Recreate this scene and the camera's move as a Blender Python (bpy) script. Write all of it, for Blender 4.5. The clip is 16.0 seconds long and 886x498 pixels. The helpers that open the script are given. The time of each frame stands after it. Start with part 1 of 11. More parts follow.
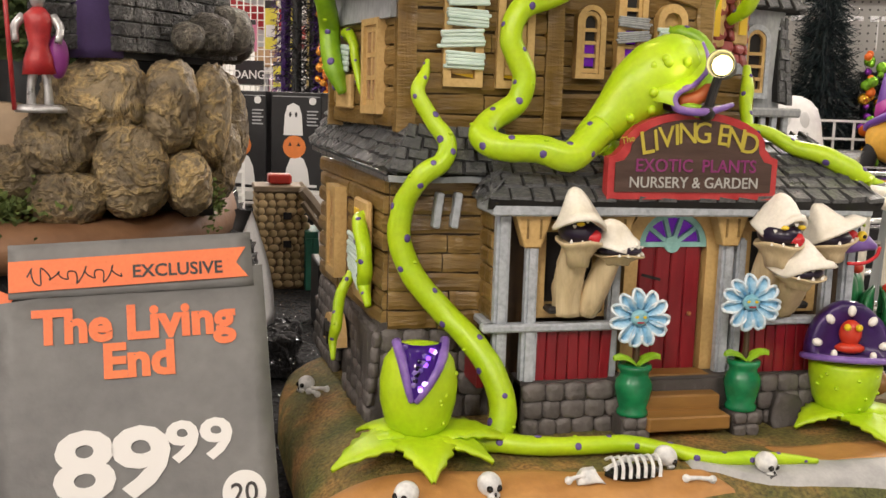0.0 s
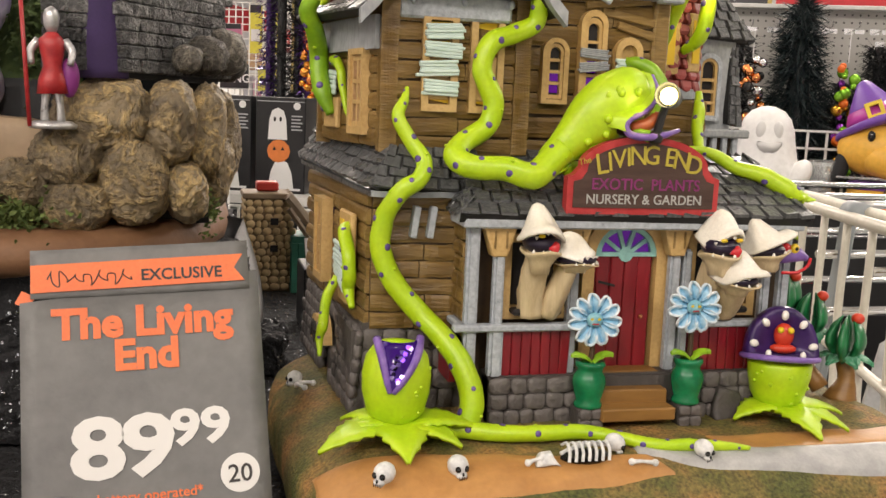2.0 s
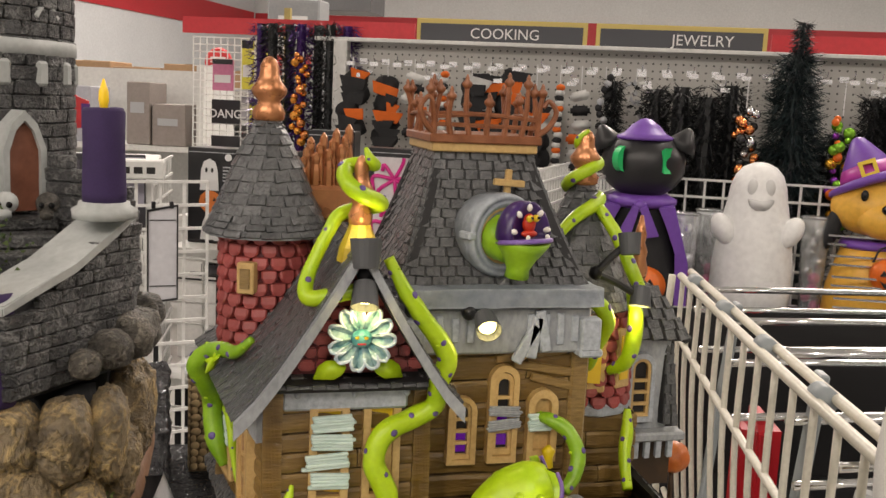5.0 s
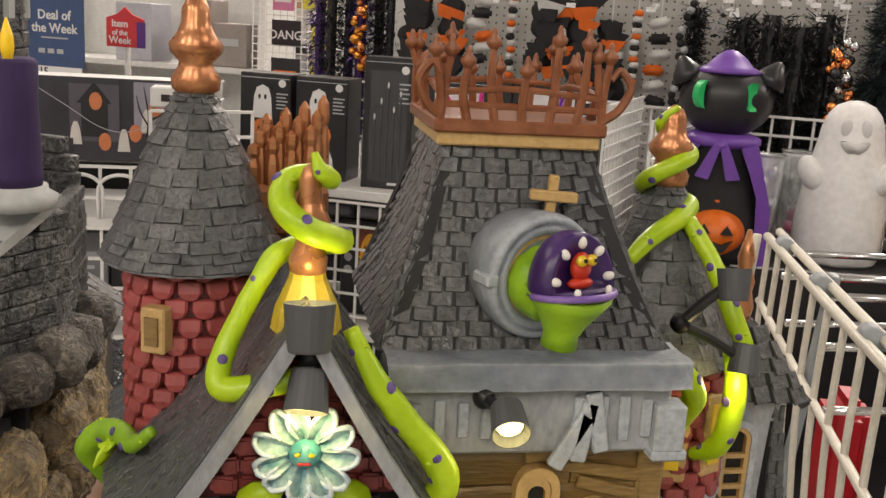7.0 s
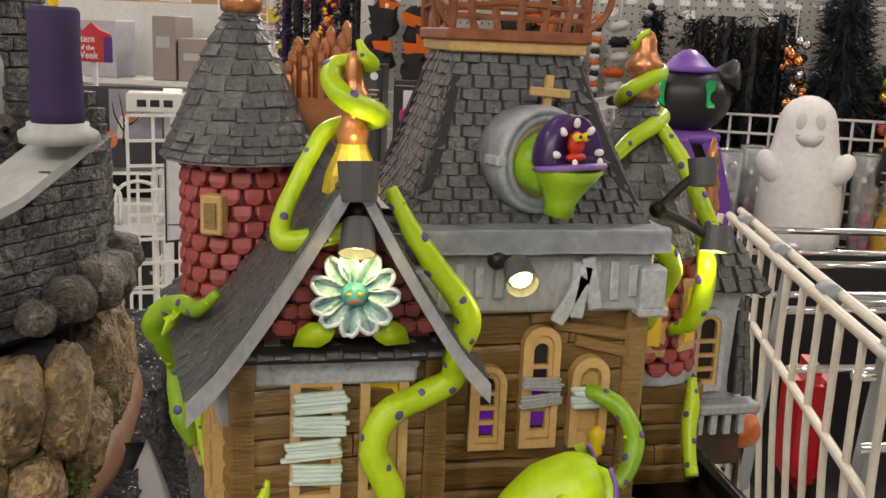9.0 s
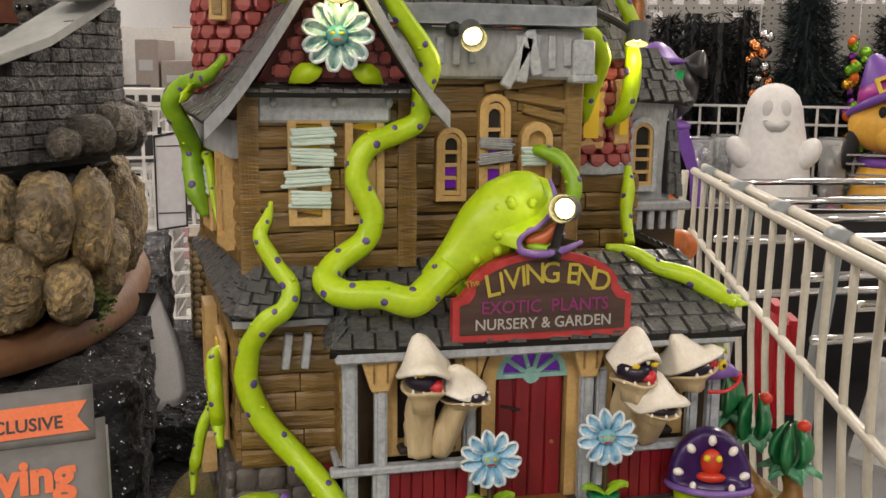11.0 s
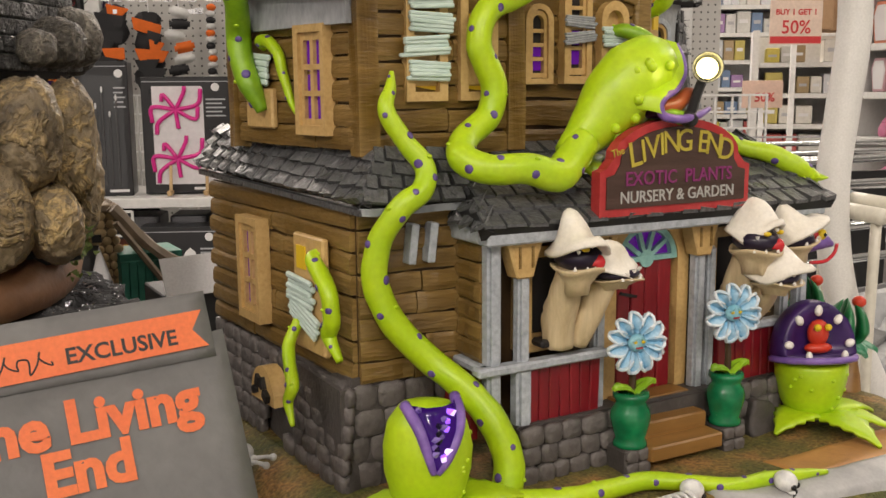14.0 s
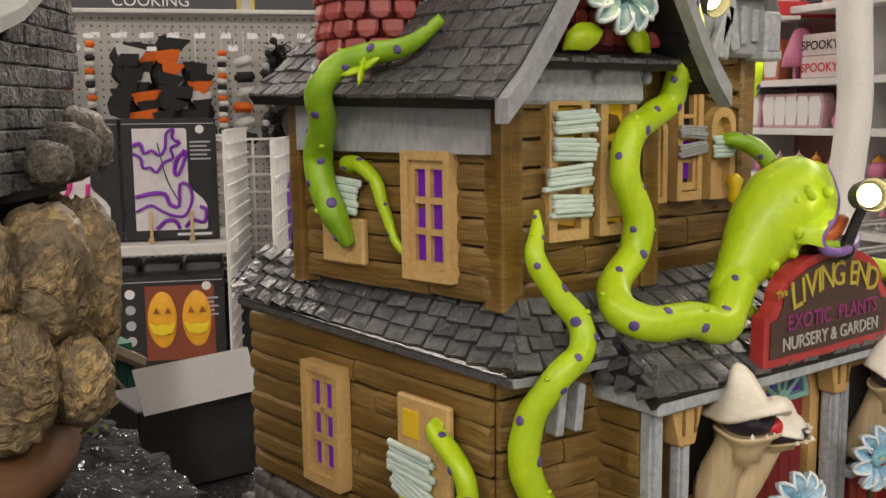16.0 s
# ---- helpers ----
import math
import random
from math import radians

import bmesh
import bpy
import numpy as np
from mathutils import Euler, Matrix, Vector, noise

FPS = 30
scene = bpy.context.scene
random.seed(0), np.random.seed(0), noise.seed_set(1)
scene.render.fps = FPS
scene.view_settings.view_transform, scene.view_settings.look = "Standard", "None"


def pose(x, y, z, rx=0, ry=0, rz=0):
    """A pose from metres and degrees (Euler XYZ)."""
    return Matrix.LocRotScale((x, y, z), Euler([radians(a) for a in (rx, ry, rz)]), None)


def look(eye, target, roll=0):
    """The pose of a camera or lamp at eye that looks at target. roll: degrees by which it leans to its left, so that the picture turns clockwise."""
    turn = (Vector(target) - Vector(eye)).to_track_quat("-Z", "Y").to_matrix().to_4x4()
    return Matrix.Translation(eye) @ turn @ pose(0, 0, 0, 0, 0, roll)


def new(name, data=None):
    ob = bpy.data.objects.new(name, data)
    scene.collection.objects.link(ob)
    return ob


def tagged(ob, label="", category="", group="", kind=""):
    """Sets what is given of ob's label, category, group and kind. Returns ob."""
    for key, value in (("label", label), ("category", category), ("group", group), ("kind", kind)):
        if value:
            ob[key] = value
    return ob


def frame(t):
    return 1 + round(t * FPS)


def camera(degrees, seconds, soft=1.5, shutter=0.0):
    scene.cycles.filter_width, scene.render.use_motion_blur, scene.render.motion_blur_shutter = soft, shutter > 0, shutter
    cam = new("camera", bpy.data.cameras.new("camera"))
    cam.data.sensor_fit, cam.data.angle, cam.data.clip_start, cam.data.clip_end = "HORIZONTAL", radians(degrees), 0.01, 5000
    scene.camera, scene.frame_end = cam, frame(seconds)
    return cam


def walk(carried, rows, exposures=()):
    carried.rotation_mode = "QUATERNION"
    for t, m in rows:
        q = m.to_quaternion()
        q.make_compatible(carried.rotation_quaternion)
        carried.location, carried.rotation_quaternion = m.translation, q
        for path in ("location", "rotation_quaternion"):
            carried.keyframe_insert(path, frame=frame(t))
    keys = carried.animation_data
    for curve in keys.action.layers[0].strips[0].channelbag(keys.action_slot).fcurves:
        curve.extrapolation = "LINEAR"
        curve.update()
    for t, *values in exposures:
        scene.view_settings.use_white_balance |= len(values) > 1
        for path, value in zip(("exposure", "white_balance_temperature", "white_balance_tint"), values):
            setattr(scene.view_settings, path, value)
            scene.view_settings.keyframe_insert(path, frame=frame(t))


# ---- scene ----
cam = camera(48.7, 16.0)
PATH = [
    (0, (-0.1940, -0.3706, 0.9696), (0.0398, 0.5901, 0.8197), 1.75),
    (0.5, (-0.2056, -0.3870, 0.9619), (0.0205, 0.5739, 0.8017), 2.32),
    (1, (-0.2112, -0.4035, 0.9638), (0.0135, 0.5579, 0.8046), 2.52),
    (1.5, (-0.2080, -0.4140, 0.9720), (0.0300, 0.5449, 0.8172), 2.46),
    (2, (-0.2025, -0.4161, 0.9789), (0.0489, 0.5407, 0.8330), 2.40),
    (2.5, (-0.1971, -0.4220, 1.0082), (0.0665, 0.5334, 0.8752), 2.34),
    (3, (-0.1928, -0.4395, 1.0420), (0.0809, 0.5149, 0.9229), 2.07),
    (3.5, (-0.1864, -0.4388, 1.0691), (0.0904, 0.5156, 0.9569), 1.98),
    (4, (-0.1702, -0.4242, 1.1040), (0.1036, 0.5307, 0.9894), 2.27),
    (4.2, (-0.1669, -0.4123, 1.1160), (0.1092, 0.5413, 0.9963), 2.48),
    (6.3, (-0.0934, -0.2603, 1.1721), (0.0910, 0.6987, 0.9566), 2.90),
    (6.5, (-0.0877, -0.2360, 1.1650), (0.0966, 0.7206, 0.9395), 3.10),
    (7, (-0.0905, -0.2171, 1.1660), (0.0895, 0.7392, 0.9352), 3.58),
    (7.5, (-0.0889, -0.2223, 1.1711), (0.0884, 0.7352, 0.9433), 3.27),
    (8, (-0.0911, -0.2377, 1.1719), (0.0904, 0.7204, 0.9505), 2.99),
    (8.5, (-0.1025, -0.2605, 1.1587), (0.0849, 0.6980, 0.9437), 2.81),
    (8.7, (-0.1111, -0.2657, 1.1484), (0.0955, 0.6890, 0.9342), 2.97),
    (10.8, (-0.1287, -0.3611, 1.0486), (0.0944, 0.5968, 0.8681), 0.82),
    (11, (-0.1288, -0.3687, 1.0393), (0.1002, 0.5881, 0.8602), 0.64),
    (11.5, (-0.1316, -0.3713, 1.0152), (0.1171, 0.5800, 0.8330), 0.20),
    (12, (-0.1386, -0.3707, 0.9900), (0.1430, 0.5716, 0.8093), -0.09),
    (12.5, (-0.1578, -0.3634, 0.9715), (0.1718, 0.5629, 0.7888), -0.33),
    (13, (-0.1972, -0.3497, 0.9676), (0.1974, 0.5514, 0.7881), -0.42),
    (13.5, (-0.2379, -0.3186, 0.9784), (0.2105, 0.5573, 0.8007), -0.43),
    (14, (-0.2634, -0.2872, 0.9811), (0.2192, 0.5730, 0.8166), -0.42),
    (14.5, (-0.2886, -0.2475, 0.9902), (0.2353, 0.5896, 0.8327), -0.27),
    (15, (-0.2963, -0.2172, 0.9888), (0.2581, 0.6008, 0.8358), -0.36),
    (15.5, (-0.3035, -0.1995, 0.9997), (0.2789, 0.5998, 0.8512), -0.37),
    (16, (-0.3036, -0.1855, 1.0155), (0.2917, 0.6062, 0.8782), -0.62),
]
walk(cam, [(t, look(eye, target, roll)) for t, eye, target, roll in PATH],
     [(0, -0.27), (2, -0.25), (4.2, -0.57), (6.3, -0.73), (8.7, -0.73), (10.8, -0.69), (13, -0.48), (16, -0.64)])

# ---- light ----
world = bpy.data.worlds.new("store_air")
scene.world = world
world.use_nodes = True
world.node_tree.nodes["Background"].inputs[0].default_value = (0.9, 0.95, 1.0, 1)
world.node_tree.nodes["Background"].inputs[1].default_value = 0.05
scene.view_settings.exposure = 0.0

# the shop's own axes: u runs along the fixtures, v away from the table
YAW = radians(25)
def shop(u, v, z):
    return Vector((-0.19 + u * math.cos(YAW) + v * math.sin(YAW), -0.35 - u * math.sin(YAW) + v * math.cos(YAW), z))

def ceiling_lamp(u, v, power, lu, lv):
    la = bpy.data.lights.new("ceiling_light", "AREA")
    la.shape, la.size, la.size_y, la.energy = "RECTANGLE", lu, lv, power
    la.color = (1.0, 0.885, 0.79)
    ob = new("ceiling_light", la)
    ob.matrix_world = Matrix.Translation(shop(u, v, 4.86)) @ Matrix.Rotation(-YAW, 4, "Z")
    return ob

for lu, lv in ((-4.0, -5.4), (-0.6, -5.4), (2.8, -5.4), (-4.6, 0.2), (4.6, 0.2), (-2.4, 3.0), (2.4, 3.0)):
    ceiling_lamp(lu, lv, (390 if lu < -2 else 312) if lv < 0 else (105 if lv < 1 else 55), 0.35, 2.4)
for lu, lv in ((-4, 7.5), (1.5, 7.5), (7.5, 6), (-4, 14), (3, 14), (11, 11)):
    ceiling_lamp(lu, lv, 540, 0.5, 4.5)

# ---- materials ----
def nodes_of(name):
    m = bpy.data.materials.new(name)
    m.use_nodes = True
    nt = m.node_tree
    return m, nt, nt.nodes["Principled BSDF"]

def paint(name, a, b, scale=120.0, rough=0.5, bump=0.25, spread=0.5, fine=700.0, random_amount=0.0, metal=0.0, edge=None, edge_amount=0.5, stretch=(1, 1, 1), depth=0.0006):
    """Hand-brushed colour: two tones in patches, a finer grain, piece-to-piece change, dry-brushed edges."""
    m, nt, bs = nodes_of(name)
    N, L = nt.nodes, nt.links
    geo = N.new("ShaderNodeNewGeometry")
    mp = N.new("ShaderNodeMapping")
    mp.inputs["Scale"].default_value = stretch
    L.new(geo.outputs["Position"], mp.inputs["Vector"])
    n1 = N.new("ShaderNodeTexNoise")
    n1.inputs["Scale"].default_value, n1.inputs["Detail"].default_value = scale, 4
    L.new(mp.outputs[0], n1.inputs["Vector"])
    n2 = N.new("ShaderNodeTexNoise")
    n2.inputs["Scale"].default_value, n2.inputs["Detail"].default_value = fine, 3
    L.new(mp.outputs[0], n2.inputs["Vector"])
    ramp = N.new("ShaderNodeMapRange")
    ramp.inputs[1].default_value, ramp.inputs[2].default_value = 0.5 - spread * 0.3, 0.5 + spread * 0.3
    L.new(n1.outputs[0], ramp.inputs[0])
    mix = N.new("ShaderNodeMix")
    mix.data_type = "RGBA"
    mix.inputs[6].default_value, mix.inputs[7].default_value = (*a, 1), (*b, 1)
    L.new(ramp.outputs[0], mix.inputs[0])
    out = mix.outputs[2]
    hs = N.new("ShaderNodeHueSaturation")
    L.new(out, hs.inputs["Color"])
    val = N.new("ShaderNodeMapRange")
    val.inputs[3].default_value, val.inputs[4].default_value = 0.84, 1.16
    L.new(n2.outputs[0], val.inputs[0])
    v_out = val.outputs[0]
    if random_amount:
        info = N.new("ShaderNodeObjectInfo")
        mr = N.new("ShaderNodeMapRange")
        mr.inputs[3].default_value, mr.inputs[4].default_value = 1 - random_amount, 1 + random_amount
        L.new(info.outputs["Random"], mr.inputs[0])
        mul = N.new("ShaderNodeMath")
        mul.operation = "MULTIPLY"
        L.new(v_out, mul.inputs[0])
        L.new(mr.outputs[0], mul.inputs[1])
        v_out = mul.outputs[0]
        isl = N.new("ShaderNodeMapRange")
        isl.inputs[3].default_value, isl.inputs[4].default_value = 1 - random_amount * 0.6, 1 + random_amount * 0.6
        L.new(geo.outputs["Random Per Island"], isl.inputs[0])
        mul2 = N.new("ShaderNodeMath")
        mul2.operation = "MULTIPLY"
        L.new(v_out, mul2.inputs[0])
        L.new(isl.outputs[0], mul2.inputs[1])
        v_out = mul2.outputs[0]
    L.new(v_out, hs.inputs["Value"])
    out = hs.outputs[0]
    if edge:
        pr = N.new("ShaderNodeMapRange")
        pr.inputs[1].default_value, pr.inputs[2].default_value, pr.inputs[4].default_value = 0.52, 0.62, edge_amount
        L.new(geo.outputs["Pointiness"], pr.inputs[0])
        brk = N.new("ShaderNodeMath")
        brk.operation = "MULTIPLY"
        L.new(pr.outputs[0], brk.inputs[0])
        L.new(n2.outputs[0], brk.inputs[1])
        mx = N.new("ShaderNodeMix")
        mx.data_type = "RGBA"
        L.new(brk.outputs[0], mx.inputs[0])
        L.new(out, mx.inputs[6])
        mx.inputs[7].default_value = (*edge, 1)
        out = mx.outputs[2]
    L.new(out, bs.inputs["Base Color"])
    rr = N.new("ShaderNodeMapRange")
    rr.inputs[3].default_value, rr.inputs[4].default_value = max(0.03, rough - 0.1), min(1, rough + 0.12)
    L.new(n1.outputs[0], rr.inputs[0])
    L.new(rr.outputs[0], bs.inputs["Roughness"])
    bs.inputs["Metallic"].default_value = metal
    if bump:
        add = N.new("ShaderNodeMath")
        add.operation = "MULTIPLY_ADD"
        add.inputs[1].default_value = 0.5
        L.new(n2.outputs[0], add.inputs[0])
        L.new(n1.outputs[0], add.inputs[2])
        bp = N.new("ShaderNodeBump")
        bp.inputs["Strength"].default_value, bp.inputs["Distance"].default_value = bump, depth
        L.new(add.outputs[0], bp.inputs["Height"])
        L.new(bp.outputs[0], bs.inputs["Normal"])
    return m

def plain(name, col, rough=0.5, metal=0.0, glow=0.0, alpha=1.0, trans=0.0, glow_col=None, sss=0.0):
    m, nt, bs = nodes_of(name)
    bs.inputs["Base Color"].default_value = (*col, 1)
    bs.inputs["Roughness"].default_value = rough
    bs.inputs["Metallic"].default_value = metal
    bs.inputs["Transmission Weight"].default_value = trans
    if glow:
        bs.inputs["Emission Color"].default_value = (*(glow_col or col), 1)
        bs.inputs["Emission Strength"].default_value = glow
    if sss:
        bs.inputs["Subsurface Weight"].default_value = sss
        bs.inputs["Subsurface Radius"].default_value = (0.02, 0.02, 0.02)
    return m

LIME = paint("lime_resin", (0.35, 0.56, 0.008), (0.47, 0.65, 0.012), 70, 0.36, 0.12, 0.8, 420)
LIME_DARK = paint("olive_resin", (0.16, 0.33, 0.012), (0.30, 0.52, 0.015), 90, 0.4, 0.15, 0.8, 500)
PURPLE = paint("purple_dot", (0.075, 0.045, 0.19), (0.13, 0.085, 0.28), 300, 0.45, 0.1)
LIP = paint("lilac_lip", (0.15, 0.08, 0.32), (0.24, 0.14, 0.44), 160, 0.35, 0.15)
DEEP = paint("plum_cap", (0.028, 0.010, 0.075), (0.055, 0.02, 0.13), 120, 0.3, 0.15)
WOOD = paint("brown_resin_plank", (0.078, 0.042, 0.0075), (0.178, 0.102, 0.018), 110, 0.33, 0.75, 0.9, 520, 0.15, edge=(0.36, 0.24, 0.09), edge_amount=1.0, stretch=(0.30, 0.30, 1.7), depth=0.0014)
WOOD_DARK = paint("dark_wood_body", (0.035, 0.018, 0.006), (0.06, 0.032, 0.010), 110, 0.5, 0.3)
TAN = paint("tan_trim", (0.42, 0.25, 0.075), (0.55, 0.35, 0.12), 140, 0.45, 0.25, 0.8, 600, 0.08, edge=(0.68, 0.5, 0.24), edge_amount=0.7)
STEP = paint("ochre_step_boards", (0.20, 0.10, 0.025), (0.32, 0.165, 0.045), 90, 0.42, 0.3, 0.9, 500, 0.1, stretch=(0.3, 1.5, 1.5))
SLATE = paint("charcoal_shingle", (0.011, 0.012, 0.0130), (0.032, 0.034, 0.036), 150, 0.29, 0.85, 0.9, 550, 0.30, edge=(0.16, 0.165, 0.17), edge_amount=0.9, depth=0.0012)
SLATE_BODY = paint("charcoal_roof_bed", (0.007, 0.007, 0.008), (0.015, 0.015, 0.016), 100, 0.6, 0.3)
GREYBLUE = paint("greyblue_post", (0.16, 0.185, 0.215), (0.30, 0.33, 0.365), 130, 0.45, 0.7, 0.9, 420, 0.06, edge=(0.6, 0.64, 0.68), edge_amount=0.9, depth=0.0012)
GREY_WOOD = paint("weathered_grey_board", (0.15, 0.165, 0.175), (0.27, 0.29, 0.305), 100, 0.55, 0.4, 0.9, 480, 0.12, edge=(0.5, 0.52, 0.54), edge_amount=0.8, stretch=(1, 1, 0.5))
MINT = paint("mint_board", (0.36, 0.52, 0.46), (0.56, 0.68, 0.62), 150, 0.5, 0.4, 0.9, 500, 0.06, edge=(0.78, 0.86, 0.82), edge_amount=0.6, stretch=(0.5, 0.5, 2.4))
MINT_FAN = paint("mint_fanlight", (0.22, 0.45, 0.42), (0.32, 0.58, 0.54), 200, 0.45, 0.2)
BRICK = paint("red_brick_scale", (0.20, 0.020, 0.022), (0.33, 0.055, 0.05), 100, 0.45, 0.3, 0.9, 500, 0.22, edge=(0.42, 0.14, 0.12), edge_amount=0.5)
BRICK_BED = paint("dark_red_bed", (0.085, 0.010, 0.012), (0.14, 0.018, 0.02), 120, 0.55, 0.3)
RED_DOOR = paint("oxblood_door", (0.155, 0.006, 0.012), (0.24, 0.014, 0.02), 80, 0.32, 0.3, 0.9, 500, 0.12, stretch=(1.6, 1.6, 0.35))
SIGN_RED = paint("sign_border_red", (0.36, 0.025, 0.028), (0.47, 0.05, 0.05), 150, 0.4, 0.2)
SIGN_BROWN = paint("sign_board_brown", (0.055, 0.030, 0.022), (0.075, 0.042, 0.032), 150, 0.5, 0.3, stretch=(0.3, 1, 2))
STONE = paint("grey_fieldstone", (0.062, 0.054, 0.050), (0.118, 0.104, 0.097), 150, 0.55, 0.9, 0.9, 500, 0.16, edge=(0.26, 0.24, 0.23), edge_amount=0.6, depth=0.0012)
STONE_BED = paint("dark_mortar", (0.050, 0.044, 0.041), (0.085, 0.075, 0.070), 120, 0.6, 0.8, 0.9, 500, depth=0.0012)
COPPER = paint("copper_paint", (0.42, 0.165, 0.065), (0.56, 0.26, 0.12), 130, 0.28, 0.2, 0.9, 500, metal=0.55)
RUST = paint("rust_iron", (0.19, 0.062, 0.022), (0.28, 0.105, 0.045), 160, 0.45, 0.3)
POT = paint("emerald_pot", (0.005, 0.13, 0.048), (0.010, 0.20, 0.075), 120, 0.22, 0.1)
LEAF_DARK = paint("deep_green_leaf", (0.006, 0.10, 0.032), (0.02, 0.18, 0.06), 140, 0.32, 0.2)
BLUE_PETAL = paint("sky_petal", (0.13, 0.38, 0.60), (0.34, 0.60, 0.77), 330, 0.4, 0.2, 1.0, 700, edge=(0.82, 0.9, 0.93), edge_amount=1.0)
TEAL_PETAL = paint("teal_petal", (0.05, 0.22, 0.25), (0.40, 0.56, 0.56), 300, 0.4, 0.2, 0.9, 600, edge=(0.78, 0.80, 0.72), edge_amount=0.7)
CREAM = paint("cream_mushroom_cap", (0.74, 0.69, 0.58), (0.86, 0.83, 0.76), 55, 0.38, 0.15)
STALK = paint("tan_mushroom_stalk", (0.48, 0.37, 0.21), (0.66, 0.54, 0.34), 120, 0.45, 0.35, 0.9, 500, stretch=(2.2, 2.2, 0.3))
INK = plain("mouth_ink", (0.014, 0.008, 0.026), 0.3)
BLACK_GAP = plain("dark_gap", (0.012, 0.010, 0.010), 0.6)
TONGUE = plain("red_tongue", (0.52, 0.022, 0.03), 0.25)
TOOTH = plain("white_tooth", (0.80, 0.78, 0.72), 0.3)
YELLOW_EYE = plain("yellow_eye", (0.72, 0.52, 0.02), 0.3)
FACE_RED = plain("red_imp", (0.55, 0.04, 0.015), 0.35)
BONE = paint("bone_white", (0.55, 0.56, 0.56), (0.78, 0.78, 0.76), 300, 0.45, 0.2)
PURPLE_GLOW = plain("lit_purple_pane", (0.10, 0.01, 0.25), 0.25, glow=0.22, glow_col=(0.22, 0.01, 0.55))
AMBER_GLOW = plain("lit_amber_pane", (0.62, 0.42, 0.02), 0.4, glow=0.18, glow_col=(0.8, 0.5, 0.02))
BULB = plain("lit_bulb", (1, 0.95, 0.7), 0.3, glow=9.0, glow_col=(1, 0.80, 0.30))
SPOT_GREY = plain("spot_grey_plastic", (0.075, 0.078, 0.082), 0.5)
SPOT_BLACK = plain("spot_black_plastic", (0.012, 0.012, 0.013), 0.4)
BLACK_EYE = plain("black_eye", (0.01, 0.01, 0.01), 0.15)
YELLOW_CAT = plain("yellow_flower", (0.75, 0.55, 0.01), 0.4)

def ground_material():
    m, nt, bs = nodes_of("moss_and_clay")
    N, L = nt.nodes, nt.links
    geo = N.new("ShaderNodeNewGeometry")
    n1 = N.new("ShaderNodeTexNoise")
    n1.inputs["Scale"].default_value, n1.inputs["Detail"].default_value = 48, 5
    L.new(geo.outputs["Position"], n1.inputs["Vector"])
    n2 = N.new("ShaderNodeTexNoise")
    n2.inputs["Scale"].default_value, n2.inputs["Detail"].default_value = 620, 4
    L.new(geo.outputs["Position"], n2.inputs["Vector"])
    cr = N.new("ShaderNodeValToRGB")
    el = cr.color_ramp.elements
    el[0].position, el[0].color = 0.34, (0.085, 0.092, 0.020, 1)
    el[1].position, el[1].color = 0.66, (0.34, 0.18, 0.055, 1)
    e = el.new(0.5); e.color = (0.17, 0.13, 0.035, 1)
    L.new(n1.outputs[0], cr.inputs[0])
    hs = N.new("ShaderNodeHueSaturation")
    L.new(cr.outputs[0], hs.inputs["Color"])
    mr = N.new("ShaderNodeMapRange")
    mr.inputs[1].default_value, mr.inputs[2].default_value = 0.3, 0.7
    mr.inputs[3].default_value, mr.inputs[4].default_value = 0.45, 1.45
    L.new(n2.outputs[0], mr.inputs[0])
    L.new(mr.outputs[0], hs.inputs["Value"])
    L.new(hs.outputs[0], bs.inputs["Base Color"])
    bs.inputs["Roughness"].default_value = 0.75
    bp = N.new("ShaderNodeBump")
    bp.inputs["Strength"].default_value, bp.inputs["Distance"].default_value = 0.8, 0.0016
    L.new(n2.outputs[0], bp.inputs["Height"])
    L.new(bp.outputs[0], bs.inputs["Normal"])
    return m
MOSS = ground_material()
CLAY = paint("orange_clay_path", (0.36, 0.165, 0.045), (0.52, 0.27, 0.085), 60, 0.5, 0.5, 0.9, 300, depth=0.0014)
PAVE = paint("grey_paved_path", (0.33, 0.33, 0.33), (0.45, 0.45, 0.44), 90, 0.4, 0.25)

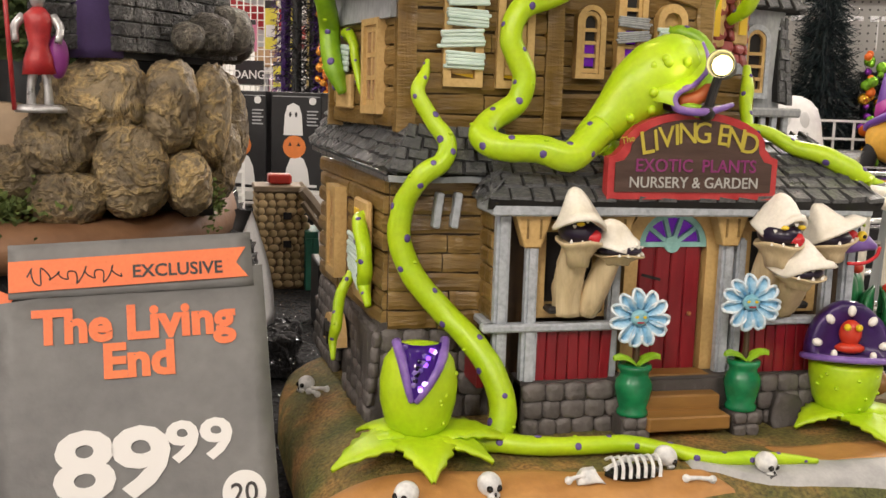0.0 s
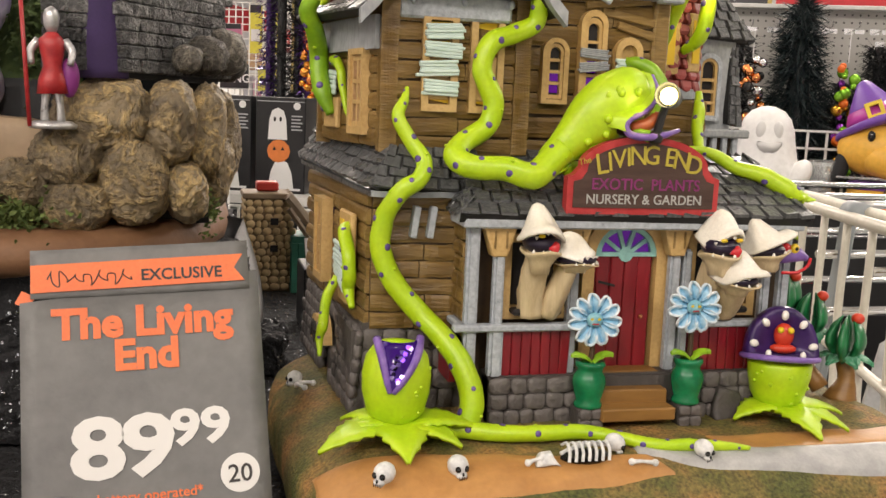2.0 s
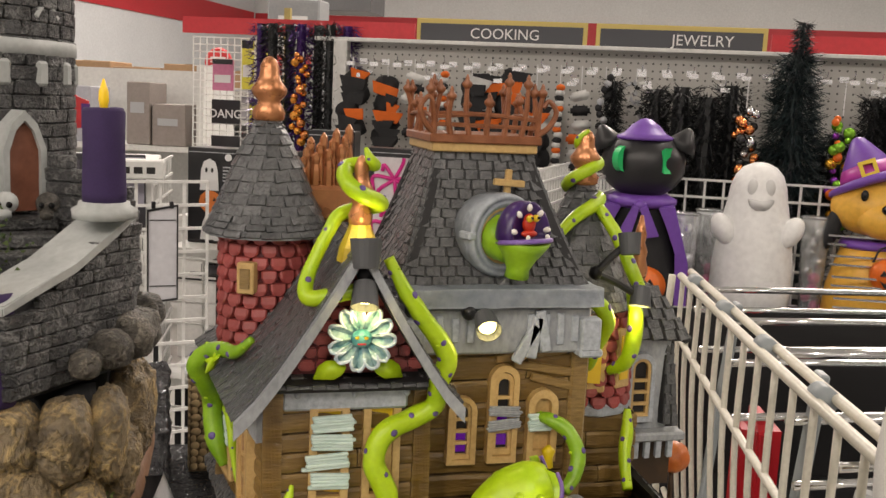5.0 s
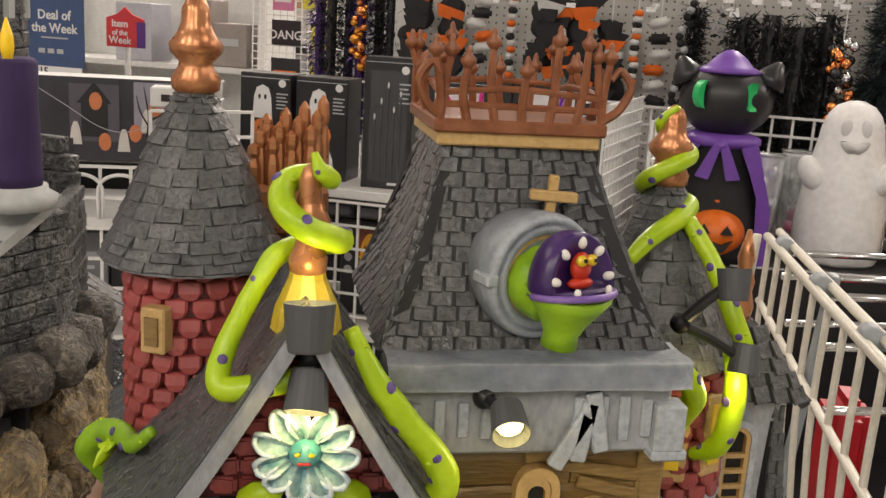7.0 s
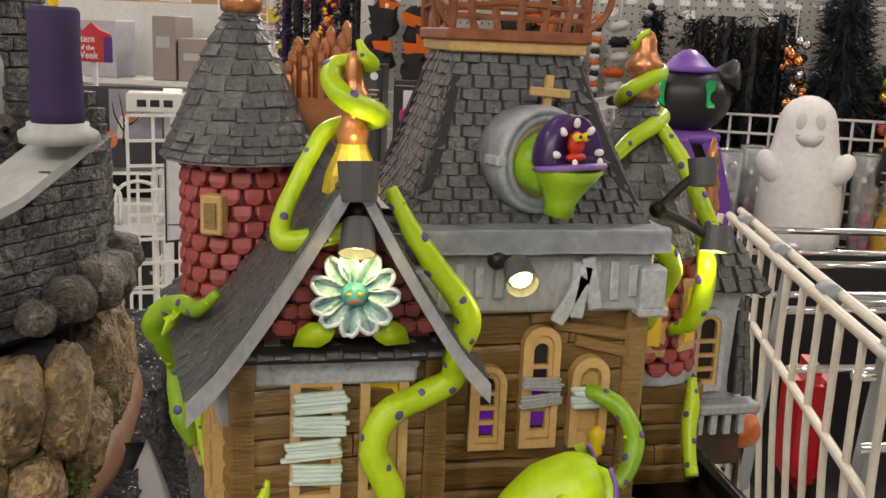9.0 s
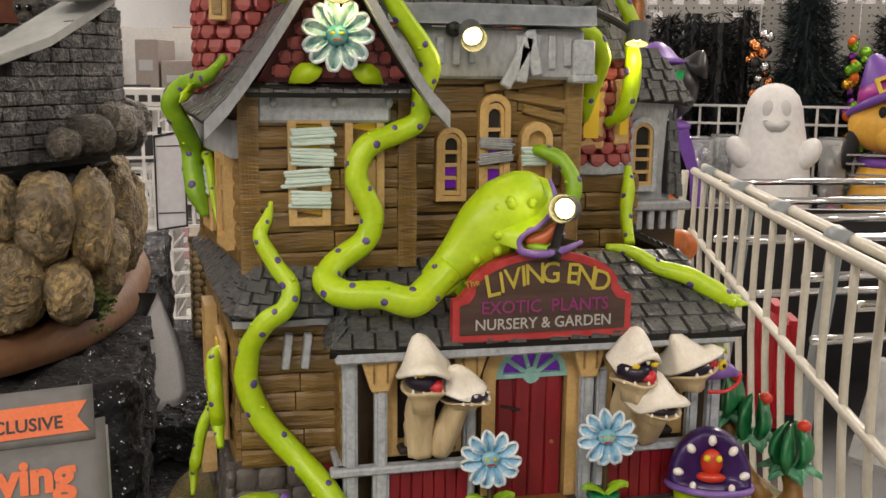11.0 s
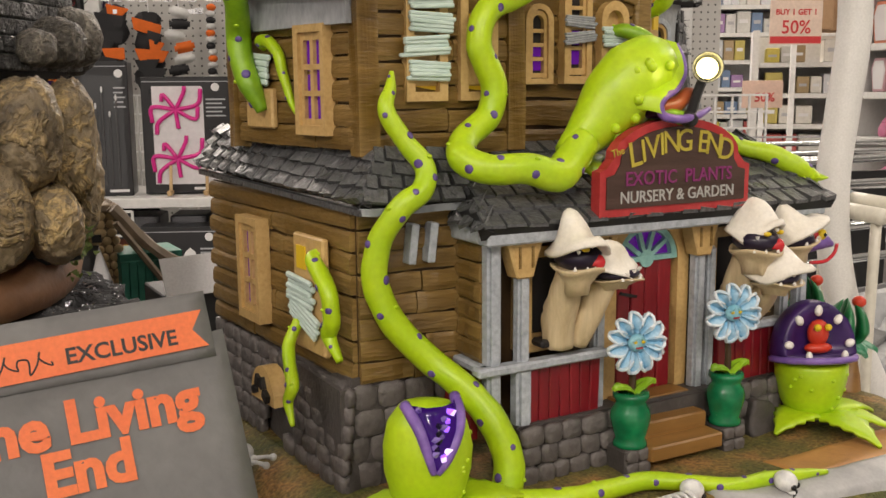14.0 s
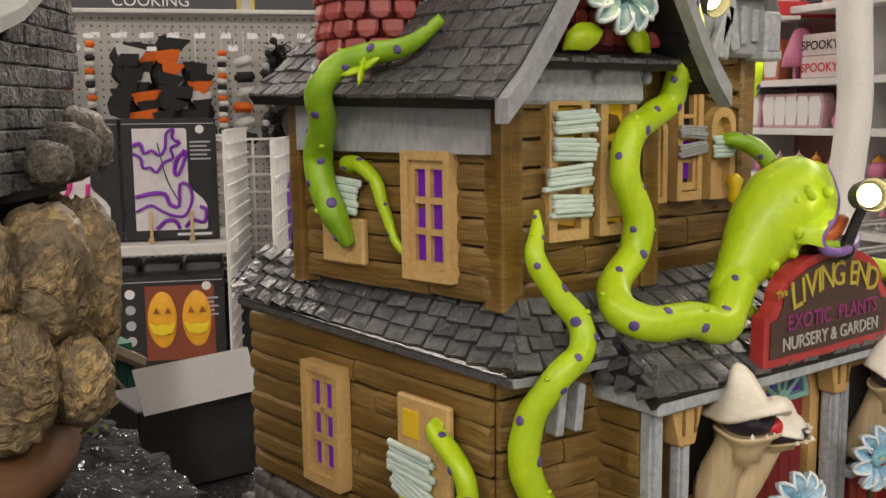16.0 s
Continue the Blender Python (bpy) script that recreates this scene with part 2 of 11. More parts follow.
def glitter_black():
    m, nt, bs = nodes_of("black_glitter_cloth")
    N, L = nt.nodes, nt.links
    geo = N.new("ShaderNodeNewGeometry")
    n1 = N.new("ShaderNodeTexNoise")
    n1.inputs["Scale"].default_value, n1.inputs["Detail"].default_value = 130, 5
    L.new(geo.outputs["Position"], n1.inputs["Vector"])
    vo = N.new("ShaderNodeTexVoronoi")
    vo.inputs["Scale"].default_value = 900
    L.new(geo.outputs["Position"], vo.inputs["Vector"])
    sep = N.new("ShaderNodeSeparateColor")
    L.new(vo.outputs["Color"], sep.inputs[0])
    th = N.new("ShaderNodeMath")
    th.operation = "GREATER_THAN"
    th.inputs[1].default_value = 0.945
    L.new(sep.outputs[0], th.inputs[0])
    mix = N.new("ShaderNodeMix")
    mix.data_type = "RGBA"
    mix.inputs[6].default_value, mix.inputs[7].default_value = (0.012, 0.012, 0.014, 1), (0.55, 0.57, 0.62, 1)
    L.new(th.outputs[0], mix.inputs[0])
    L.new(mix.outputs[2], bs.inputs["Base Color"])
    L.new(th.outputs[0], bs.inputs["Metallic"])
    rr = N.new("ShaderNodeMapRange")
    rr.inputs[3].default_value, rr.inputs[4].default_value = 0.85, 0.22
    L.new(th.outputs[0], rr.inputs[0])
    L.new(rr.outputs[0], bs.inputs["Roughness"])
    bp = N.new("ShaderNodeBump")
    bp.inputs["Strength"].default_value, bp.inputs["Distance"].default_value = 1.0, 0.007
    L.new(n1.outputs[0], bp.inputs["Height"])
    L.new(bp.outputs[0], bs.inputs["Normal"])
    return m
GLITTER = glitter_black()

# ---- builders ----
W = {}

def finish(name, bm, mat, smooth=False):
    me = bpy.data.meshes.new(name)
    bmesh.ops.recalc_face_normals(bm, faces=bm.faces)
    bm.to_mesh(me)
    bm.free()
    for k in (mat if isinstance(mat, (list, tuple)) else [mat]):
        me.materials.append(k)
    if smooth:
        me.polygons.foreach_set("use_smooth", [True] * len(me.polygons))
    return new(name, me)

def adopt(ob, parent):
    ob.parent = parent
    ob.matrix_parent_inverse = W.get(parent, Matrix()).inverted()
    return ob

def part(name, bm, mat, parent, label="", smooth=False):
    ob = adopt(finish(name, bm, mat, smooth), parent)
    return tagged(ob, label) if label else ob

def part_mesh(name, me, m, parent):
    """A piece that shares the mesh me, at the pose m."""
    ob = adopt(new(name, me), parent)
    ob.matrix_basis = m
    W[ob] = m
    return ob

def thing(name, at, label, category, group="", kind=""):
    ob = new(name)
    ob.empty_display_size = 0.01
    ob.location = at
    W[ob] = Matrix.Translation(at)
    return tagged(ob, label, category, group, kind)

def solo(name, bm, mat, label, category, group="", kind="", smooth=False):
    return tagged(finish(name, bm, mat, smooth), label, category, group, kind)

def structure(name, bm, mat, label="", smooth=False):
    return tagged(finish(name, bm, mat, smooth), label, "", "", "structure")

def add_box(bm, c, s, m=None, bevel=0.0, seg=1, taper=1.0):
    r = bmesh.ops.create_cube(bm, size=1)
    vs = r["verts"]
    for v in vs:
        k = taper if v.co.z > 0 else 1
        v.co = Vector((v.co.x * s[0] * k, v.co.y * s[1] * k, v.co.z * s[2]))
    if bevel:
        es = list({e for v in vs for e in v.link_edges})
        b = bmesh.ops.bevel(bm, geom=es, offset=bevel, segments=seg, affect="EDGES", clamp_overlap=True)
        vs = list({v for f in b["faces"] for v in f.verts} | {v for v in vs if v.is_valid})
    mm = Matrix.Translation(c) @ (m or Matrix())
    for v in vs:
        v.co = mm @ v.co
    return vs

def box(c, s, m=None, bevel=0.0, seg=1, taper=1.0):
    bm = bmesh.new()
    add_box(bm, c, s, m, bevel, seg, taper)
    return bm

def add_loft(bm, rings, cap=True, closed=True):
    """Rings of equal count joined one to the next."""
    rows = [[bm.verts.new(p) for p in r] for r in rings]
    n = len(rows[0])
    for a, b in zip(rows, rows[1:]):
        for i in range(n if closed else n - 1):
            j = (i + 1) % n
            bm.faces.new((a[i], a[j], b[j], b[i]))
    if cap:
        if len(rows[0]) > 2:
            bm.faces.new(rows[0][::-1])
            bm.faces.new(rows[-1])
    return rows

def add_lathe(bm, profile, n=20, c=(0, 0, 0), m=None, wobble=0.0):
    c, m = Vector(c), m or Matrix()
    rings = []
    for r, z in profile:
        rings.append([c + m @ Vector((max(r, 1e-5) * math.cos(2 * math.pi * i / n), max(r, 1e-5) * math.sin(2 * math.pi * i / n), z)) for i in range(n)])
    if wobble:
        rings = [[p + wobble * noise.noise_vector(p * 90) for p in r] for r in rings]
    add_loft(bm, rings)

def lathe(profile, n=20, c=(0, 0, 0), m=None, wobble=0.0):
    bm = bmesh.new()
    add_lathe(bm, profile, n, c, m, wobble)
    return bm

def spline(pts, per=6):
    P = [Vector(p) for p in pts]
    P = [P[0] * 2 - P[1]] + P + [P[-1] * 2 - P[-2]]
    out = []
    for i in range(1, len(P) - 2):
        a, b, c, d = P[i - 1:i + 3]
        for k in range(per):
            t = k / per
            out.append(0.5 * (2 * b + (c - a) * t + (2 * a - 5 * b + 4 * c - d) * t * t + (3 * b - a - 3 * c + d) * t ** 3))
    out.append(P[-2])
    return out

def add_tube(bm, pts, radii, n=12, per=6, wobble=0.0, flat=1.0, lumps=None):
    Q = spline(pts, per) if per > 1 else [Vector(p) for p in pts]
    R = [radii[0]] * len(Q) if len(radii) == 1 else [float(np.interp(i / max(1, len(Q) - 1) * (len(radii) - 1), range(len(radii)), radii)) for i in range(len(Q))]
    rings, up = [], None
    for i, q in enumerate(Q):
        d = (Q[min(i + 1, len(Q) - 1)] - Q[max(i - 1, 0)])
        d = d.normalized() if d.length > 1e-9 else Vector((0, 0, 1))
        if up is None:
            up = d.orthogonal().normalized()
        up = (up - d * up.dot(d)).normalized()
        side = d.cross(up)
        rings.append([q + R[i] * (math.cos(2 * math.pi * k / n) * up + flat * math.sin(2 * math.pi * k / n) * side) for k in range(n)])
    if wobble:
        rings = [[p + wobble * noise.noise_vector(p * 130) for p in r] for r in rings]
    add_loft(bm, rings)
    return Q, R

def tube(pts, radii, n=12, per=6, wobble=0.0, flat=1.0):
    bm = bmesh.new()
    add_tube(bm, pts, radii, n, per, wobble, flat)
    return bm

def add_ball(bm, c, r, m=None, u=14, v=9, wobble=0.0, freq=80):
    res = bmesh.ops.create_uvsphere(bm, u_segments=u, v_segments=v, radius=1)
    r = Vector(r) if hasattr(r, "__len__") else Vector((r, r, r))
    mm = Matrix.Translation(c) @ (m or Matrix())
    for q in res["verts"]:
        q.co = mm @ Vector((q.co.x * r.x, q.co.y * r.y, q.co.z * r.z))
        if wobble:
            q.co += wobble * noise.noise_vector(q.co * freq)

def ball(c, r, m=None, u=14, v=9, wobble=0.0, freq=80):
    bm = bmesh.new()
    add_ball(bm, c, r, m, u, v, wobble, freq)
    return bm

def add_prism(bm, poly, y0, y1, m=None):
    """A polygon in x, z drawn out from y0 to y1."""
    m = m or Matrix()
    add_loft(bm, [[m @ Vector((x, y0, z)) for x, z in poly], [m @ Vector((x, y1, z)) for x, z in poly]])

def prism(poly, y0, y1, m=None, bevel=0.0):
    bm = bmesh.new()
    add_prism(bm, poly, y0, y1, m)
    if bevel:
        bmesh.ops.bevel(bm, geom=list(bm.edges), offset=bevel, segments=2, affect="EDGES", clamp_overlap=True)
    return bm

def arch(w, h, n=10, x=0.0, z=0.0):
    """Outline of an opening w wide and h high with a round head, foot at z."""
    r = w / 2
    return [(x - r, z), (x + r, z)] + [(x + r * math.cos(math.pi * k / n), z + h - r + r * math.sin(math.pi * k / n)) for k in range(n + 1)]

def ring_prism(outer, inner, y0, y1, m=None):
    """A frame between two outlines of equal count."""
    bm = bmesh.new()
    m = m or Matrix()
    n = len(outer)
    g = [[bm.verts.new(m @ Vector((x, y, z))) for x, z in o] for o, y in ((outer, y0), (inner, y0), (inner, y1), (outer, y1))]
    for a, b in ((0, 1), (1, 2), (2, 3), (3, 0)):
        for i in range(n):
            j = (i + 1) % n
            bm.faces.new((g[a][i], g[a][j], g[b][j], g[b][i]))
    return bm

def piece_mesh(name, bm, mat, smooth=False):
    me = bpy.data.meshes.new(name)
    bmesh.ops.recalc_face_normals(bm, faces=bm.faces)
    bm.to_mesh(me)
    bm.free()
    me.materials.append(mat)
    if smooth:
        me.polygons.foreach_set("use_smooth", [True] * len(me.polygons))
    return me

def words(text, size, mat, m, parent, name="lettering", depth=0.0002, bold=0.0, align="CENTER", label="", shear=0.0, space=1.0):
    cu = bpy.data.curves.new(name, "FONT")
    cu.body, cu.size, cu.align_x, cu.extrude, cu.offset, cu.shear, cu.space_character = text, size, align, depth, bold, shear, space
    cu.resolution_u = 3
    tmp = bpy.data.objects.new("t", cu)
    scene.collection.objects.link(tmp)
    bpy.context.view_layer.update()
    me = bpy.data.meshes.new_from_object(tmp.evaluated_get(bpy.context.evaluated_depsgraph_get()))
    bpy.data.objects.remove(tmp)
    me.materials.clear()
    me.materials.append(mat)
    me.name = name
    ob = part_mesh(name, me, m, parent)
    return tagged(ob, label) if label else ob

def facing(x, y, z, yaw=0.0, tilt=0.0):
    """The pose of lettering that stands upright and looks towards minus y, turned by yaw."""
    return pose(x, y, z, 0, 0, yaw) @ pose(0, 0, 0, 90 + tilt, 0, 0)

rnd = random.Random(7)

# ---- the table and the village house ----
TABLE = 0.787
GROUND = 0.832
house = thing("haunted_house", (0.0, 0.06, TABLE), "painted resin haunted nursery house with lime tentacles and lit windows", "haunted house")

def base_outline(a):
    """Half-width of the slab in the direction a round its middle, a rounded oblong."""
    c, s = math.cos(a), math.sin(a)
    hx, hy = 0.163, (0.135 if s < 0 else 0.128)
    p = 5.0
    return 1.0 / ((abs(c) / hx) ** p + (abs(s) / hy) ** p) ** (1 / p)

def ground_z(x, y):
    cx, cy = 0.004, 0.065
    dx, dy = x - cx, y - cy
    r = math.hypot(dx, dy)
    k = r / max(1e-6, base_outline(math.atan2(dy, dx)))
    z = GROUND + 0.0016 * noise.noise(Vector((x, y, 0)) * 40)
    if k > 0.80:
        t = (k - 0.80) / 0.20
        z -= 0.016 * t * t
    return z

def make_base():
    bm = bmesh.new()
    n, rings = 110, []
    for k in (0.02, 0.25, 0.45, 0.6, 0.7, 0.78, 0.84, 0.9, 0.95, 0.985, 1.0, 1.003, 0.985):
        ring = []
        for i in range(n):
            a = 2 * math.pi * i / n
            r = base_outline(a) * k * (1 + 0.012 * noise.noise(Vector((math.cos(a) * 3, math.sin(a) * 3, 1))))
            x, y = 0.004 + r * math.cos(a), 0.065 + r * math.sin(a)
            ring.append([x, y, ground_z(x, y)])
        rings.append(ring)
    for i in range(n):
        rings[-3][i][2] -= 0.004
        rings[-2][i][2] = TABLE + 0.012
        rings[-1][i][2] = TABLE
    add_loft(bm, [[Vector(p) for p in r] for r in rings[::-1]])
    return bm
base = part("base", make_base(), MOSS, house, "mossy clay ground slab", True)

def draped(outline_l, outline_r, lift, rows=10, cols=26):
    """A strip that lies on the ground between two lines."""
    bm = bmesh.new()
    A, B = spline(outline_l, cols), spline(outline_r, cols)
    k = min(len(A), len(B))
    g = []
    for i in range(k):
        row = []
        for j in range(rows + 1):
            p = A[i].lerp(B[i], j / rows)
            edge = min(j, rows - j, i, k - 1 - i)
            row.append(bm.verts.new((p.x, p.y, ground_z(p.x, p.y) + (lift if edge > 0 else -0.0015))))
        g.append(row)
    for a, b in zip(g, g[1:]):
        for j in range(rows):
            bm.faces.new((a[j], a[j + 1], b[j + 1], b[j]))
    return bm
part("clay_path", draped([(-0.152, -0.018), (-0.135, -0.022), (-0.105, -0.030), (-0.06, -0.036), (-0.01, -0.047)],
                         [(-0.150, -0.050), (-0.128, -0.062), (-0.09, -0.063), (-0.04, -0.062), (-0.0, -0.058)], 0.0009), CLAY, base, "orange clay path", True)
part("clay_path", draped([(0.028, -0.024), (0.06, -0.026), (0.10, -0.024), (0.15, -0.024)],
                         [(0.03, -0.045), (0.07, -0.046), (0.11, -0.045), (0.155, -0.04)], 0.0008), CLAY, base, "orange clay path", True)
part("paved_path", draped([(-0.012, -0.022), (0.02, -0.040), (0.06, -0.045), (0.10, -0.044), (0.155, -0.040)],
                          [(-0.014, -0.046), (0.02, -0.056), (0.06, -0.060), (0.10, -0.062), (0.15, -0.058)], 0.0018), PAVE, base, "grey paved path", True)

# plank walls: a dark body with boards laid over it, each a piece of its own
def board_mesh(length, height, depth, seed, mat=WOOD):
    r = random.Random(seed)
    bm = bmesh.new()
    n = 5
    rings = []
    for i in range(n + 1):
        x = (i / n - 0.5) * length
        h, d = height * (1 + r.uniform(-0.07, 0.07)), depth * (1 + r.uniform(-0.18, 0.18))
        dz = r.uniform(-0.04, 0.04) * height
        rings.append([Vector((x, 0.0006, -h / 2 + dz)), Vector((x, -d * 0.75, -h / 2 + dz)), Vector((x, -d, -h * 0.28 + dz)), Vector((x, -d * 0.9, h * 0.30 + dz)), Vector((x, -d * 0.5, h / 2 + dz)), Vector((x, 0.0006, h / 2 + dz))])
    add_loft(bm, rings)
    return piece_mesh("plank", bm, mat)

def plank_wall(name, p0, p1, z0, z1, rows, parent, seed=0, depth=0.0024, thick=0.006, split=0.35, body=WOOD_DARK, mat=WOOD):
    """Boards on a wall that runs from p0 to p1 in plan, outside on its right hand."""
    a, b = Vector((*p0, 0)), Vector((*p1, 0))
    d = b - a
    ang = math.atan2(d.y, d.x)
    out = Vector((d.y, -d.x, 0)).normalized()
    mid = (a + b) / 2 - out * (thick / 2)
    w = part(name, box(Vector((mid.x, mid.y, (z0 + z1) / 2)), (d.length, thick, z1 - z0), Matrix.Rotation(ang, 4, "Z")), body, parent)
    h = (z1 - z0) / rows
    r = random.Random(seed)
    for i in range(rows):
        cuts = [0, d.length]
        if r.random() < split and d.length > 0.03:
            cuts.insert(1, d.length * r.uniform(0.3, 0.7))
        for c0, c1 in zip(cuts, cuts[1:]):
            me = board_mesh(c1 - c0 - 0.0006, h * 0.90, depth, seed * 50 + i, mat)
            q = a + d.normalized() * (c0 + c1) / 2
            part_mesh("plank", me, Matrix.Translation((q.x, q.y, z0 + (i + 0.5) * h)) @ Matrix.Rotation(ang + r.uniform(-0.008, 0.008), 4, "Z") @ Matrix.Rotation(r.uniform(-0.012, 0.012), 4, "Y"), w)
    return w

# ground floor, left wing
plank_wall("wall", (-0.1195, 0.034), (-0.078, 0.031), 0.872, 0.938, 8, house, 3)
plank_wall("wall", (-0.131, 0.172), (-0.1195, 0.034), 0.872, 0.938, 8, house, 4, split=0.7)
plank_wall("wall", (-0.078, 0.031), (-0.078, 0.012), 0.872, 0.932, 8, house, 5)
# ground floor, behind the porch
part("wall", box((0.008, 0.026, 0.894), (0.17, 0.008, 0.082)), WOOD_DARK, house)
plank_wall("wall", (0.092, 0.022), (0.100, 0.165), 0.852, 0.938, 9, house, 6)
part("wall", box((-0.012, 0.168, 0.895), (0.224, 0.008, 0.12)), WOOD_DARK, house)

# foundation
def lumpy_box(c, s, amount, freq, seg=9, taper=1.0):
    bm = bmesh.new()
    add_box(bm, (0, 0, 0), s, None, 0.0, 1, taper)
    bmesh.ops.subdivide_edges(bm, edges=bm.edges, cuts=seg, use_grid_fill=True)
    for v in bm.verts:
        q = v.co + Vector(c)
        v.co += amount * noise.noise_vector(q * freq)
        v.co += Vector(c)
    return bm
part("foundation", lumpy_box((-0.112, 0.103, 0.851), (0.030, 0.146, 0.044), 0.0020, 90, 16, 0.92), STONE_BED, house, "dark rough rock footing", True)
part("foundation", box((0.008, 0.016, 0.8425), (0.15, 0.018, 0.023)), STONE_BED, house)

def stone_mesh(seed):
    r = random.Random(seed)
    bm = bmesh.new()
    add_ball(bm, (0, 0, 0), (0.5, 0.5, 0.5), None, 10, 7)
    for v in bm.verts:
        k = max(abs(v.co.x), abs(v.co.y), abs(v.co.z))
        v.co *= (0.46 / k) * 0.55 + 0.45
        v.co += 0.05 * noise.noise_vector(v.co * 2.2 + Vector((seed, 0, 0)))
    return piece_mesh("stone", bm, STONE, True)
STONES = [stone_mesh(i) for i in range(6)]

def stone_course(x0, x1, y, z0, z1, rows, parent, r, ang=0.0):
    h = (z1 - z0) / rows
    for i in range(rows):
        x = x0 - r.uniform(0, 0.004)
        while x < x1:
            w = r.uniform(0.007, 0.013)
            if x + w > x1 + 0.004:
                break
            part_mesh("stone", r.choice(STONES), Matrix.Translation((x + w / 2, y + r.uniform(-0.0006, 0.0006), z0 + (i + 0.5) * h)) @ Matrix.Rotation(r.uniform(-0.12, 0.12), 4, "Y") @ Matrix.Diagonal((w * 1.08, 0.0046, h * 1.10, 1)), parent)
            x += w
footing = part("porch_footing", box((0.012, 0.011, 0.842), (0.158, 0.012, 0.022)), STONE_BED, house)
stone_course(-0.066, -0.020, 0.0045, 0.831, 0.854, 3, footing, rnd)
stone_course(0.036, 0.088, 0.0045, 0.831, 0.854, 3, footing, rnd)
corner = part("stone_corner", lumpy_box((-0.098, 0.042, 0.852), (0.05, 0.018, 0.044), 0.002, 80, 6), STONE_BED, house)
stone_course(-0.122, -0.078, 0.0325, 0.832, 0.872, 4, corner, rnd)

rubble = part("rubble_footing", box((-0.1180, 0.102, 0.851), (0.020, 0.140, 0.040)), STONE_BED, house)
for i in range(6):
    y = 0.030
    while y < 0.172:
        w = rnd.uniform(0.007, 0.014)
        x = -0.1240 - 0.0070 * (y - 0.03) / 0.14 - 0.0006 * (5 - i)
        if not (0.076 < y < 0.100 and i < 5):
            part_mesh("stone", rnd.choice(STONES), Matrix.Translation((x, y + w / 2, 0.8345 + 0.0066 * i)) @ Matrix.Rotation(rnd.uniform(-0.15, 0.15), 4, "X") @ Matrix.Diagonal((0.0052, w * 1.10, 0.0080, 1)), rubble)
        y += w

# roofs: a bed with shingles laid in courses
def shingle_mesh(seed, w=1.0):
    r = random.Random(seed)
    bm = bmesh.new()
    k = [r.uniform(-0.12, 0.12) for _ in range(8)]
    low = [Vector((-0.5 * w, -0.08 + k[0] * 0.6, 0)), Vector((0.5 * w, -0.08 + k[1] * 0.6, 0)), Vector((0.5 * w, 1.02, 0)), Vector((-0.5 * w, 1.02, 0))]
    top = [Vector((-0.47 * w, k[0] * 0.6 - 0.02, 0.24 + k[2])), Vector((0.47 * w, k[1] * 0.6 - 0.02, 0.24 + k[3])), Vector((0.47 * w, 1.0, 0.08)), Vector((-0.47 * w, 1.0, 0.08))]
    add_loft(bm, [low, top])
    return bm
SHINGLES = [piece_mesh("shingle", shingle_mesh(i), SLATE) for i in range(8)]

def quad_point(q, s, t):
    a, b, c, d = q
    return a.lerp(b, s).lerp(d.lerp(c, s), t)

def shingled(name, corners, rows, width, parent, seed, thick=0.004, single=True, sag=0.0, meshes=None, bed=SLATE_BODY, height=0.0055, label="", gap=0.89):
    """A roof plane: eave left, eave right, top right, top left, seen from outside."""
    q = [Vector(c) for c in corners]
    n = (q[1] - q[0]).cross(q[3] - q[0]).normalized()
    def P(s, t):
        return quad_point(q, s, t) - n * sag * 4 * t * (1 - t)
    bm = bmesh.new()
    k = 8 if sag else 1
    rings = []
    for j in range(k + 1):
        t = j / k
        rings.append([P(0, t), P(1, t), P(1, t) - n * thick, P(0, t) - n * thick])
    add_loft(bm, rings)
    bedob = part(name, bm, bed, parent, label)
    r = random.Random(seed)
    joined = None if single else bmesh.new()
    for i in range(rows):
        t0, t1 = i / rows, min(1.0, (i + 1.0) / rows)
        m0 = P(0, t0)
        m1 = P(1, t0)
        L = (m1 - m0).length
        cnt = max(1, round(L / width))
        off = 0.5 * (i % 2)
        for j in range(cnt + (1 if off else 0)):
            s0, s1 = max(0.0, (j - off) / cnt), min(1.0, (j + 1 - off) / cnt)
            if s1 - s0 < 0.3 / cnt:
                continue
            a, b = P((s0 + s1) / 2, t0), P((s0 + s1) / 2, t1)
            yv = b - a
            xv = (P(s1, (t0 + t1) / 2) - P(s0, (t0 + t1) / 2))
            zv = xv.cross(yv).normalized()
            jit = r.uniform(-0.05, 0.05)
            m = Matrix(((xv.x, yv.x, zv.x * height, a.x), (xv.y, yv.y, zv.y * height, a.y), (xv.z, yv.z, zv.z * height, a.z), (0, 0, 0, 1)))
            m = m @ Matrix.Rotation(r.uniform(-0.03, 0.03), 4, "Z") @ Matrix.Diagonal((gap * r.uniform(0.96, 1.03), 1, 1, 1))
            if single:
                part_mesh("shingle", r.choice(meshes or SHINGLES), m, bedob)
            else:
                tmp = shingle_mesh(r.randrange(900))
                tmp.transform(m)
                me = bpy.data.meshes.new("tmp")
                tmp.to_mesh(me)
                tmp.free()
                joined.from_mesh(me)
                bpy.data.meshes.remove(me)
    if not single:
        o = part("shingles", joined, SLATE, bedob)
        tagged(o, kind="stuff")
    return bedob

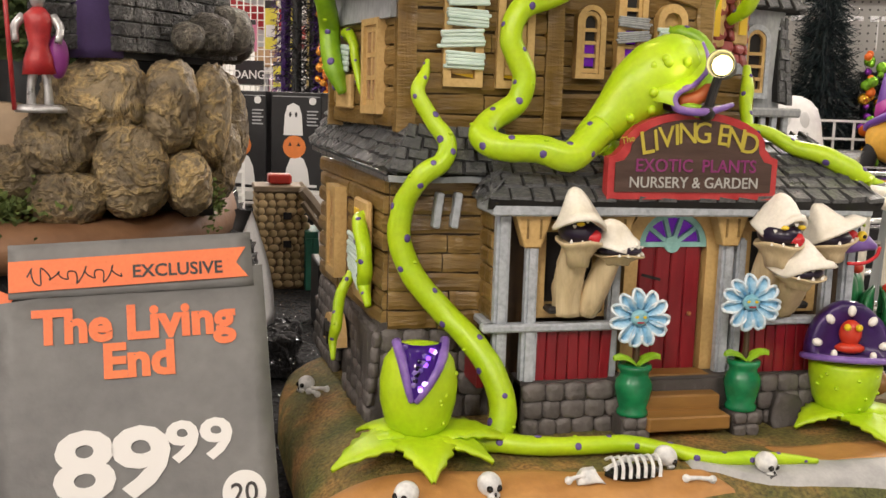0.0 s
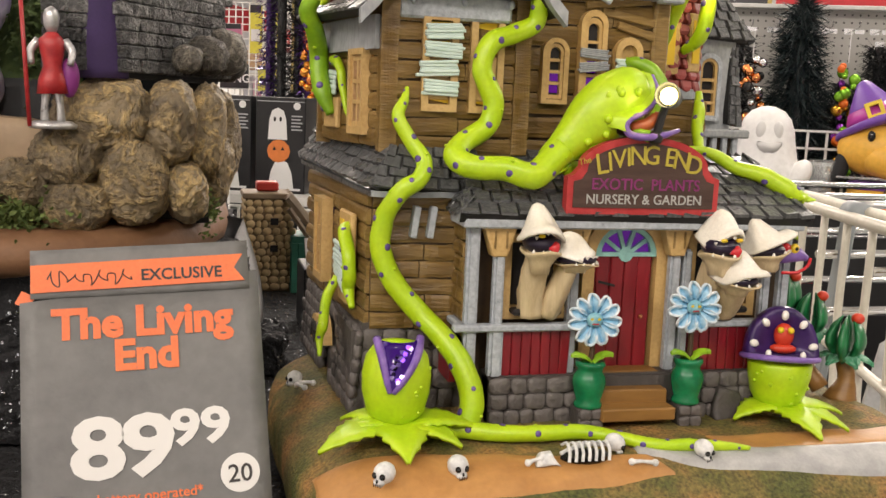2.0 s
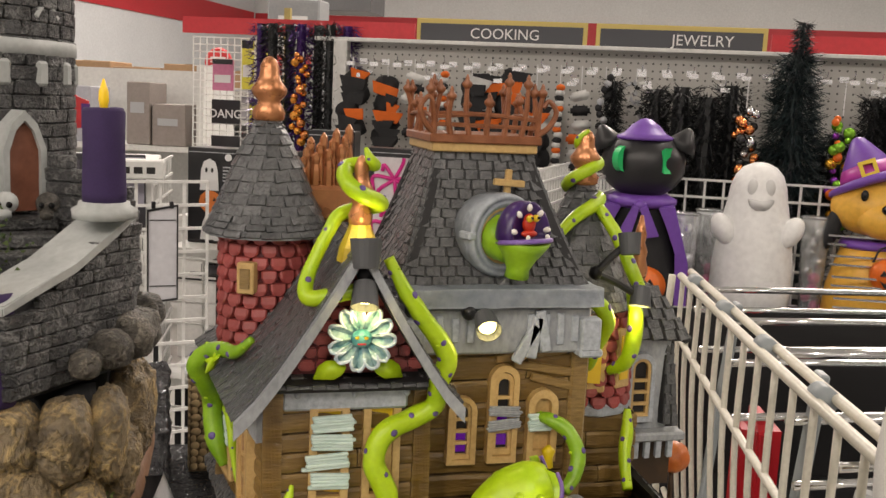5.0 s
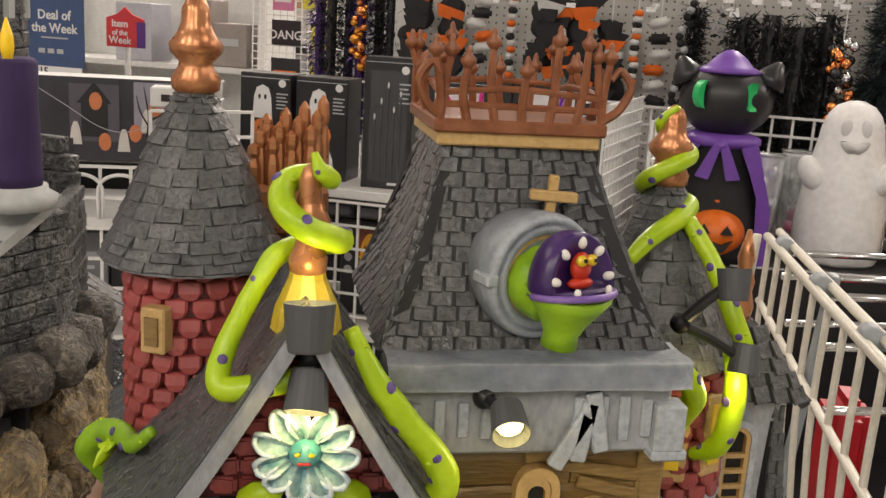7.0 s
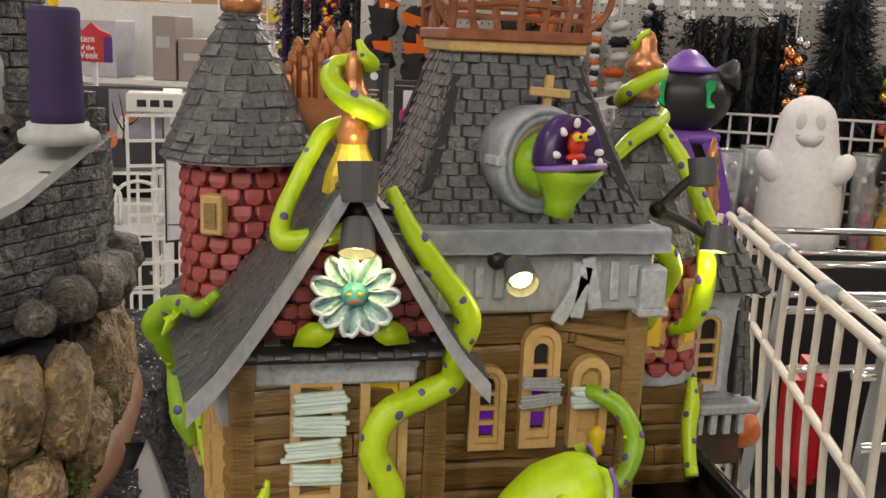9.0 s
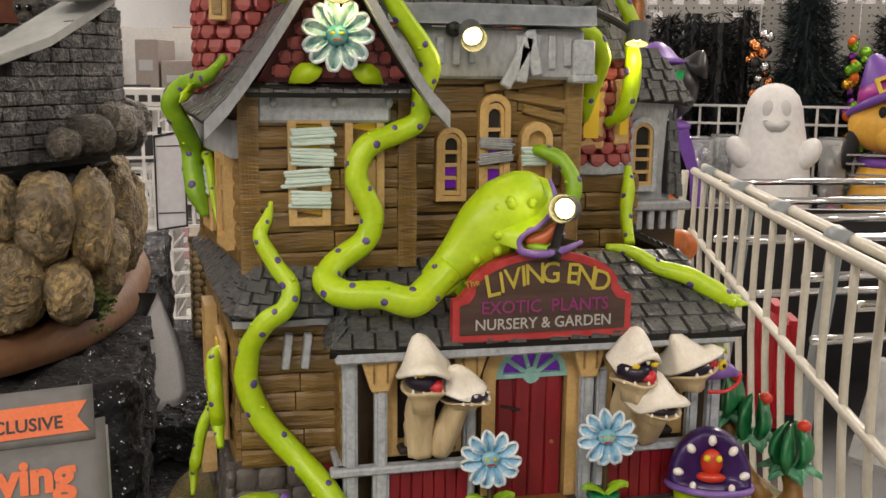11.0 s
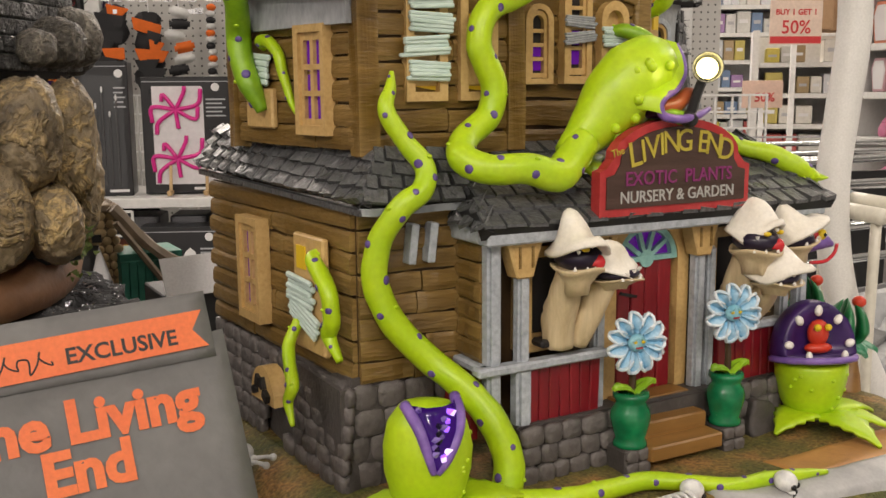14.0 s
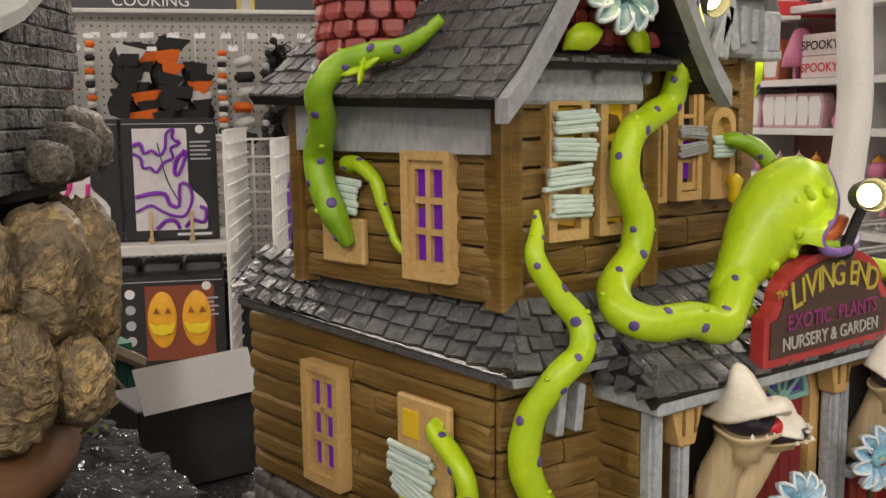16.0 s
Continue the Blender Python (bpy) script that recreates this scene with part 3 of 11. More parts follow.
# skirt roof round the left wing
shingled("roof", [(-0.1385, 0.176, 0.9455), (-0.1225, 0.0215, 0.9405), (-0.1115, 0.032, 0.9590), (-0.128, 0.165, 0.9640)], 4, 0.0098, house, 11, height=0.0085, label="charcoal shingled skirt roof")
shingled("roof", [(-0.1225, 0.0215, 0.9405), (-0.070, 0.0215, 0.9395), (-0.070, 0.034, 0.958), (-0.1115, 0.032, 0.9590)], 4, 0.0098, house, 12, height=0.0085)
part("eave_trim", lumpy_box((-0.0965, 0.0240, 0.9372), (0.051, 0.003, 0.0026), 0.0006, 200, 8), GREY_WOOD, house)
part("eave_trim", box((-0.1285, 0.098, 0.9395), (0.003, 0.150, 0.0022), Matrix.Rotation(0.103, 4, "Z") @ Matrix.Rotation(0.033, 4, "X")), SLATE, house)
# porch roof
shingled("porch_roof", [(-0.0855, 0.000, 0.9315), (0.094, -0.001, 0.9315), (0.084, 0.046, 0.958), (-0.070, 0.046, 0.958)], 6, 0.0090, house, 13, thick=0.005, height=0.0075, label="sagging charcoal shingled porch roof")
shingled("porch_roof", [(-0.0830, 0.036, 0.9315), (-0.0855, 0.000, 0.9315), (-0.070, 0.046, 0.958), (-0.072, 0.048, 0.958)], 5, 0.0098, house, 14, thick=0.004)
shingled("porch_roof", [(0.094, -0.001, 0.9315), (0.104, 0.120, 0.932), (0.088, 0.115, 0.958), (0.084, 0.046, 0.958)], 5, 0.0105, house, 15, thick=0.004)
part("porch_beam", box((0.004, 0.0055, 0.9275), (0.174, 0.008, 0.006), None, 0.0008), GREYBLUE, house)
part("porch_beam", box((-0.0795, 0.0215, 0.9275), (0.006, 0.024, 0.006), None, 0.0008), GREYBLUE, house)
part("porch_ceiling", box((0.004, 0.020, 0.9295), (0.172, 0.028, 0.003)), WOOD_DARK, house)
for bx in (-0.100, -0.092):
    part("eave_bracket", box((bx, 0.028, 0.924), (0.0032, 0.006, 0.015), Matrix.Rotation(0.12, 4, "Y"), 0.0005), GREYBLUE, house)

# porch posts, rail, panels
def post(x, y, z0, z1, w, parent=house, lean=0.0):
    bm = bmesh.new()
    add_box(bm, (x, y, (z0 + z1) / 2), (w, w, z1 - z0), Matrix.Rotation(lean, 4, "Y"), w * 0.22, 2)
    return part("post", bm, GREYBLUE, parent)

def capital(x, y, z):
    bm = bmesh.new()
    add_box(bm, (x, y, z + 0.0075), (0.0075, 0.0075, 0.015), None, 0.0006)
    for v in bm.verts:
        k = (v.co.z - z) / 0.015
        v.co.x = x + (v.co.x - x) * (1 + 1.25 * k * k)
    c = part("capital", bm, TAN, house)
    for k in (-1, 1):
        part("capital_groove", box((x + 0.0028 * k, y - 0.0041, z + 0.008), (0.0008, 0.0008, 0.008)), WOOD, c)
    part("capital_cap", box((x, y, z + 0.0158), (0.019, 0.009, 0.0022), None, 0.0005), TAN, c)
post(-0.0765, 0.010, 0.853, 0.925, 0.0060)
post(-0.0640, 0.009, 0.878, 0.914, 0.0052)
post(-0.0640, 0.009, 0.853, 0.877, 0.0068)
post(-0.0255, 0.0125, 0.853, 0.914, 0.0052)
post(0.0270, 0.0125, 0.853, 0.914, 0.0056)
post(0.0335, 0.012, 0.853, 0.914, 0.0045)
post(0.0860, 0.010, 0.853, 0.925, 0.0058)
post(0.0765, 0.011, 0.853, 0.914, 0.0050)
for cx in (-0.0645, -0.0265, 0.0265, 0.0785):
    capital(cx, 0.009 if cx < -0.05 else 0.0115, 0.911)
part("rail", box((-0.0550, 0.0075, 0.8775), (0.060, 0.006, 0.0034), None, 0.0008), GREYBLUE, house)
part("rail", box((-0.0800, 0.018, 0.8775), (0.005, 0.022, 0.0034), None, 0.0008), GREYBLUE, house)
part("rail", box((0.062, 0.0095, 0.8775), (0.056, 0.006, 0.0034), None, 0.0008), GREYBLUE, house)
for x0, x1 in ((-0.0605, -0.0265), (0.037, 0.083)):
    pan = part("red_panel", box(((x0 + x1) / 2, 0.0125, 0.8645), (x1 - x0, 0.004, 0.0235)), RED_DOOR, house, "dark red boarded panel")
    k = int((x1 - x0) / 0.0048)
    for i in range(k):
        w = (x1 - x0) / k
        part_mesh("board", piece_mesh("board", box((0, 0, 0), (w * 0.94, 0.002, 0.0225), None, 0.0004), RED_DOOR), pose(x0 + (i + 0.5) * w, 0.0098, 0.8645 + rnd.uniform(-0.0004, 0.0004), 0, rnd.uniform(-2, 2)), pan)
part("red_panel", box((-0.0835, 0.022, 0.862), (0.003, 0.022, 0.022)), RED_DOOR, house)

# door
door = part("door", box((0.0035, 0.0215, 0.8825), (0.030, 0.004, 0.058)), RED_DOOR, house, "closed oxblood plank door with mint fanlight")
for i in range(4):
    part_mesh("board", piece_mesh("board", box((0, 0, 0), (0.0068, 0.0022, 0.0555), None, 0.0005), RED_DOOR), pose(-0.0075 + i * 0.0073, 0.0192, 0.8818, 0, rnd.uniform(-0.8, 0.8)), door)
part("door_knob", ball((0.0135, 0.0172, 0.8795), 0.0011), COPPER, door)
part("hinge", box((-0.0055, 0.0178, 0.896), (0.009, 0.001, 0.0012), Matrix.Rotation(0.25, 4, "Y")), BLACK_GAP, door)
m0 = Matrix.Translation((0.0035, 0, 0))
part("door_frame", ring_prism(arch(0.0445, 0.080, 14, 0, 0.851), arch(0.0325, 0.0745, 14, 0, 0.851), 0.0165, 0.0245, m0), TAN, house)
fan = [(0.0162 * math.cos(math.pi * k / 14), 0.9095 + 0.0155 * math.sin(math.pi * k / 14)) for k in range(15)]
fanl = part("fanlight", prism(fan, 0.0195, 0.0225, m0), PURPLE_GLOW, door, "violet lit fanlight panes")
fan_in = [(0.0130 * math.cos(math.pi * k / 14), 0.9115 + 0.0108 * math.sin(math.pi * k / 14)) for k in range(15)]
part("fan_frame", ring_prism(fan, fan_in, 0.0170, 0.0198, m0), MINT_FAN, door)
for k in range(1, 5):
    a = math.pi * k / 5
    p = Vector((0.0035 + 0.0068 * math.cos(a), 0.0186, 0.9098 + 0.0068 * math.sin(a)))
    part("fan_bar", box(p, (0.0142, 0.002, 0.0019), Matrix.Rotation(-a, 4, "Y")), MINT_FAN, door)
part("fan_hub", lathe([(0.0038, -0.001), (0.0038, 0.001)], 12, (0.0035, 0.0182, 0.9105), Matrix.Rotation(radians(90), 4, "X")), MINT_FAN, door)

# steps and pedestals
stairs = part("stairs", box((0.0025, 0.008, 0.840), (0.036, 0.020, 0.015)), STEP, house, "ochre wooden front steps")
for i in range(3):
    part("tread", box((0.0022, 0.0135 - 0.0098 * i, 0.8515 - 0.0064 * i), (0.0375, 0.0115, 0.0062), Matrix.Rotation(rnd.uniform(-0.02, 0.02), 4, "Y"), 0.0007), STEP, stairs)
for px in (-0.0205, 0.0305):
    ped = part("pedestal", box((px, -0.002, 0.836), (0.0125, 0.0125, 0.011), None, 0.001), STONE_BED, house)
    for i in range(4):
        part_mesh("stone", STONES[i], Matrix.Translation((px - 0.003 + 0.006 * (i % 2), -0.0082, 0.8335 + 0.0055 * (i // 2))) @ Matrix.Diagonal((0.0065, 0.003, 0.0054, 1)), ped)

# porch windows
def porch_window(x0, x1, y):
    z0, z1, t = 0.880, 0.921, 0.0044
    o = [(x0, z0), (x1, z0), (x1, z1), (x0, z1)]
    i = [(x0 + t, z0 + t * 1.3), (x1 - t, z0 + t * 1.3), (x1 - t, z1 - t), (x0 + t, z1 - t)]
    w = part("porch_window", ring_prism(o, i, y - 0.004, y + 0.004), TAN, house)
    # no hole here: a black box stands for the dark inside
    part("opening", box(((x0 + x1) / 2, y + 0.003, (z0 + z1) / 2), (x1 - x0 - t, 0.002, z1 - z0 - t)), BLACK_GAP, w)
porch_window(-0.0605, -0.0285, 0.0175)
porch_window(0.0355, 0.074, 0.0185)

# first floor: gable block
plank_wall("wall", (-0.1135, 0.0365), (-0.046, 0.0420), 0.955, 1.034, 9, house, 7, split=0.3)
plank_wall("wall", (-0.131, 0.128), (-0.1145, 0.0355), 0.958, 1.026, 8, house, 8, split=0.5)
plank_wall("wall", (-0.046, 0.0415), (-0.046, 0.062), 0.955, 1.034, 8, house, 9)
for cx, cy, w in ((-0.1135, 0.0370, 0.0080), (-0.0475, 0.0415, 0.008), (-0.131, 0.127, 0.007)):
    part("corner_post", lumpy_box((cx, cy, 0.993), (w, w, 0.074), 0.0006, 200, 5), WOOD, house)
part("grey_fascia", box((-0.1262, 0.081, 1.0110), (0.0028, 0.088, 0.0155), Matrix.Rotation(radians(10), 4, "Z")), GREY_WOOD, house)
# gable front
gable = part("gable", prism([(-0.111, 1.032), (-0.050, 1.032), (-0.0795, 1.086)], 0.0345, 0.0415), BRICK_BED, house)
def brick_mesh(seed):
    r = random.Random(seed)
    bm = bmesh.new()
    add_box(bm, (0, 0, 0), (1, 1, 1), None, 0.16, 2)
    for v in bm.verts:
        v.co += 0.05 * noise.noise_vector(v.co * 2 + Vector((seed, 0, 0)))
    return piece_mesh("brick", bm, BRICK)
BRICKS = [brick_mesh(i) for i in range(6)]
for i in range(8):
    z = 1.0385 + i * 0.0056
    half = 0.0300 * (1 - (z - 1.032) / 0.054)
    x = -0.0797 - half + 0.002
    while x < -0.0797 + half - 0.002:
        w = rnd.uniform(0.005, 0.0088)
        part_mesh("brick", rnd.choice(BRICKS), Matrix.Translation((x + w / 2, 0.0337, z)) @ Matrix.Rotation(rnd.uniform(-0.1, 0.1), 4, "Y") @ Matrix.Diagonal((w * 0.9, 0.0035, 0.0050, 1)), gable)
        x += w
# ledge under the gable
ledge = part("gable_ledge", box((-0.0815, 0.0330, 1.0318), (0.066, 0.014, 0.004), Matrix.Rotation(radians(14), 4, "X")), SLATE_BODY, house)
for i in range(24):
    part_mesh("shingle", SHINGLES[i % 8], Matrix.Translation((-0.1118 + (i % 12) * 0.0055 + 0.0025 * (i // 12), 0.0250 + 0.0058 * (i // 12), 1.0303 + 0.0016 * (i // 12))) @ Matrix.Rotation(radians(14 + 4 * math.sin(i * 5)), 4, "X") @ Matrix.Diagonal((0.0053, 0.0075, 0.006, 1)), ledge)
part("grey_lintel", box((-0.0825, 0.0365, 1.0236), (0.0545, 0.006, 0.0115), None, 0.0012), GREYBLUE, house)
for bx in (-0.1035, -0.079, -0.0565):
    part("bolt", ball((bx, 0.0318, 1.0262), (0.0016, 0.0016, 0.0022)), GREYBLUE, house)
# bell-cast gable roof, its eaves drifting outwards towards the back
def roof_side(sign, y0, y1, rows_seed, eave0, eave1, label=""):
    ap = (-0.0797, 1.0935)
    n = 6
    def prof(eave):
        return [(ap[0] + (eave[0] - ap[0]) * (1 - i / n), eave[1] + (ap[1] - eave[1]) * (i / n) ** 1.2) for i in range(n + 1)]
    front, back = prof(eave0), prof(eave1)
    for i in range(n):
        (xa, za), (xb, zb) = front[i], front[i + 1]
        (xc, zc), (xd, zd) = back[i], back[i + 1]
        if sign < 0:
            c = [(xc, y1, zc), (xa, y0, za), (xb, y0, zb), (xd, y1, zd)]
        else:
            c = [(xa, y0, za), (xc, y1, zc), (xd, y1, zd), (xb, y0, zb)]
        shingled("roof", c, 2, 0.0082, house, rows_seed + i, thick=0.004, height=0.0048, label=label if i == 0 else "")
    return front
pl = roof_side(-1, 0.0195, 0.140, 31, (-0.1305, 1.0195), (-0.1455, 1.0225), "steep charcoal shingled gable roof")
pr = roof_side(1, 0.0195, 0.100, 41, (-0.0345, 1.0235), (-0.030, 1.0235))
for prof in (pl, pr):
    bm = bmesh.new()
    add_loft(bm, [[Vector((x, 0.0150, z - 0.0070)), Vector((x, 0.0205, z - 0.0070)), Vector((x, 0.0205, z - 0.0002)), Vector((x, 0.0150, z - 0.0002))] for x, z in prof])
    part("bargeboard", bm, GREY_WOOD, house, "weathered grey bargeboard")

# boarded gable windows
def tan_window(x, y, z0, z1, w, name="boarded_window", pane=AMBER_GLOW):
    o = [(x - w / 2, z0), (x + w / 2, z0), (x + w / 2, z1), (x - w / 2, z1)]
    t = w * 0.2
    i = [(x - w / 2 + t, z0 + t), (x + w / 2 - t, z0 + t), (x + w / 2 - t, z1 - t), (x - w / 2 + t, z1 - t)]
    f = part(name, ring_prism(o, i, y - 0.0035, y + 0.002), TAN, house, "tan framed window")
    part("pane", box((x, y + 0.0005, (z0 + z1) / 2), (w - t, 0.001, z1 - z0 - t)), TAN if pane is None else pane, f)
    return f
w1 = tan_window(-0.0892, 0.0372, 0.9755, 1.0210, 0.0172)
w2 = tan_window(-0.0660, 0.0385, 0.9755, 1.0210, 0.0165)
for f, fx in ((w1, -0.0892), (w2, -0.0660)):
    part("panel", box((fx, 0.0368, 0.992), (0.010, 0.002, 0.022), None, 0.0005), TAN, f)
def ragged_board(c, s, seed, mat=MINT, roll=0.0, yaw=0.0):
    r = random.Random(seed)
    bm = bmesh.new()
    rows = 5
    for k in range(rows):
        z = (k / (rows - 1) - 0.5) * s[2] * 0.8
        l, h = s[0] * r.uniform(0.88, 1.05), s[2] / rows * 1.15
        add_box(bm, (r.uniform(-0.03, 0.03) * s[0], r.uniform(-0.25, 0.25) * s[1], z), (l, s[1], h), Matrix.Rotation(r.uniform(-0.03, 0.03), 4, "Y"), h * 0.28, 1)
    bm.transform(Matrix.Translation(c) @ Matrix.Rotation(yaw, 4, "Z") @ Matrix.Rotation(roll, 4, "Y"))
    return bm
for i, (bz, bw, dx) in enumerate(((1.0125, 0.0190, 0.0012), (1.0040, 0.0188, 0.0012), (0.9955, 0.0200, -0.0012), (0.9865, 0.0185, 0.0002))):
    part("nailed_board", ragged_board((-0.0892 + dx, 0.0325, bz), (bw, 0.0022, 0.0070), 60 + i, MINT, (-0.06, 0.05, -0.05, 0.03)[i]), MINT, w1, "pale mint board")

# middle block
plank_wall("wall", (-0.050, 0.063), (0.036, 0.063), 0.940, 1.045, 9, house, 17, split=0.6)
part("corner_post", box((0.0345, 0.0625, 0.994), (0.009, 0.008, 0.102), Matrix.Rotation(0.01, 4, "Y"), 0.0012), WOOD, house)
plank_wall("wall", (0.037, 0.063), (0.040, 0.130), 0.940, 1.045, 9, house, 18)
for i in range(3):
    part("patch_board", box((0.010 + 0.006 * i, 0.0600, 1.034 - 0.007 * i), (0.036 - 0.006 * i, 0.002, 0.0042), Matrix.Rotation((-0.12, 0.16, 0.25)[i], 4, "Y"), 0.0005), WOOD, house)
def arched_window(x, z, w, h, y=0.0605, bars=4, boards=()):
    f = part("arched_window", ring_prism(arch(w, h, 10, x, z), arch(w * 0.62, h * 0.86, 10, x, z + h * 0.07), y - 0.0042, y + 0.002), TAN, house, "tan arched window with violet panes")
    part("pane", prism(arch(w * 0.64, h * 0.88, 10, x, z + h * 0.06), y - 0.0006, y + 0.0006), BLACK_GAP, f)
    iw = w * 0.40
    part("inner_frame", ring_prism(arch(w * 0.62, h * 0.84, 10, x, z + h * 0.08), arch(iw, h * 0.72, 10, x, z + h * 0.14), y - 0.0030, y), TAN, f)
    for k in range(1, bars):
        part("bar", box((x, y - 0.0018, z + h * 0.14 + k * h * 0.70 / bars), (iw, 0.0018, 0.0016)), TAN, f)
    for k in range(2):
        part("lit_pane", box((x, y - 0.0009, z + h * 0.145 + (k + 0.5) * h * 0.70 / bars), (iw * 0.9, 0.0006, h * 0.12)), PURPLE_GLOW, f)
    for k, bz in enumerate(boards):
        part("nailed_board", ragged_board((x, y - 0.0055, bz), (w * 1.15, 0.0016, 0.0048), 80 + k, GREY_WOOD, (0.06, -0.12)[k % 2]), GREY_WOOD, f)
arched_window(-0.0235, 0.9815, 0.0140, 0.0330)
arched_window(-0.0035, 0.9815, 0.0145, 0.0480, boards=(1.0075, 1.001))
tan_arch = part("arched_window", ring_prism(arch(0.015, 0.036, 10, 0.0165, 0.981), arch(0.0085, 0.026, 10, 0.0165, 0.987), 0.0563, 0.0625), TAN, house)
part("pane", prism(arch(0.0088, 0.027, 10, 0.0165, 0.9865), 0.0600, 0.0612), TAN, tan_arch)
part("nailed_board", ragged_board((0.0150, 0.0548, 1.0015), (0.013, 0.0018, 0.0085), 91, MINT), MINT, tan_arch)
part("yellow_bloom", lathe([(0.0005, 0), (0.0028, 0.002), (0.0022, 0.006), (0.0034, 0.010), (0.0008, 0.0125)], 9, (0.0185, 0.0520, 0.9785)), YELLOW_CAT, tan_arch, smooth=True)

# cornice
cor = part("cornice", box((-0.0075, 0.0600, 1.0470), (0.088, 0.014, 0.022), None, 0.0012), GREY_WOOD, house, "weathered grey board cornice")
part("cornice_top", lumpy_box((-0.0075, 0.0565, 1.0635), (0.094, 0.020, 0.0085), 0.0009, 120, 8), GREYBLUE, cor)
for i in range(11):
    if i in (5, 6):
        continue
    part("slat", box((-0.045 + i * 0.0073, 0.0522, 1.0480), (0.0034, 0.002, 0.0135 + rnd.uniform(-0.003, 0.002)), Matrix.Rotation(rnd.uniform(-0.06, 0.06), 4, "Y"), 0.0004), GREYBLUE, cor)
for k in (-1, 1):
    part("bracket", box((-0.0075 + 0.0425 * k, 0.0520, 1.0455), (0.010, 0.008, 0.016), None, 0.0010), GREYBLUE, cor)
    part("bracket_foot", box((-0.0075 + 0.0430 * k, 0.0530, 1.0365), (0.012, 0.010, 0.004), None, 0.0010), GREYBLUE, cor)
for i in range(3):
    part("broken_board", box((0.0035 + i * 0.004, 0.0505, 1.0415 + 0.003 * i), (0.0052, 0.003, 0.020), Matrix.Rotation(0.5 - 0.35 * i, 4, "Y"), 0.0006), GREYBLUE, cor)

# mansard roof
MB = [(-0.056, 0.060, 1.067), (0.036, 0.060, 1.067), (0.036, 0.150, 1.067), (-0.056, 0.150, 1.067)]
MT = [(-0.0365, 0.080, 1.1285), (0.0105, 0.080, 1.1285), (0.0105, 0.125, 1.1285), (-0.0365, 0.125, 1.1285)]
for i in range(4):
    j = (i + 1) % 4
    shingled("mansard_roof", [MB[i], MB[j], MT[j], MT[i]], 14, 0.0074, house, 70 + i, thick=0.004, sag=0.0018, height=0.0045, single=i in (0, 3), label="charcoal slate mansard roof" if i == 0 else "")
part("deck", box((-0.013, 0.1025, 1.1300), (0.052, 0.051, 0.0045), None, 0.0006), TAN, house)
part("deck_edge", box((-0.013, 0.1025, 1.1340), (0.055, 0.054, 0.0042), None, 0.0006), RUST, house)
fence = part("iron_fence", tube([(-0.041, 0.077, 1.1405), (0.015, 0.077, 1.1400)], [0.0011], 6, 1), RUST, house, "rusty crooked iron cresting")
def fence_run(a, b, n):
    a, b = Vector(a), Vector(b)
    part("fence_rail", tube([a + Vector((0, 0, 0.009)), (a + b) / 2 + Vector((0, 0, 0.0105)), b + Vector((0, 0, 0.0085))], [0.0011], 6, 4, 0.0006), RUST, fence)
    for i in range(n + 1):
        p = a.lerp(b, i / n)
        h = rnd.uniform(0.011, 0.025) if i not in (0, n) else 0.020
        l = Vector((rnd.uniform(-0.003, 0.003), rnd.uniform(-0.003, 0.003), h))
        part("fence_bar", tube([p, p + l * 0.5 + Vector((rnd.uniform(-0.002, 0.002), 0, 0)), p + l], [0.0016, 0.0015, 0.0012], 7, 4), RUST, fence)
        q = p + l
        bm = bmesh.new()
        add_lathe(bm, [(0.0008, -0.001), (0.0026, 0.0010), (0.0027, 0.0022), (0.0010, 0.0038), (0.0012, 0.0045), (0.0004, 0.0062)], 8, q)
        part("fence_finial", bm, RUST, fence, smooth=True)
fence_run((-0.041, 0.077, 1.135), (0.015, 0.077, 1.135), 6)
fence_run((0.015, 0.077, 1.135), (0.015, 0.128, 1.135), 4)
fence_run((0.015, 0.128, 1.135), (-0.041, 0.128, 1.135), 5)
fence_run((-0.041, 0.128, 1.135), (-0.041, 0.077, 1.135), 4)
for cx, s in ((-0.041, -1), (0.015, 1)):
    part("curl", tube([(cx, 0.077, 1.137), (cx + s * 0.005, 0.075, 1.141), (cx + s * 0.008, 0.074, 1.148), (cx + s * 0.004, 0.074, 1.153), (cx + s * 0.001, 0.074, 1.150)], [0.0016, 0.0014, 0.001], 7, 5), RUST, fence)

fence.matrix_basis = Matrix.Translation((-0.013, 0, 0)) @ Matrix.Diagonal((0.92, 1, 1, 1)) @ Matrix.Translation((0.013, 0, 0))

# round dormer with its plant
dorm_m = Matrix.Translation((-0.0075, 0.0660, 1.0904)) @ Matrix.Rotation(radians(18), 4, "Z") @ Matrix.Rotation(radians(90), 4, "X")
dormer = part("round_dormer", lathe([(0.0130, -0.014), (0.0185, -0.014), (0.0199, 0.000), (0.0199, 0.003), (0.0190, 0.0056), (0.0174, 0.0060), (0.0168, 0.0050), (0.0160, 0.0062), (0.0144, 0.0060), (0.0130, 0.004)], 30, (0, 0, 0), dorm_m), GREYBLUE, house, "grey round dormer window", True)
part("inner_ring", lathe([(0.0105, 0.0), (0.0150, 0.002), (0.0150, 0.005), (0.0105, 0.0035)], 24, (0, 0, 0), dorm_m), TAN, dormer, smooth=True)
part("dark_glass", lathe([(0.0001, 0.001), (0.0125, 0.001), (0.0125, 0.0022), (0.0001, 0.0022)], 24, (0, 0, 0), dorm_m), BLACK_GAP, dormer)
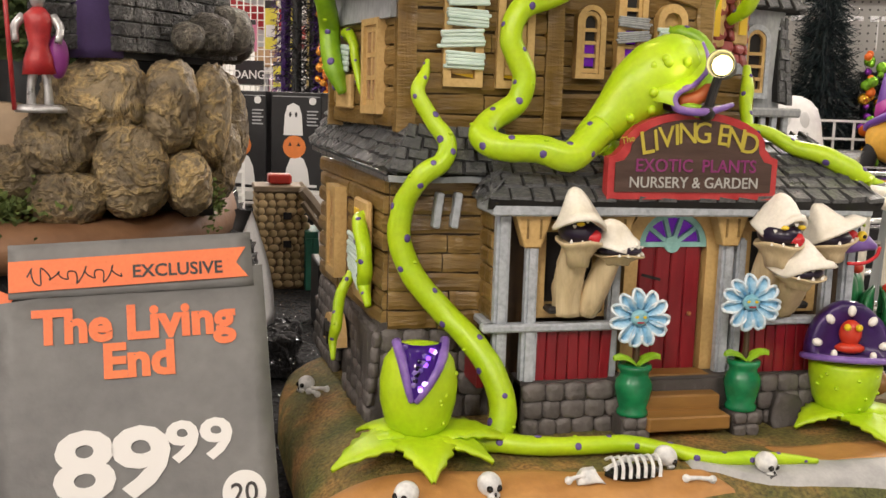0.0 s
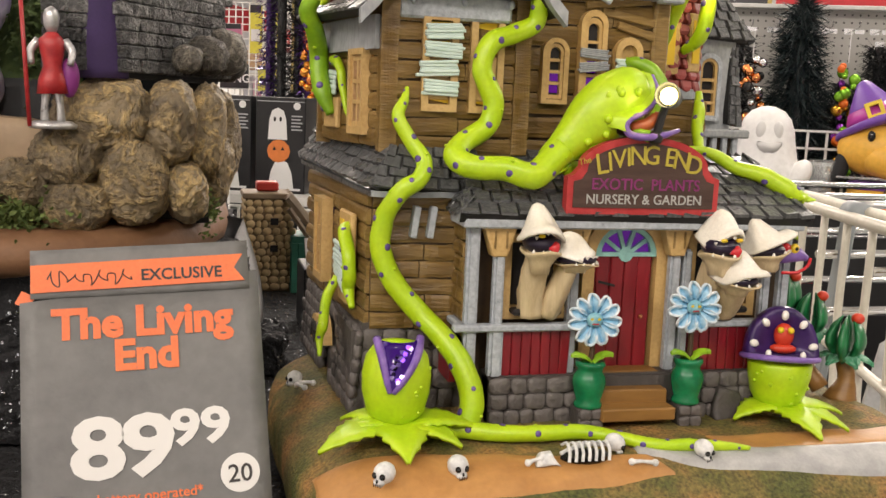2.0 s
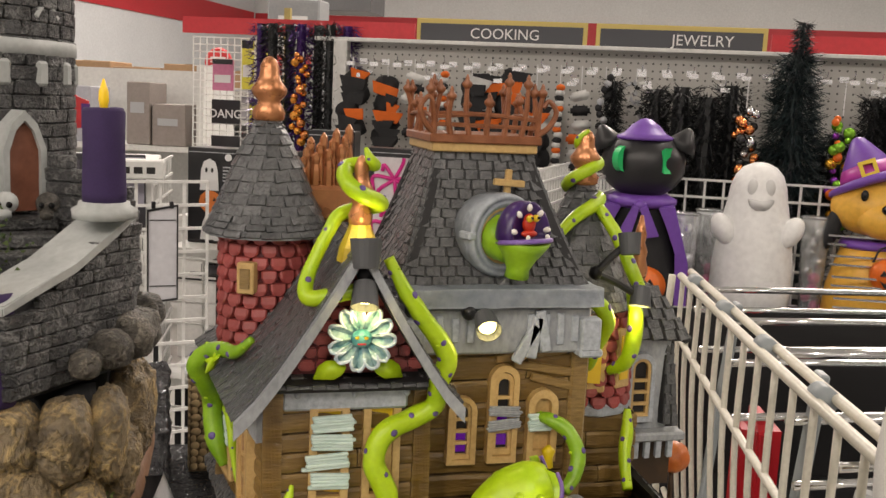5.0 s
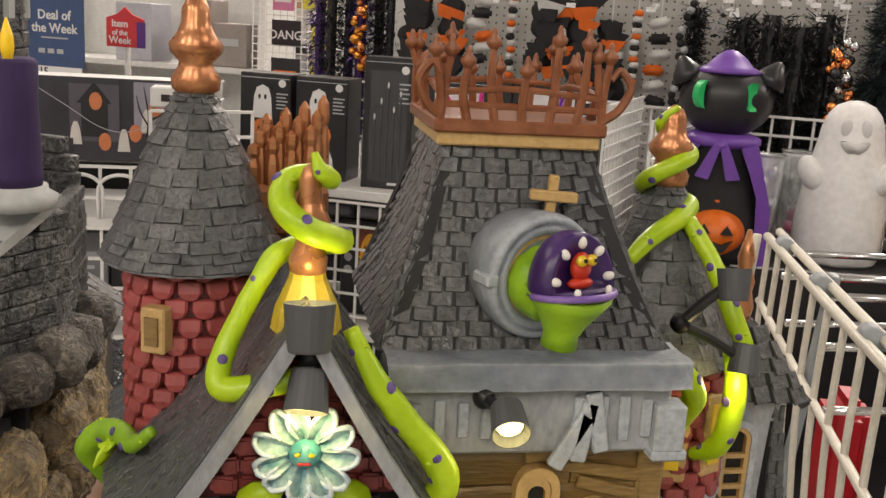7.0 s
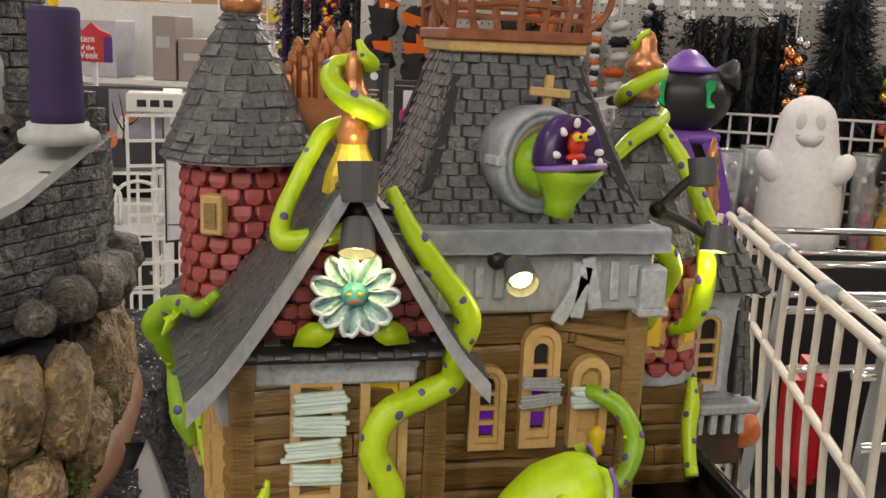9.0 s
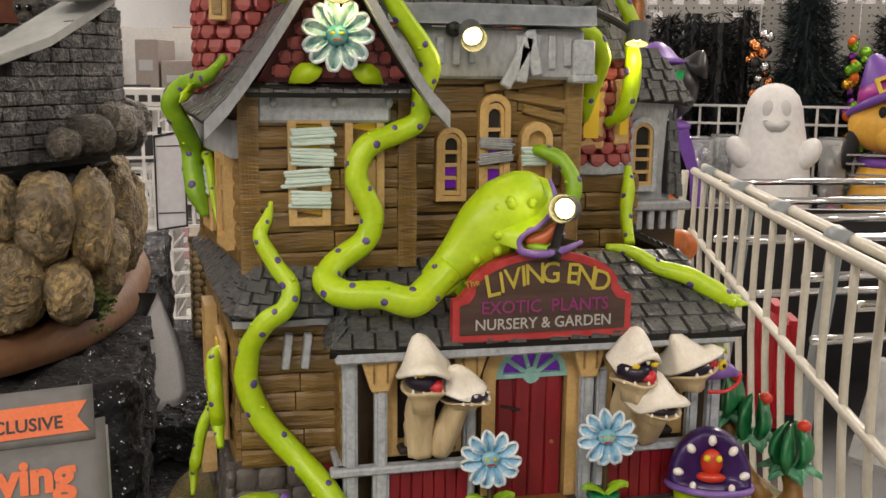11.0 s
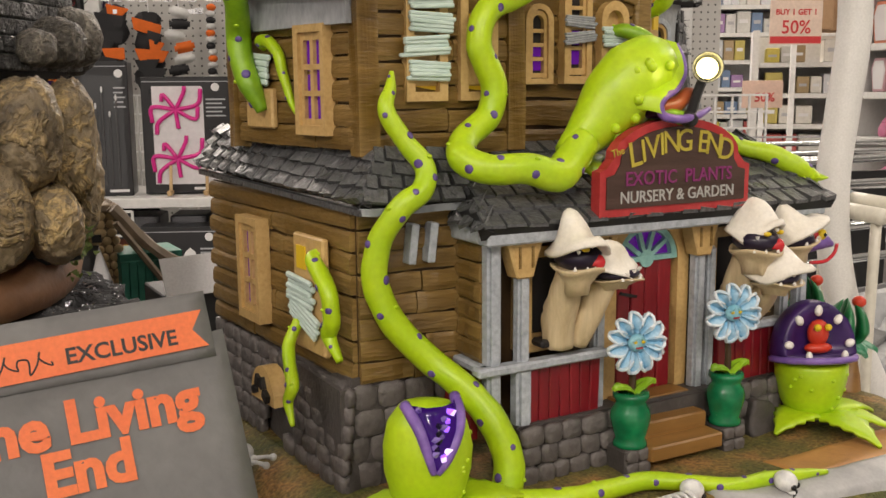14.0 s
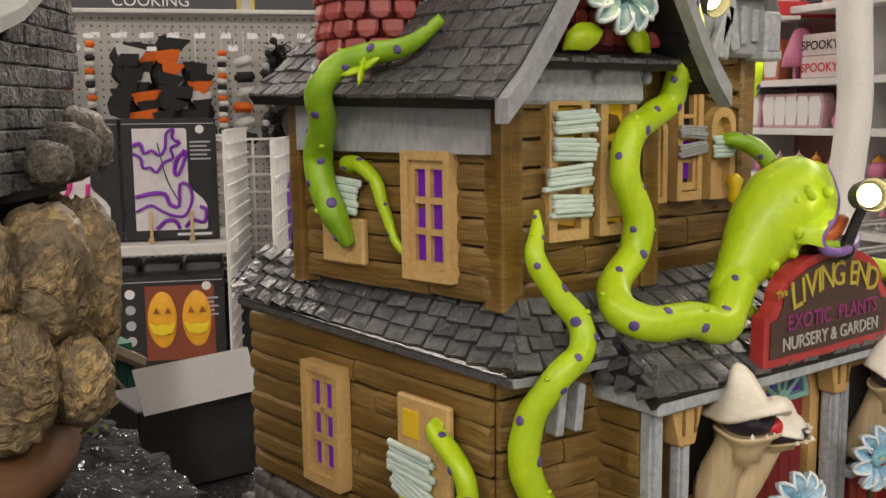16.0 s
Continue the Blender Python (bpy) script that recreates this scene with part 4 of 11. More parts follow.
for s in (-1, 1):
    part("clamp", box(dorm_m @ Vector((s * 0.0192, 0.0005, 0.002)), (0.0042, 0.0090, 0.0036), dorm_m.to_3x3().to_4x4() @ Matrix.Rotation(radians(-90), 4, "X"), 0.0006), GREYBLUE, dormer)
hd = Matrix.Rotation(radians(24), 4, "Z")
jaw = part("plant_jaw", lathe([(0.0001, -0.0178), (0.0056, -0.0172), (0.0052, -0.0135), (0.0074, -0.0088), (0.0108, -0.0036), (0.0130, 0.0), (0.0120, 0.0011), (0.0001, 0.0009)], 18, (-0.0030, 0.046, 1.0905), hd @ Matrix.Rotation(radians(8), 4, "X")), LIME_DARK, dormer, "olive plant head with plum spotted cap", True)
part("neck", tube([(-0.007, 0.066, 1.090), (-0.0085, 0.056, 1.089), (-0.0055, 0.050, 1.086)], [0.0120, 0.0100, 0.0080], 12, 5), LIME_DARK, dormer, smooth=True)
def spotted_cap(c, r, parent, yaw=0.0, face=True, tilt=-35, pale=0.0):
    """A tall hood, open and hollow in front, with white knobs round its rim and a red imp inside."""
    m = Matrix.Translation(c) @ Matrix.Rotation(yaw, 4, "Z") @ Matrix.Rotation(radians(tilt), 4, "X")
    bm = bmesh.new()
    add_ball(bm, (0, 0, 0), (r, r * 0.85, r * 1.32), None, 26, 18)
    for v in bm.verts:
        if v.co.z < 0:
            v.co.z *= 0.14
        if v.co.y < -0.20 * r and v.co.z >= 0:
            e = (v.co.x / r) ** 2 + (v.co.z / (1.32 * r)) ** 2
            v.co.y = -0.46 * r * min(1.0, e + 0.25)
    bm.transform(m)
    cap = part("cap", bm, DEEP, parent, smooth=True)
    for k in range(5):
        a = radians(-76 + k * 38)
        p = m @ Vector((0.80 * r * math.sin(a), -0.44 * r, 1.06 * r * math.cos(a)))
        part("white_spot", ball(p, (r * 0.105, r * 0.10, r * 0.14), Matrix.Rotation(a, 4, "Y"), 9, 6), TOOTH, cap, smooth=True)
    for k in range(2):
        a = radians(-30 + 58 * k)
        p = m @ Vector((r * 0.92 * math.sin(a), -r * 0.92 * math.cos(a), 0.01 * r))
        part("tooth", ball(p, (r * 0.085, r * 0.085, r * 0.12), None, 7, 5), TOOTH, cap, smooth=True)
    part("lip", tube([m @ Vector((r * 1.0 * math.sin(radians(-95 + 19 * k)), -r * 1.0 * math.cos(radians(-95 + 19 * k)), -0.10 * r)) for k in range(11)], [r * 0.085], 8, 3), LIP, cap, smooth=True)
    part("palate", lathe([(r * 0.97, -0.12 * r), (r * 0.9, -0.06 * r), (0.0001, -0.08 * r)], 24, (0, 0, 0), m), DEEP, cap, smooth=True)
    if face:
        imp = part("imp", ball(m @ Vector((0, -r * 0.38, r * 0.52)), (r * 0.27, r * 0.20, r * 0.34), Matrix.Rotation(yaw, 4, "Z"), 14, 9), FACE_RED, cap, smooth=True)
        part("imp_shoulder", ball(m @ Vector((0, -r * 0.36, r * 0.16)), (r * 0.36, r * 0.18, r * 0.14), Matrix.Rotation(yaw, 4, "Z"), 12, 8), FACE_RED, cap, smooth=True)
    return cap, m
capd, md = spotted_cap((-0.0030, 0.046, 1.0915), 0.0130, dormer, radians(24), True, -8)
for s in (-1, 1):
    p = md @ Vector((s * 0.0019, -0.0076, 0.0088))
    e = part("eye", ball(p, 0.0017, None, 9, 7), YELLOW_EYE, capd)
    part("pupil", ball(md @ Vector((s * 0.0019, -0.0092, 0.0089)), 0.0007, None, 6, 5), BLACK_EYE, capd)
cross = part("plank_cross", box((-0.0035, 0.0700, 1.1135), (0.0030, 0.003, 0.0145), Matrix.Rotation(0.06, 4, "Y"), 0.0004), TAN, house, "yellow crossed boards")
part("cross_arm", box((-0.0033, 0.0684, 1.1145), (0.0150, 0.003, 0.0032), Matrix.Rotation(0.06, 4, "Y"), 0.0004), TAN, cross)

# left tower of red scales
def scale_mesh(seed):
    bm = bmesh.new()
    pts = [(-0.5, 0.5), (-0.5, -0.1), (-0.33, -0.42), (0, -0.52), (0.33, -0.42), (0.5, -0.1), (0.5, 0.5)]
    add_loft(bm, [[Vector((x, 0.2, z)) for x, z in pts], [Vector((x, -0.55 - 0.35 * (z < 0), z)) for x, z in pts], [Vector((x * 0.8, -0.8 - 0.35 * (z < 0), z * 0.86)) for x, z in pts]])
    return piece_mesh("scale", bm, BRICK)
SCALES = [scale_mesh(i) for i in range(3)]
TC = Vector((-0.1125, 0.103, 0))
def brick_tower(c, r, z0, z1, rows, per, parent, arc=(0, 360), bed=BRICK_BED, name="tower"):
    t = part(name, lathe([(r * 0.95, z0), (r, (z0 + z1) / 2), (r * 1.03, z1)], 28, c), bed, parent, "round red scale-brick tower", True)
    h = (z1 - z0) / rows
    for i in range(rows):
        for j in range(per):
            a = 2 * math.pi * (j + 0.5 * (i % 2)) / per
            if not arc[0] <= math.degrees(a) % 360 <= arc[1]:
                continue
            w = 2 * math.pi * r / per
            p = Vector((c[0] + (r + 0.0003) * math.cos(a), c[1] + (r + 0.0003) * math.sin(a), z0 + (i + 0.5) * h))
            part_mesh("scale", rnd.choice(SCALES), Matrix.Translation(p) @ Matrix.Rotation(a + math.pi / 2, 4, "Z") @ Matrix.Rotation(rnd.uniform(-0.06, 0.06), 4, "Y") @ Matrix.Diagonal((w * 0.93, 0.0028, h * 1.02, 1)), t)
    return t
tower = brick_tower(TC, 0.0195, 1.028, 1.088, 10, 16, house, (150, 360))
wl = part("small_window", box((TC.x - 0.0100, TC.y - 0.0222, 1.067), (0.0082, 0.006, 0.0145), Matrix.Rotation(radians(-24), 4, "Z"), 0.0006), TAN, tower)
part("inset", box((TC.x - 0.0112, TC.y - 0.0250, 1.067), (0.0044, 0.0018, 0.0090), Matrix.Rotation(radians(-24), 4, "Z")), WOOD, tower)
def shingle_cone(c, prof, rows, per, parent, name="cone_roof", arc=(0, 360), single=True, label=""):
    """A round roof whose courses follow the profile of (radius, height)."""
    rr = [p[0] for p in prof]
    zz = [p[1] for p in prof]
    bed = part(name, lathe([(r * 0.97, z) for r, z in prof], 28, c), SLATE_BODY, parent, label, True)
    for i in range(rows):
        t0, t1 = i / rows, min(1, (i + 1.2) / rows)
        idx = np.linspace(0, 1, len(prof))
        r0, z0 = float(np.interp(t0, idx, rr)), float(np.interp(t0, idx, zz))
        r1, z1 = float(np.interp(t1, idx, rr)), float(np.interp(t1, idx, zz))
        n = max(6, int(per * (0.35 + 0.65 * r0 / max(rr))))
        for j in range(n):
            a = 2 * math.pi * (j + 0.5 * (i % 2)) / n
            if not arc[0] <= math.degrees(a) % 360 <= arc[1]:
                continue
            w = 2 * math.pi * r0 / n
            d = Vector((math.cos(a), math.sin(a), 0))
            p = Vector((c[0], c[1], 0)) + d * r0 + Vector((0, 0, z0))
            yv = d * (r1 - r0) + Vector((0, 0, z1 - z0))
            xv = Vector((-math.sin(a), math.cos(a), 0)) * w
            zv = xv.cross(yv).normalized() * 0.0050
            part_mesh("shingle", rnd.choice(SHINGLES), Matrix(((xv.x, yv.x, zv.x, p.x), (xv.y, yv.y, zv.y, p.y), (xv.z, yv.z, zv.z, p.z), (0, 0, 0, 1))), bed)
    return bed
shingle_cone(TC, [(0.0290, 1.0860), (0.0255, 1.0935), (0.0200, 1.1060), (0.0140, 1.1210), (0.0075, 1.1340), (0.0050, 1.1385)], 13, 20, house, arc=(140, 400), label="charcoal shingled cone roof")
part("tower_eave", lathe([(0.0195, 1.0845), (0.0290, 1.0850), (0.0285, 1.0875), (0.0195, 1.0875)], 28, TC), GREY_WOOD, tower, smooth=True)
def finial(c, z, s, parent, mat=COPPER, slim=1.0):
    prof = [(0.0040, 0), (0.0074, 0.002), (0.0078, 0.0055), (0.0056, 0.0088), (0.0052, 0.0104), (0.0080, 0.0135), (0.0084, 0.0160), (0.0058, 0.0195), (0.0046, 0.0225), (0.0044, 0.0265), (0.0030, 0.0295), (0.0009, 0.031)]
    return part("finial", lathe([(r * s * slim, z + h * s) for r, h in prof], 18, c), mat, parent, "copper turned finial", True)
finial(TC, 1.1370, 1.0, house)
# spiky copper crest behind the gable finial
for i in range(12):
    cx, cy, ch = -0.0945 + 0.0021 * i, 0.116 + 0.0024 * (i % 3), 0.016 + 0.0085 * i / 11 + 0.004 * (i % 3)
    part("copper_crest", lathe([(0.0026, 0), (0.0024, ch * 0.5), (0.0017, ch * 0.68), (0.0022, ch * 0.78), (0.0019, ch * 0.92), (0.0004, ch)], 6, (cx, cy, 1.105)), COPPER, house, smooth=False)
part("crest_base", box((-0.083, 0.118, 1.098), (0.028, 0.012, 0.018), None, 0.002), COPPER, house)

# gable finial with its coil
GF = Vector((-0.0790, 0.034, 0))
# the foot's gold is the spot lamp's glow, painted into its colour
part("finial_foot", lathe([(0.0095, 1.083), (0.0085, 1.089), (0.0050, 1.097), (0.0046, 1.099)], 10, GF, None), paint("shingle_painted_lamplit", (0.45, 0.33, 0.02), (0.62, 0.46, 0.05), 200, 0.4, 0.3), house)
finial(GF, 1.097, 0.98, house, slim=0.68)

# right-hand brick bay with its cone
RC = Vector((0.066, 0.122, 0))
brick_tower(RC, 0.0205, 0.992, 1.048, 9, 15, house, (180, 360), name="brick_bay")
part("bay_sill", lathe([(0.0190, 0.986), (0.0235, 0.988), (0.0240, 0.993), (0.0205, 0.995)], 12, RC), GREYBLUE, house, smooth=False)
plank_wall("wall", (0.045, 0.104), (0.087, 0.104), 0.940, 0.988, 5, house, 23)
plank_wall("wall", (0.087, 0.104), (0.094, 0.160), 0.940, 0.988, 5, house, 24)
shingle_cone(RC + Vector((-0.008, 0.004, 0)), [(0.0330, 1.0460), (0.0270, 1.0580), (0.0200, 1.0750), (0.0130, 1.0930), (0.0075, 1.1060), (0.0055, 1.1100)], 12, 20, house, arc=(150, 400), label="charcoal shingled cone roof over the brick bay")
RF = RC + Vector((-0.008, 0.004, 0))
finial(RF, 1.1085, 1.0, house)
bw = part("bay_window", box((0.0600, 0.1010, 1.0180), (0.0135, 0.003, 0.0340), Matrix.Rotation(radians(-16), 4, "Z"), 0.0008), TAN, house)
part("pane", box((0.0597, 0.0996, 1.0190), (0.0075, 0.002, 0.025), Matrix.Rotation(radians(-16), 4, "Z")), AMBER_GLOW, bw)
bw2 = part("bay_window", box((0.0770, 0.1020, 1.0195), (0.0110, 0.003, 0.0330), Matrix.Rotation(radians(26), 4, "Z"), 0.0008), TAN, house)
part("pane", box((0.0772, 0.1008, 1.0200), (0.0062, 0.002, 0.024), Matrix.Rotation(radians(26), 4, "Z")), AMBER_GLOW, bw2)

# grey annex with the barred window
annex = part("annex", box((0.101, 0.140, 1.000), (0.034, 0.030, 0.064), None, 0.001), GREY_WOOD, house, "grey shingled annex")
part("annex_window", ring_prism(arch(0.0165, 0.040, 10, 0.099, 0.976), arch(0.0115, 0.034, 10, 0.099, 0.979), 0.121, 0.126), GREYBLUE, annex)
part("dark_pane", prism(arch(0.012, 0.035, 10, 0.099, 0.9785), 0.1245, 0.1255), BLACK_GAP, annex)
part("inner_frame", ring_prism(arch(0.0115, 0.034, 10, 0.099, 0.979), arch(0.0080, 0.030, 10, 0.099, 0.981), 0.122, 0.125), TAN, annex)
for k in range(3):
    part("bar", box((0.099, 0.123, 0.9865 + 0.0068 * k), (0.0085, 0.002, 0.0018)), TAN, annex)
shingled("annex_roof", [(0.084, 0.118, 1.026), (0.126, 0.118, 1.024), (0.108, 0.130, 1.052), (0.086, 0.130, 1.054)], 5, 0.0085, house, 92)
shingled("annex_roof", [(0.126, 0.118, 1.024), (0.128, 0.160, 1.026), (0.108, 0.158, 1.054), (0.108, 0.130, 1.052)], 5, 0.0085, house, 93)
shingled("annex_roof", [(0.113, 0.120, 0.975), (0.124, 0.122, 0.973), (0.119, 0.126, 1.020), (0.114, 0.126, 1.022)], 8, 0.0075, house, 94)
part("annex_sill", box((0.106, 0.121, 0.9685), (0.040, 0.012, 0.005), None, 0.001), GREY_WOOD, annex)
for k in range(4):
    part("slat", box((0.097 + 0.007 * k, 0.119, 0.9610), (0.0034, 0.003, 0.011), None, 0.0004), GREYBLUE, annex)
part("wall", box((0.104, 0.142, 0.952), (0.036, 0.034, 0.030)), WOOD_DARK, house)

# ---- tentacles, plants and lamps of the house ----
DOT = piece_mesh("spot", ball((0, 0, 0), 1.0, None, 9, 6), PURPLE, True)
WART = piece_mesh("wart", ball((0, 0, 0), 1.0, None, 8, 5), LIME, True)

def tentacle(name, pts, radii, dots, parent=house, mat=LIME, n=14, seed=1, size=0.0018, toward=(-0.35, -1, 0.25)):
    bm = bmesh.new()
    Q, R = add_tube(bm, pts, radii, n, 8, 0.0004)
    t = part(name, bm, mat, parent, "lime green tentacle with purple spots", True)
    r = random.Random(seed)
    for k in range(dots):
        i = min(len(Q) - 2, max(1, int((k + 0.6) / (dots + 0.2) * len(Q))))
        d = (Q[i + 1] - Q[i - 1]).normalized()
        v = Vector(toward).normalized()
        side = d.cross(v).normalized() * (1 if (k + seed) % 2 else -1) * r.uniform(0.25, 1.6)
        o = (v + side)
        o = (o - d * o.dot(d)).normalized()
        p = Q[i] + o * R[i] * 0.97
        s = min(size, R[i] * 0.45) * r.uniform(0.75, 1.1)
        ax = o.to_track_quat("Z", "Y").to_matrix().to_4x4()
        part_mesh("spot", DOT, Matrix.Translation(p) @ ax @ Matrix.Diagonal((s, s, s * 0.35, 1)), t)
        if k % 3 == 0:
            o2 = (v - side * 1.3)
            o2 = (o2 - d * o2.dot(d)).normalized()
            part_mesh("wart", WART, Matrix.Translation(Q[i] + o2 * R[i] * 0.95) @ Matrix.Diagonal((s * 0.7, s * 0.7, s * 0.5, 1)), t)
    return t

# the big one on the corner
tentacle("tentacle", [(-0.0795, -0.006, 0.836), (-0.0775, -0.003, 0.848), (-0.0815, 0.002, 0.861), (-0.0885, 0.0095, 0.872), (-0.0985, 0.0185, 0.8825), (-0.1100, 0.0225, 0.8960), (-0.1165, 0.0240, 0.9110), (-0.1160, 0.0225, 0.9255), (-0.1100, 0.0170, 0.9385), (-0.1015, 0.0160, 0.9450), (-0.0985, 0.0190, 0.9525), (-0.1040, 0.0230, 0.9610), (-0.1098, 0.0265, 0.9723), (-0.1070, 0.0295, 0.9800), (-0.1050, 0.0315, 0.9865)],
         [0.00570, 0.00570, 0.00550, 0.00530, 0.00520, 0.00510, 0.00490, 0.00460, 0.00430, 0.00400, 0.00385, 0.00360, 0.00320, 0.00230, 0.00080], 17, seed=2, size=0.0017)
# the long one across the front, ending in a head
tentacle("tentacle", [(-0.0680, 0.026, 1.0855), (-0.0610, 0.0235, 1.0725), (-0.0530, 0.0240, 1.0610), (-0.0434, 0.0270, 1.0485), (-0.0400, 0.0275, 1.0410), (-0.0430, 0.0290, 1.0310), (-0.0440, 0.0325, 1.0190), (-0.0540, 0.0325, 1.0135), (-0.0665, 0.0295, 1.0080), (-0.0705, 0.0280, 0.9955), (-0.0645, 0.0275, 0.9810), (-0.0675, 0.0270, 0.9695), (-0.0790, 0.0240, 0.9620), (-0.0850, 0.0160, 0.9555), (-0.0780, 0.0090, 0.9515), (-0.0640, 0.0060, 0.9515), (-0.0520, 0.0040, 0.9485), (-0.0440, 0.0070, 0.9530), (-0.0360, 0.0100, 0.9605)],
         [0.0022, 0.0034, 0.0038, 0.0042, 0.0045, 0.0043, 0.0044, 0.0046, 0.0048, 0.0049, 0.0050, 0.0050, 0.0052, 0.0055, 0.0056, 0.0058, 0.0062, 0.0066, 0.0068], 22, seed=5, size=0.0016)
# the one that climbs the gable's left slope and winds round the finial
tentacle("tentacle", [(-0.080, 0.026, 1.072), (-0.090, 0.026, 1.070), (-0.1010, 0.028, 1.069), (-0.0995, 0.034, 1.079), (-0.0930, 0.037, 1.092), (-0.0875, 0.040, 1.1010), (-0.0790, 0.0420, 1.1040), (-0.0708, 0.0370, 1.1065), (-0.0722, 0.0290, 1.1085), (-0.0800, 0.0262, 1.1120), (-0.0860, 0.0300, 1.1170), (-0.0845, 0.0380, 1.1220), (-0.0768, 0.0385, 1.1240), (-0.0738, 0.0330, 1.1235), (-0.0765, 0.0285, 1.1262), (-0.0785, 0.0300, 1.1308)],
         [0.0034, 0.0034, 0.0034, 0.0030, 0.0028, 0.0030, 0.0032, 0.0034, 0.0035, 0.0036, 0.0036, 0.0034, 0.0030, 0.0027, 0.0022, 0.0009], 9, seed=8, size=0.0020)
# left wall, upper
tentacle("tentacle", [(-0.1215, 0.0560, 1.0440), (-0.1275, 0.0640, 1.0365), (-0.1325, 0.0760, 1.0345), (-0.1395, 0.0850, 1.0315), (-0.1450, 0.0900, 1.0235), (-0.1400, 0.0970, 1.0125), (-0.1370, 0.1060, 1.0025), (-0.1365, 0.1050, 0.9930), (-0.1350, 0.1000, 0.9820), (-0.1310, 0.0970, 0.9715)],
         [0.0016, 0.0030, 0.0036, 0.0040, 0.0044, 0.0048, 0.0050, 0.0050, 0.0046, 0.0026], 11, seed=9, toward=(-1, -0.4, 0.2), mat=LIME_DARK)
tentacle("tentacle", [(-0.1275, 0.1005, 0.9975), (-0.1300, 0.0990, 0.9990), (-0.1295, 0.0925, 0.9990), (-0.1285, 0.0840, 0.9940), (-0.1275, 0.0802, 0.9847), (-0.1265, 0.0760, 0.9748), (-0.1245, 0.0700, 0.9690)],
         [0.00246, 0.00262, 0.00230, 0.00180, 0.00098], 7, seed=10, toward=(-1, -0.4, 0.2), size=0.0016)
# left wall, lower
tentacle("tentacle", [(-0.1255, 0.054, 0.9185), (-0.1295, 0.051, 0.9170), (-0.1300, 0.0425, 0.9130), (-0.1295, 0.036, 0.9060), (-0.1290, 0.0355, 0.8970), (-0.1288, 0.0390, 0.8905), (-0.1282, 0.0310, 0.8825)],
         [0.00262, 0.00312, 0.00344, 0.00328, 0.00328, 0.00148], 6, seed=11, toward=(-1, -0.4, 0.2), size=0.0017)
tentacle("tentacle", [(-0.1300, 0.067, 0.8910), (-0.1350, 0.065, 0.8820), (-0.1375, 0.057, 0.8745), (-0.1390, 0.052, 0.8690), (-0.1400, 0.054, 0.8625), (-0.1405, 0.0485, 0.8550)],
         [0.00213, 0.00262, 0.00246, 0.00262, 0.00213, 0.00082], 6, seed=12, toward=(-1, -0.4, 0.2), size=0.0016)
# bay window arms, front arm, porch-roof arm, ground runner
tentacle("tentacle", [(0.034, 0.074, 1.058), (0.044, 0.069, 1.058), (0.053, 0.072, 1.047), (0.053, 0.082, 1.034), (0.0515, 0.088, 1.021), (0.055, 0.098, 1.016)],
         [0.0038, 0.0040, 0.0042, 0.0042, 0.0036, 0.0022], 5, seed=13)
tentacle("tentacle", [(0.076, 0.094, 1.056), (0.0750, 0.086, 1.046), (0.0740, 0.085, 1.033), (0.0720, 0.088, 1.021), (0.0670, 0.096, 1.014)],
         [0.0030, 0.0040, 0.0044, 0.0042, 0.0024], 4, seed=14)
tentacle("tentacle", [(0.0145, 0.058, 1.0035), (0.0180, 0.052, 1.0040), (0.0255, 0.046, 0.9995), (0.0290, 0.041, 0.990), (0.0260, 0.037, 0.981), (0.020, 0.034, 0.975)],
         [0.0024, 0.0034, 0.0036, 0.0036, 0.0034, 0.0028], 6, seed=15, mat=LIME_DARK)
tentacle("tentacle", [(0.0800, 0.098, 0.992), (0.0790, 0.094, 0.981), (0.0765, 0.090, 0.972), (0.0750, 0.084, 0.962), (0.074, 0.078, 0.955)],
         [0.0018, 0.0036, 0.0034, 0.0030, 0.0026], 4, seed=16)
tentacle("tentacle", [(0.044, 0.038, 0.9620), (0.056, 0.034, 0.9595), (0.066, 0.029, 0.9535), (0.078, 0.022, 0.9500), (0.088, 0.016, 0.9440), (0.096, 0.012, 0.9385)],
         [0.0014, 0.0030, 0.0034, 0.0042, 0.0048, 0.0030], 4, seed=17)
tentacle("tentacle", [(-0.098, -0.010, 0.836), (-0.084, -0.015, 0.8365), (-0.066, -0.022, 0.8365), (-0.046, -0.024, 0.8365), (-0.030, -0.025, 0.8365), (-0.016, -0.034, 0.8360), (-0.004, -0.041, 0.8350), (0.010, -0.043, 0.8350), (0.024, -0.046, 0.8350), (0.038, -0.049, 0.8345)],
         [0.0046, 0.0042, 0.0038, 0.0036, 0.0034, 0.0030, 0.0028, 0.0028, 0.0024, 0.0010], 12, seed=18, toward=(-0.2, -0.6, 1))

# frilled bits where tentacles break out
def frill(c, r, parent, seed, up=(0, -0.4, 1), mat=LIME):
    rr = random.Random(seed)
    bm = bmesh.new()
    m = Vector(up).to_track_quat("Z", "Y").to_matrix().to_4x4()
    for k in range(5):
        a = 2 * math.pi * k / 5 + rr.uniform(-0.2, 0.2)
        d = m @ Vector((math.cos(a), math.sin(a), 0.25))
        add_tube(bm, [Vector(c), Vector(c) + d * r * 0.55, Vector(c) + d * r], [r * 0.28, r * 0.30, r * 0.05], 7, 3, 0, 0.4)
    return part("frill", bm, mat, parent, smooth=True)
frill((-0.136, 0.078, 1.030), 0.0085, house, 2, (-1, -0.2, 0.6))
frill((0.094, 0.014, 0.9400), 0.0080, house, 3, (0.2, -0.3, 1))
frill((-0.031, 0.016, 0.9520), 0.0120, house, 4, (0.3, -0.6, 0.7))

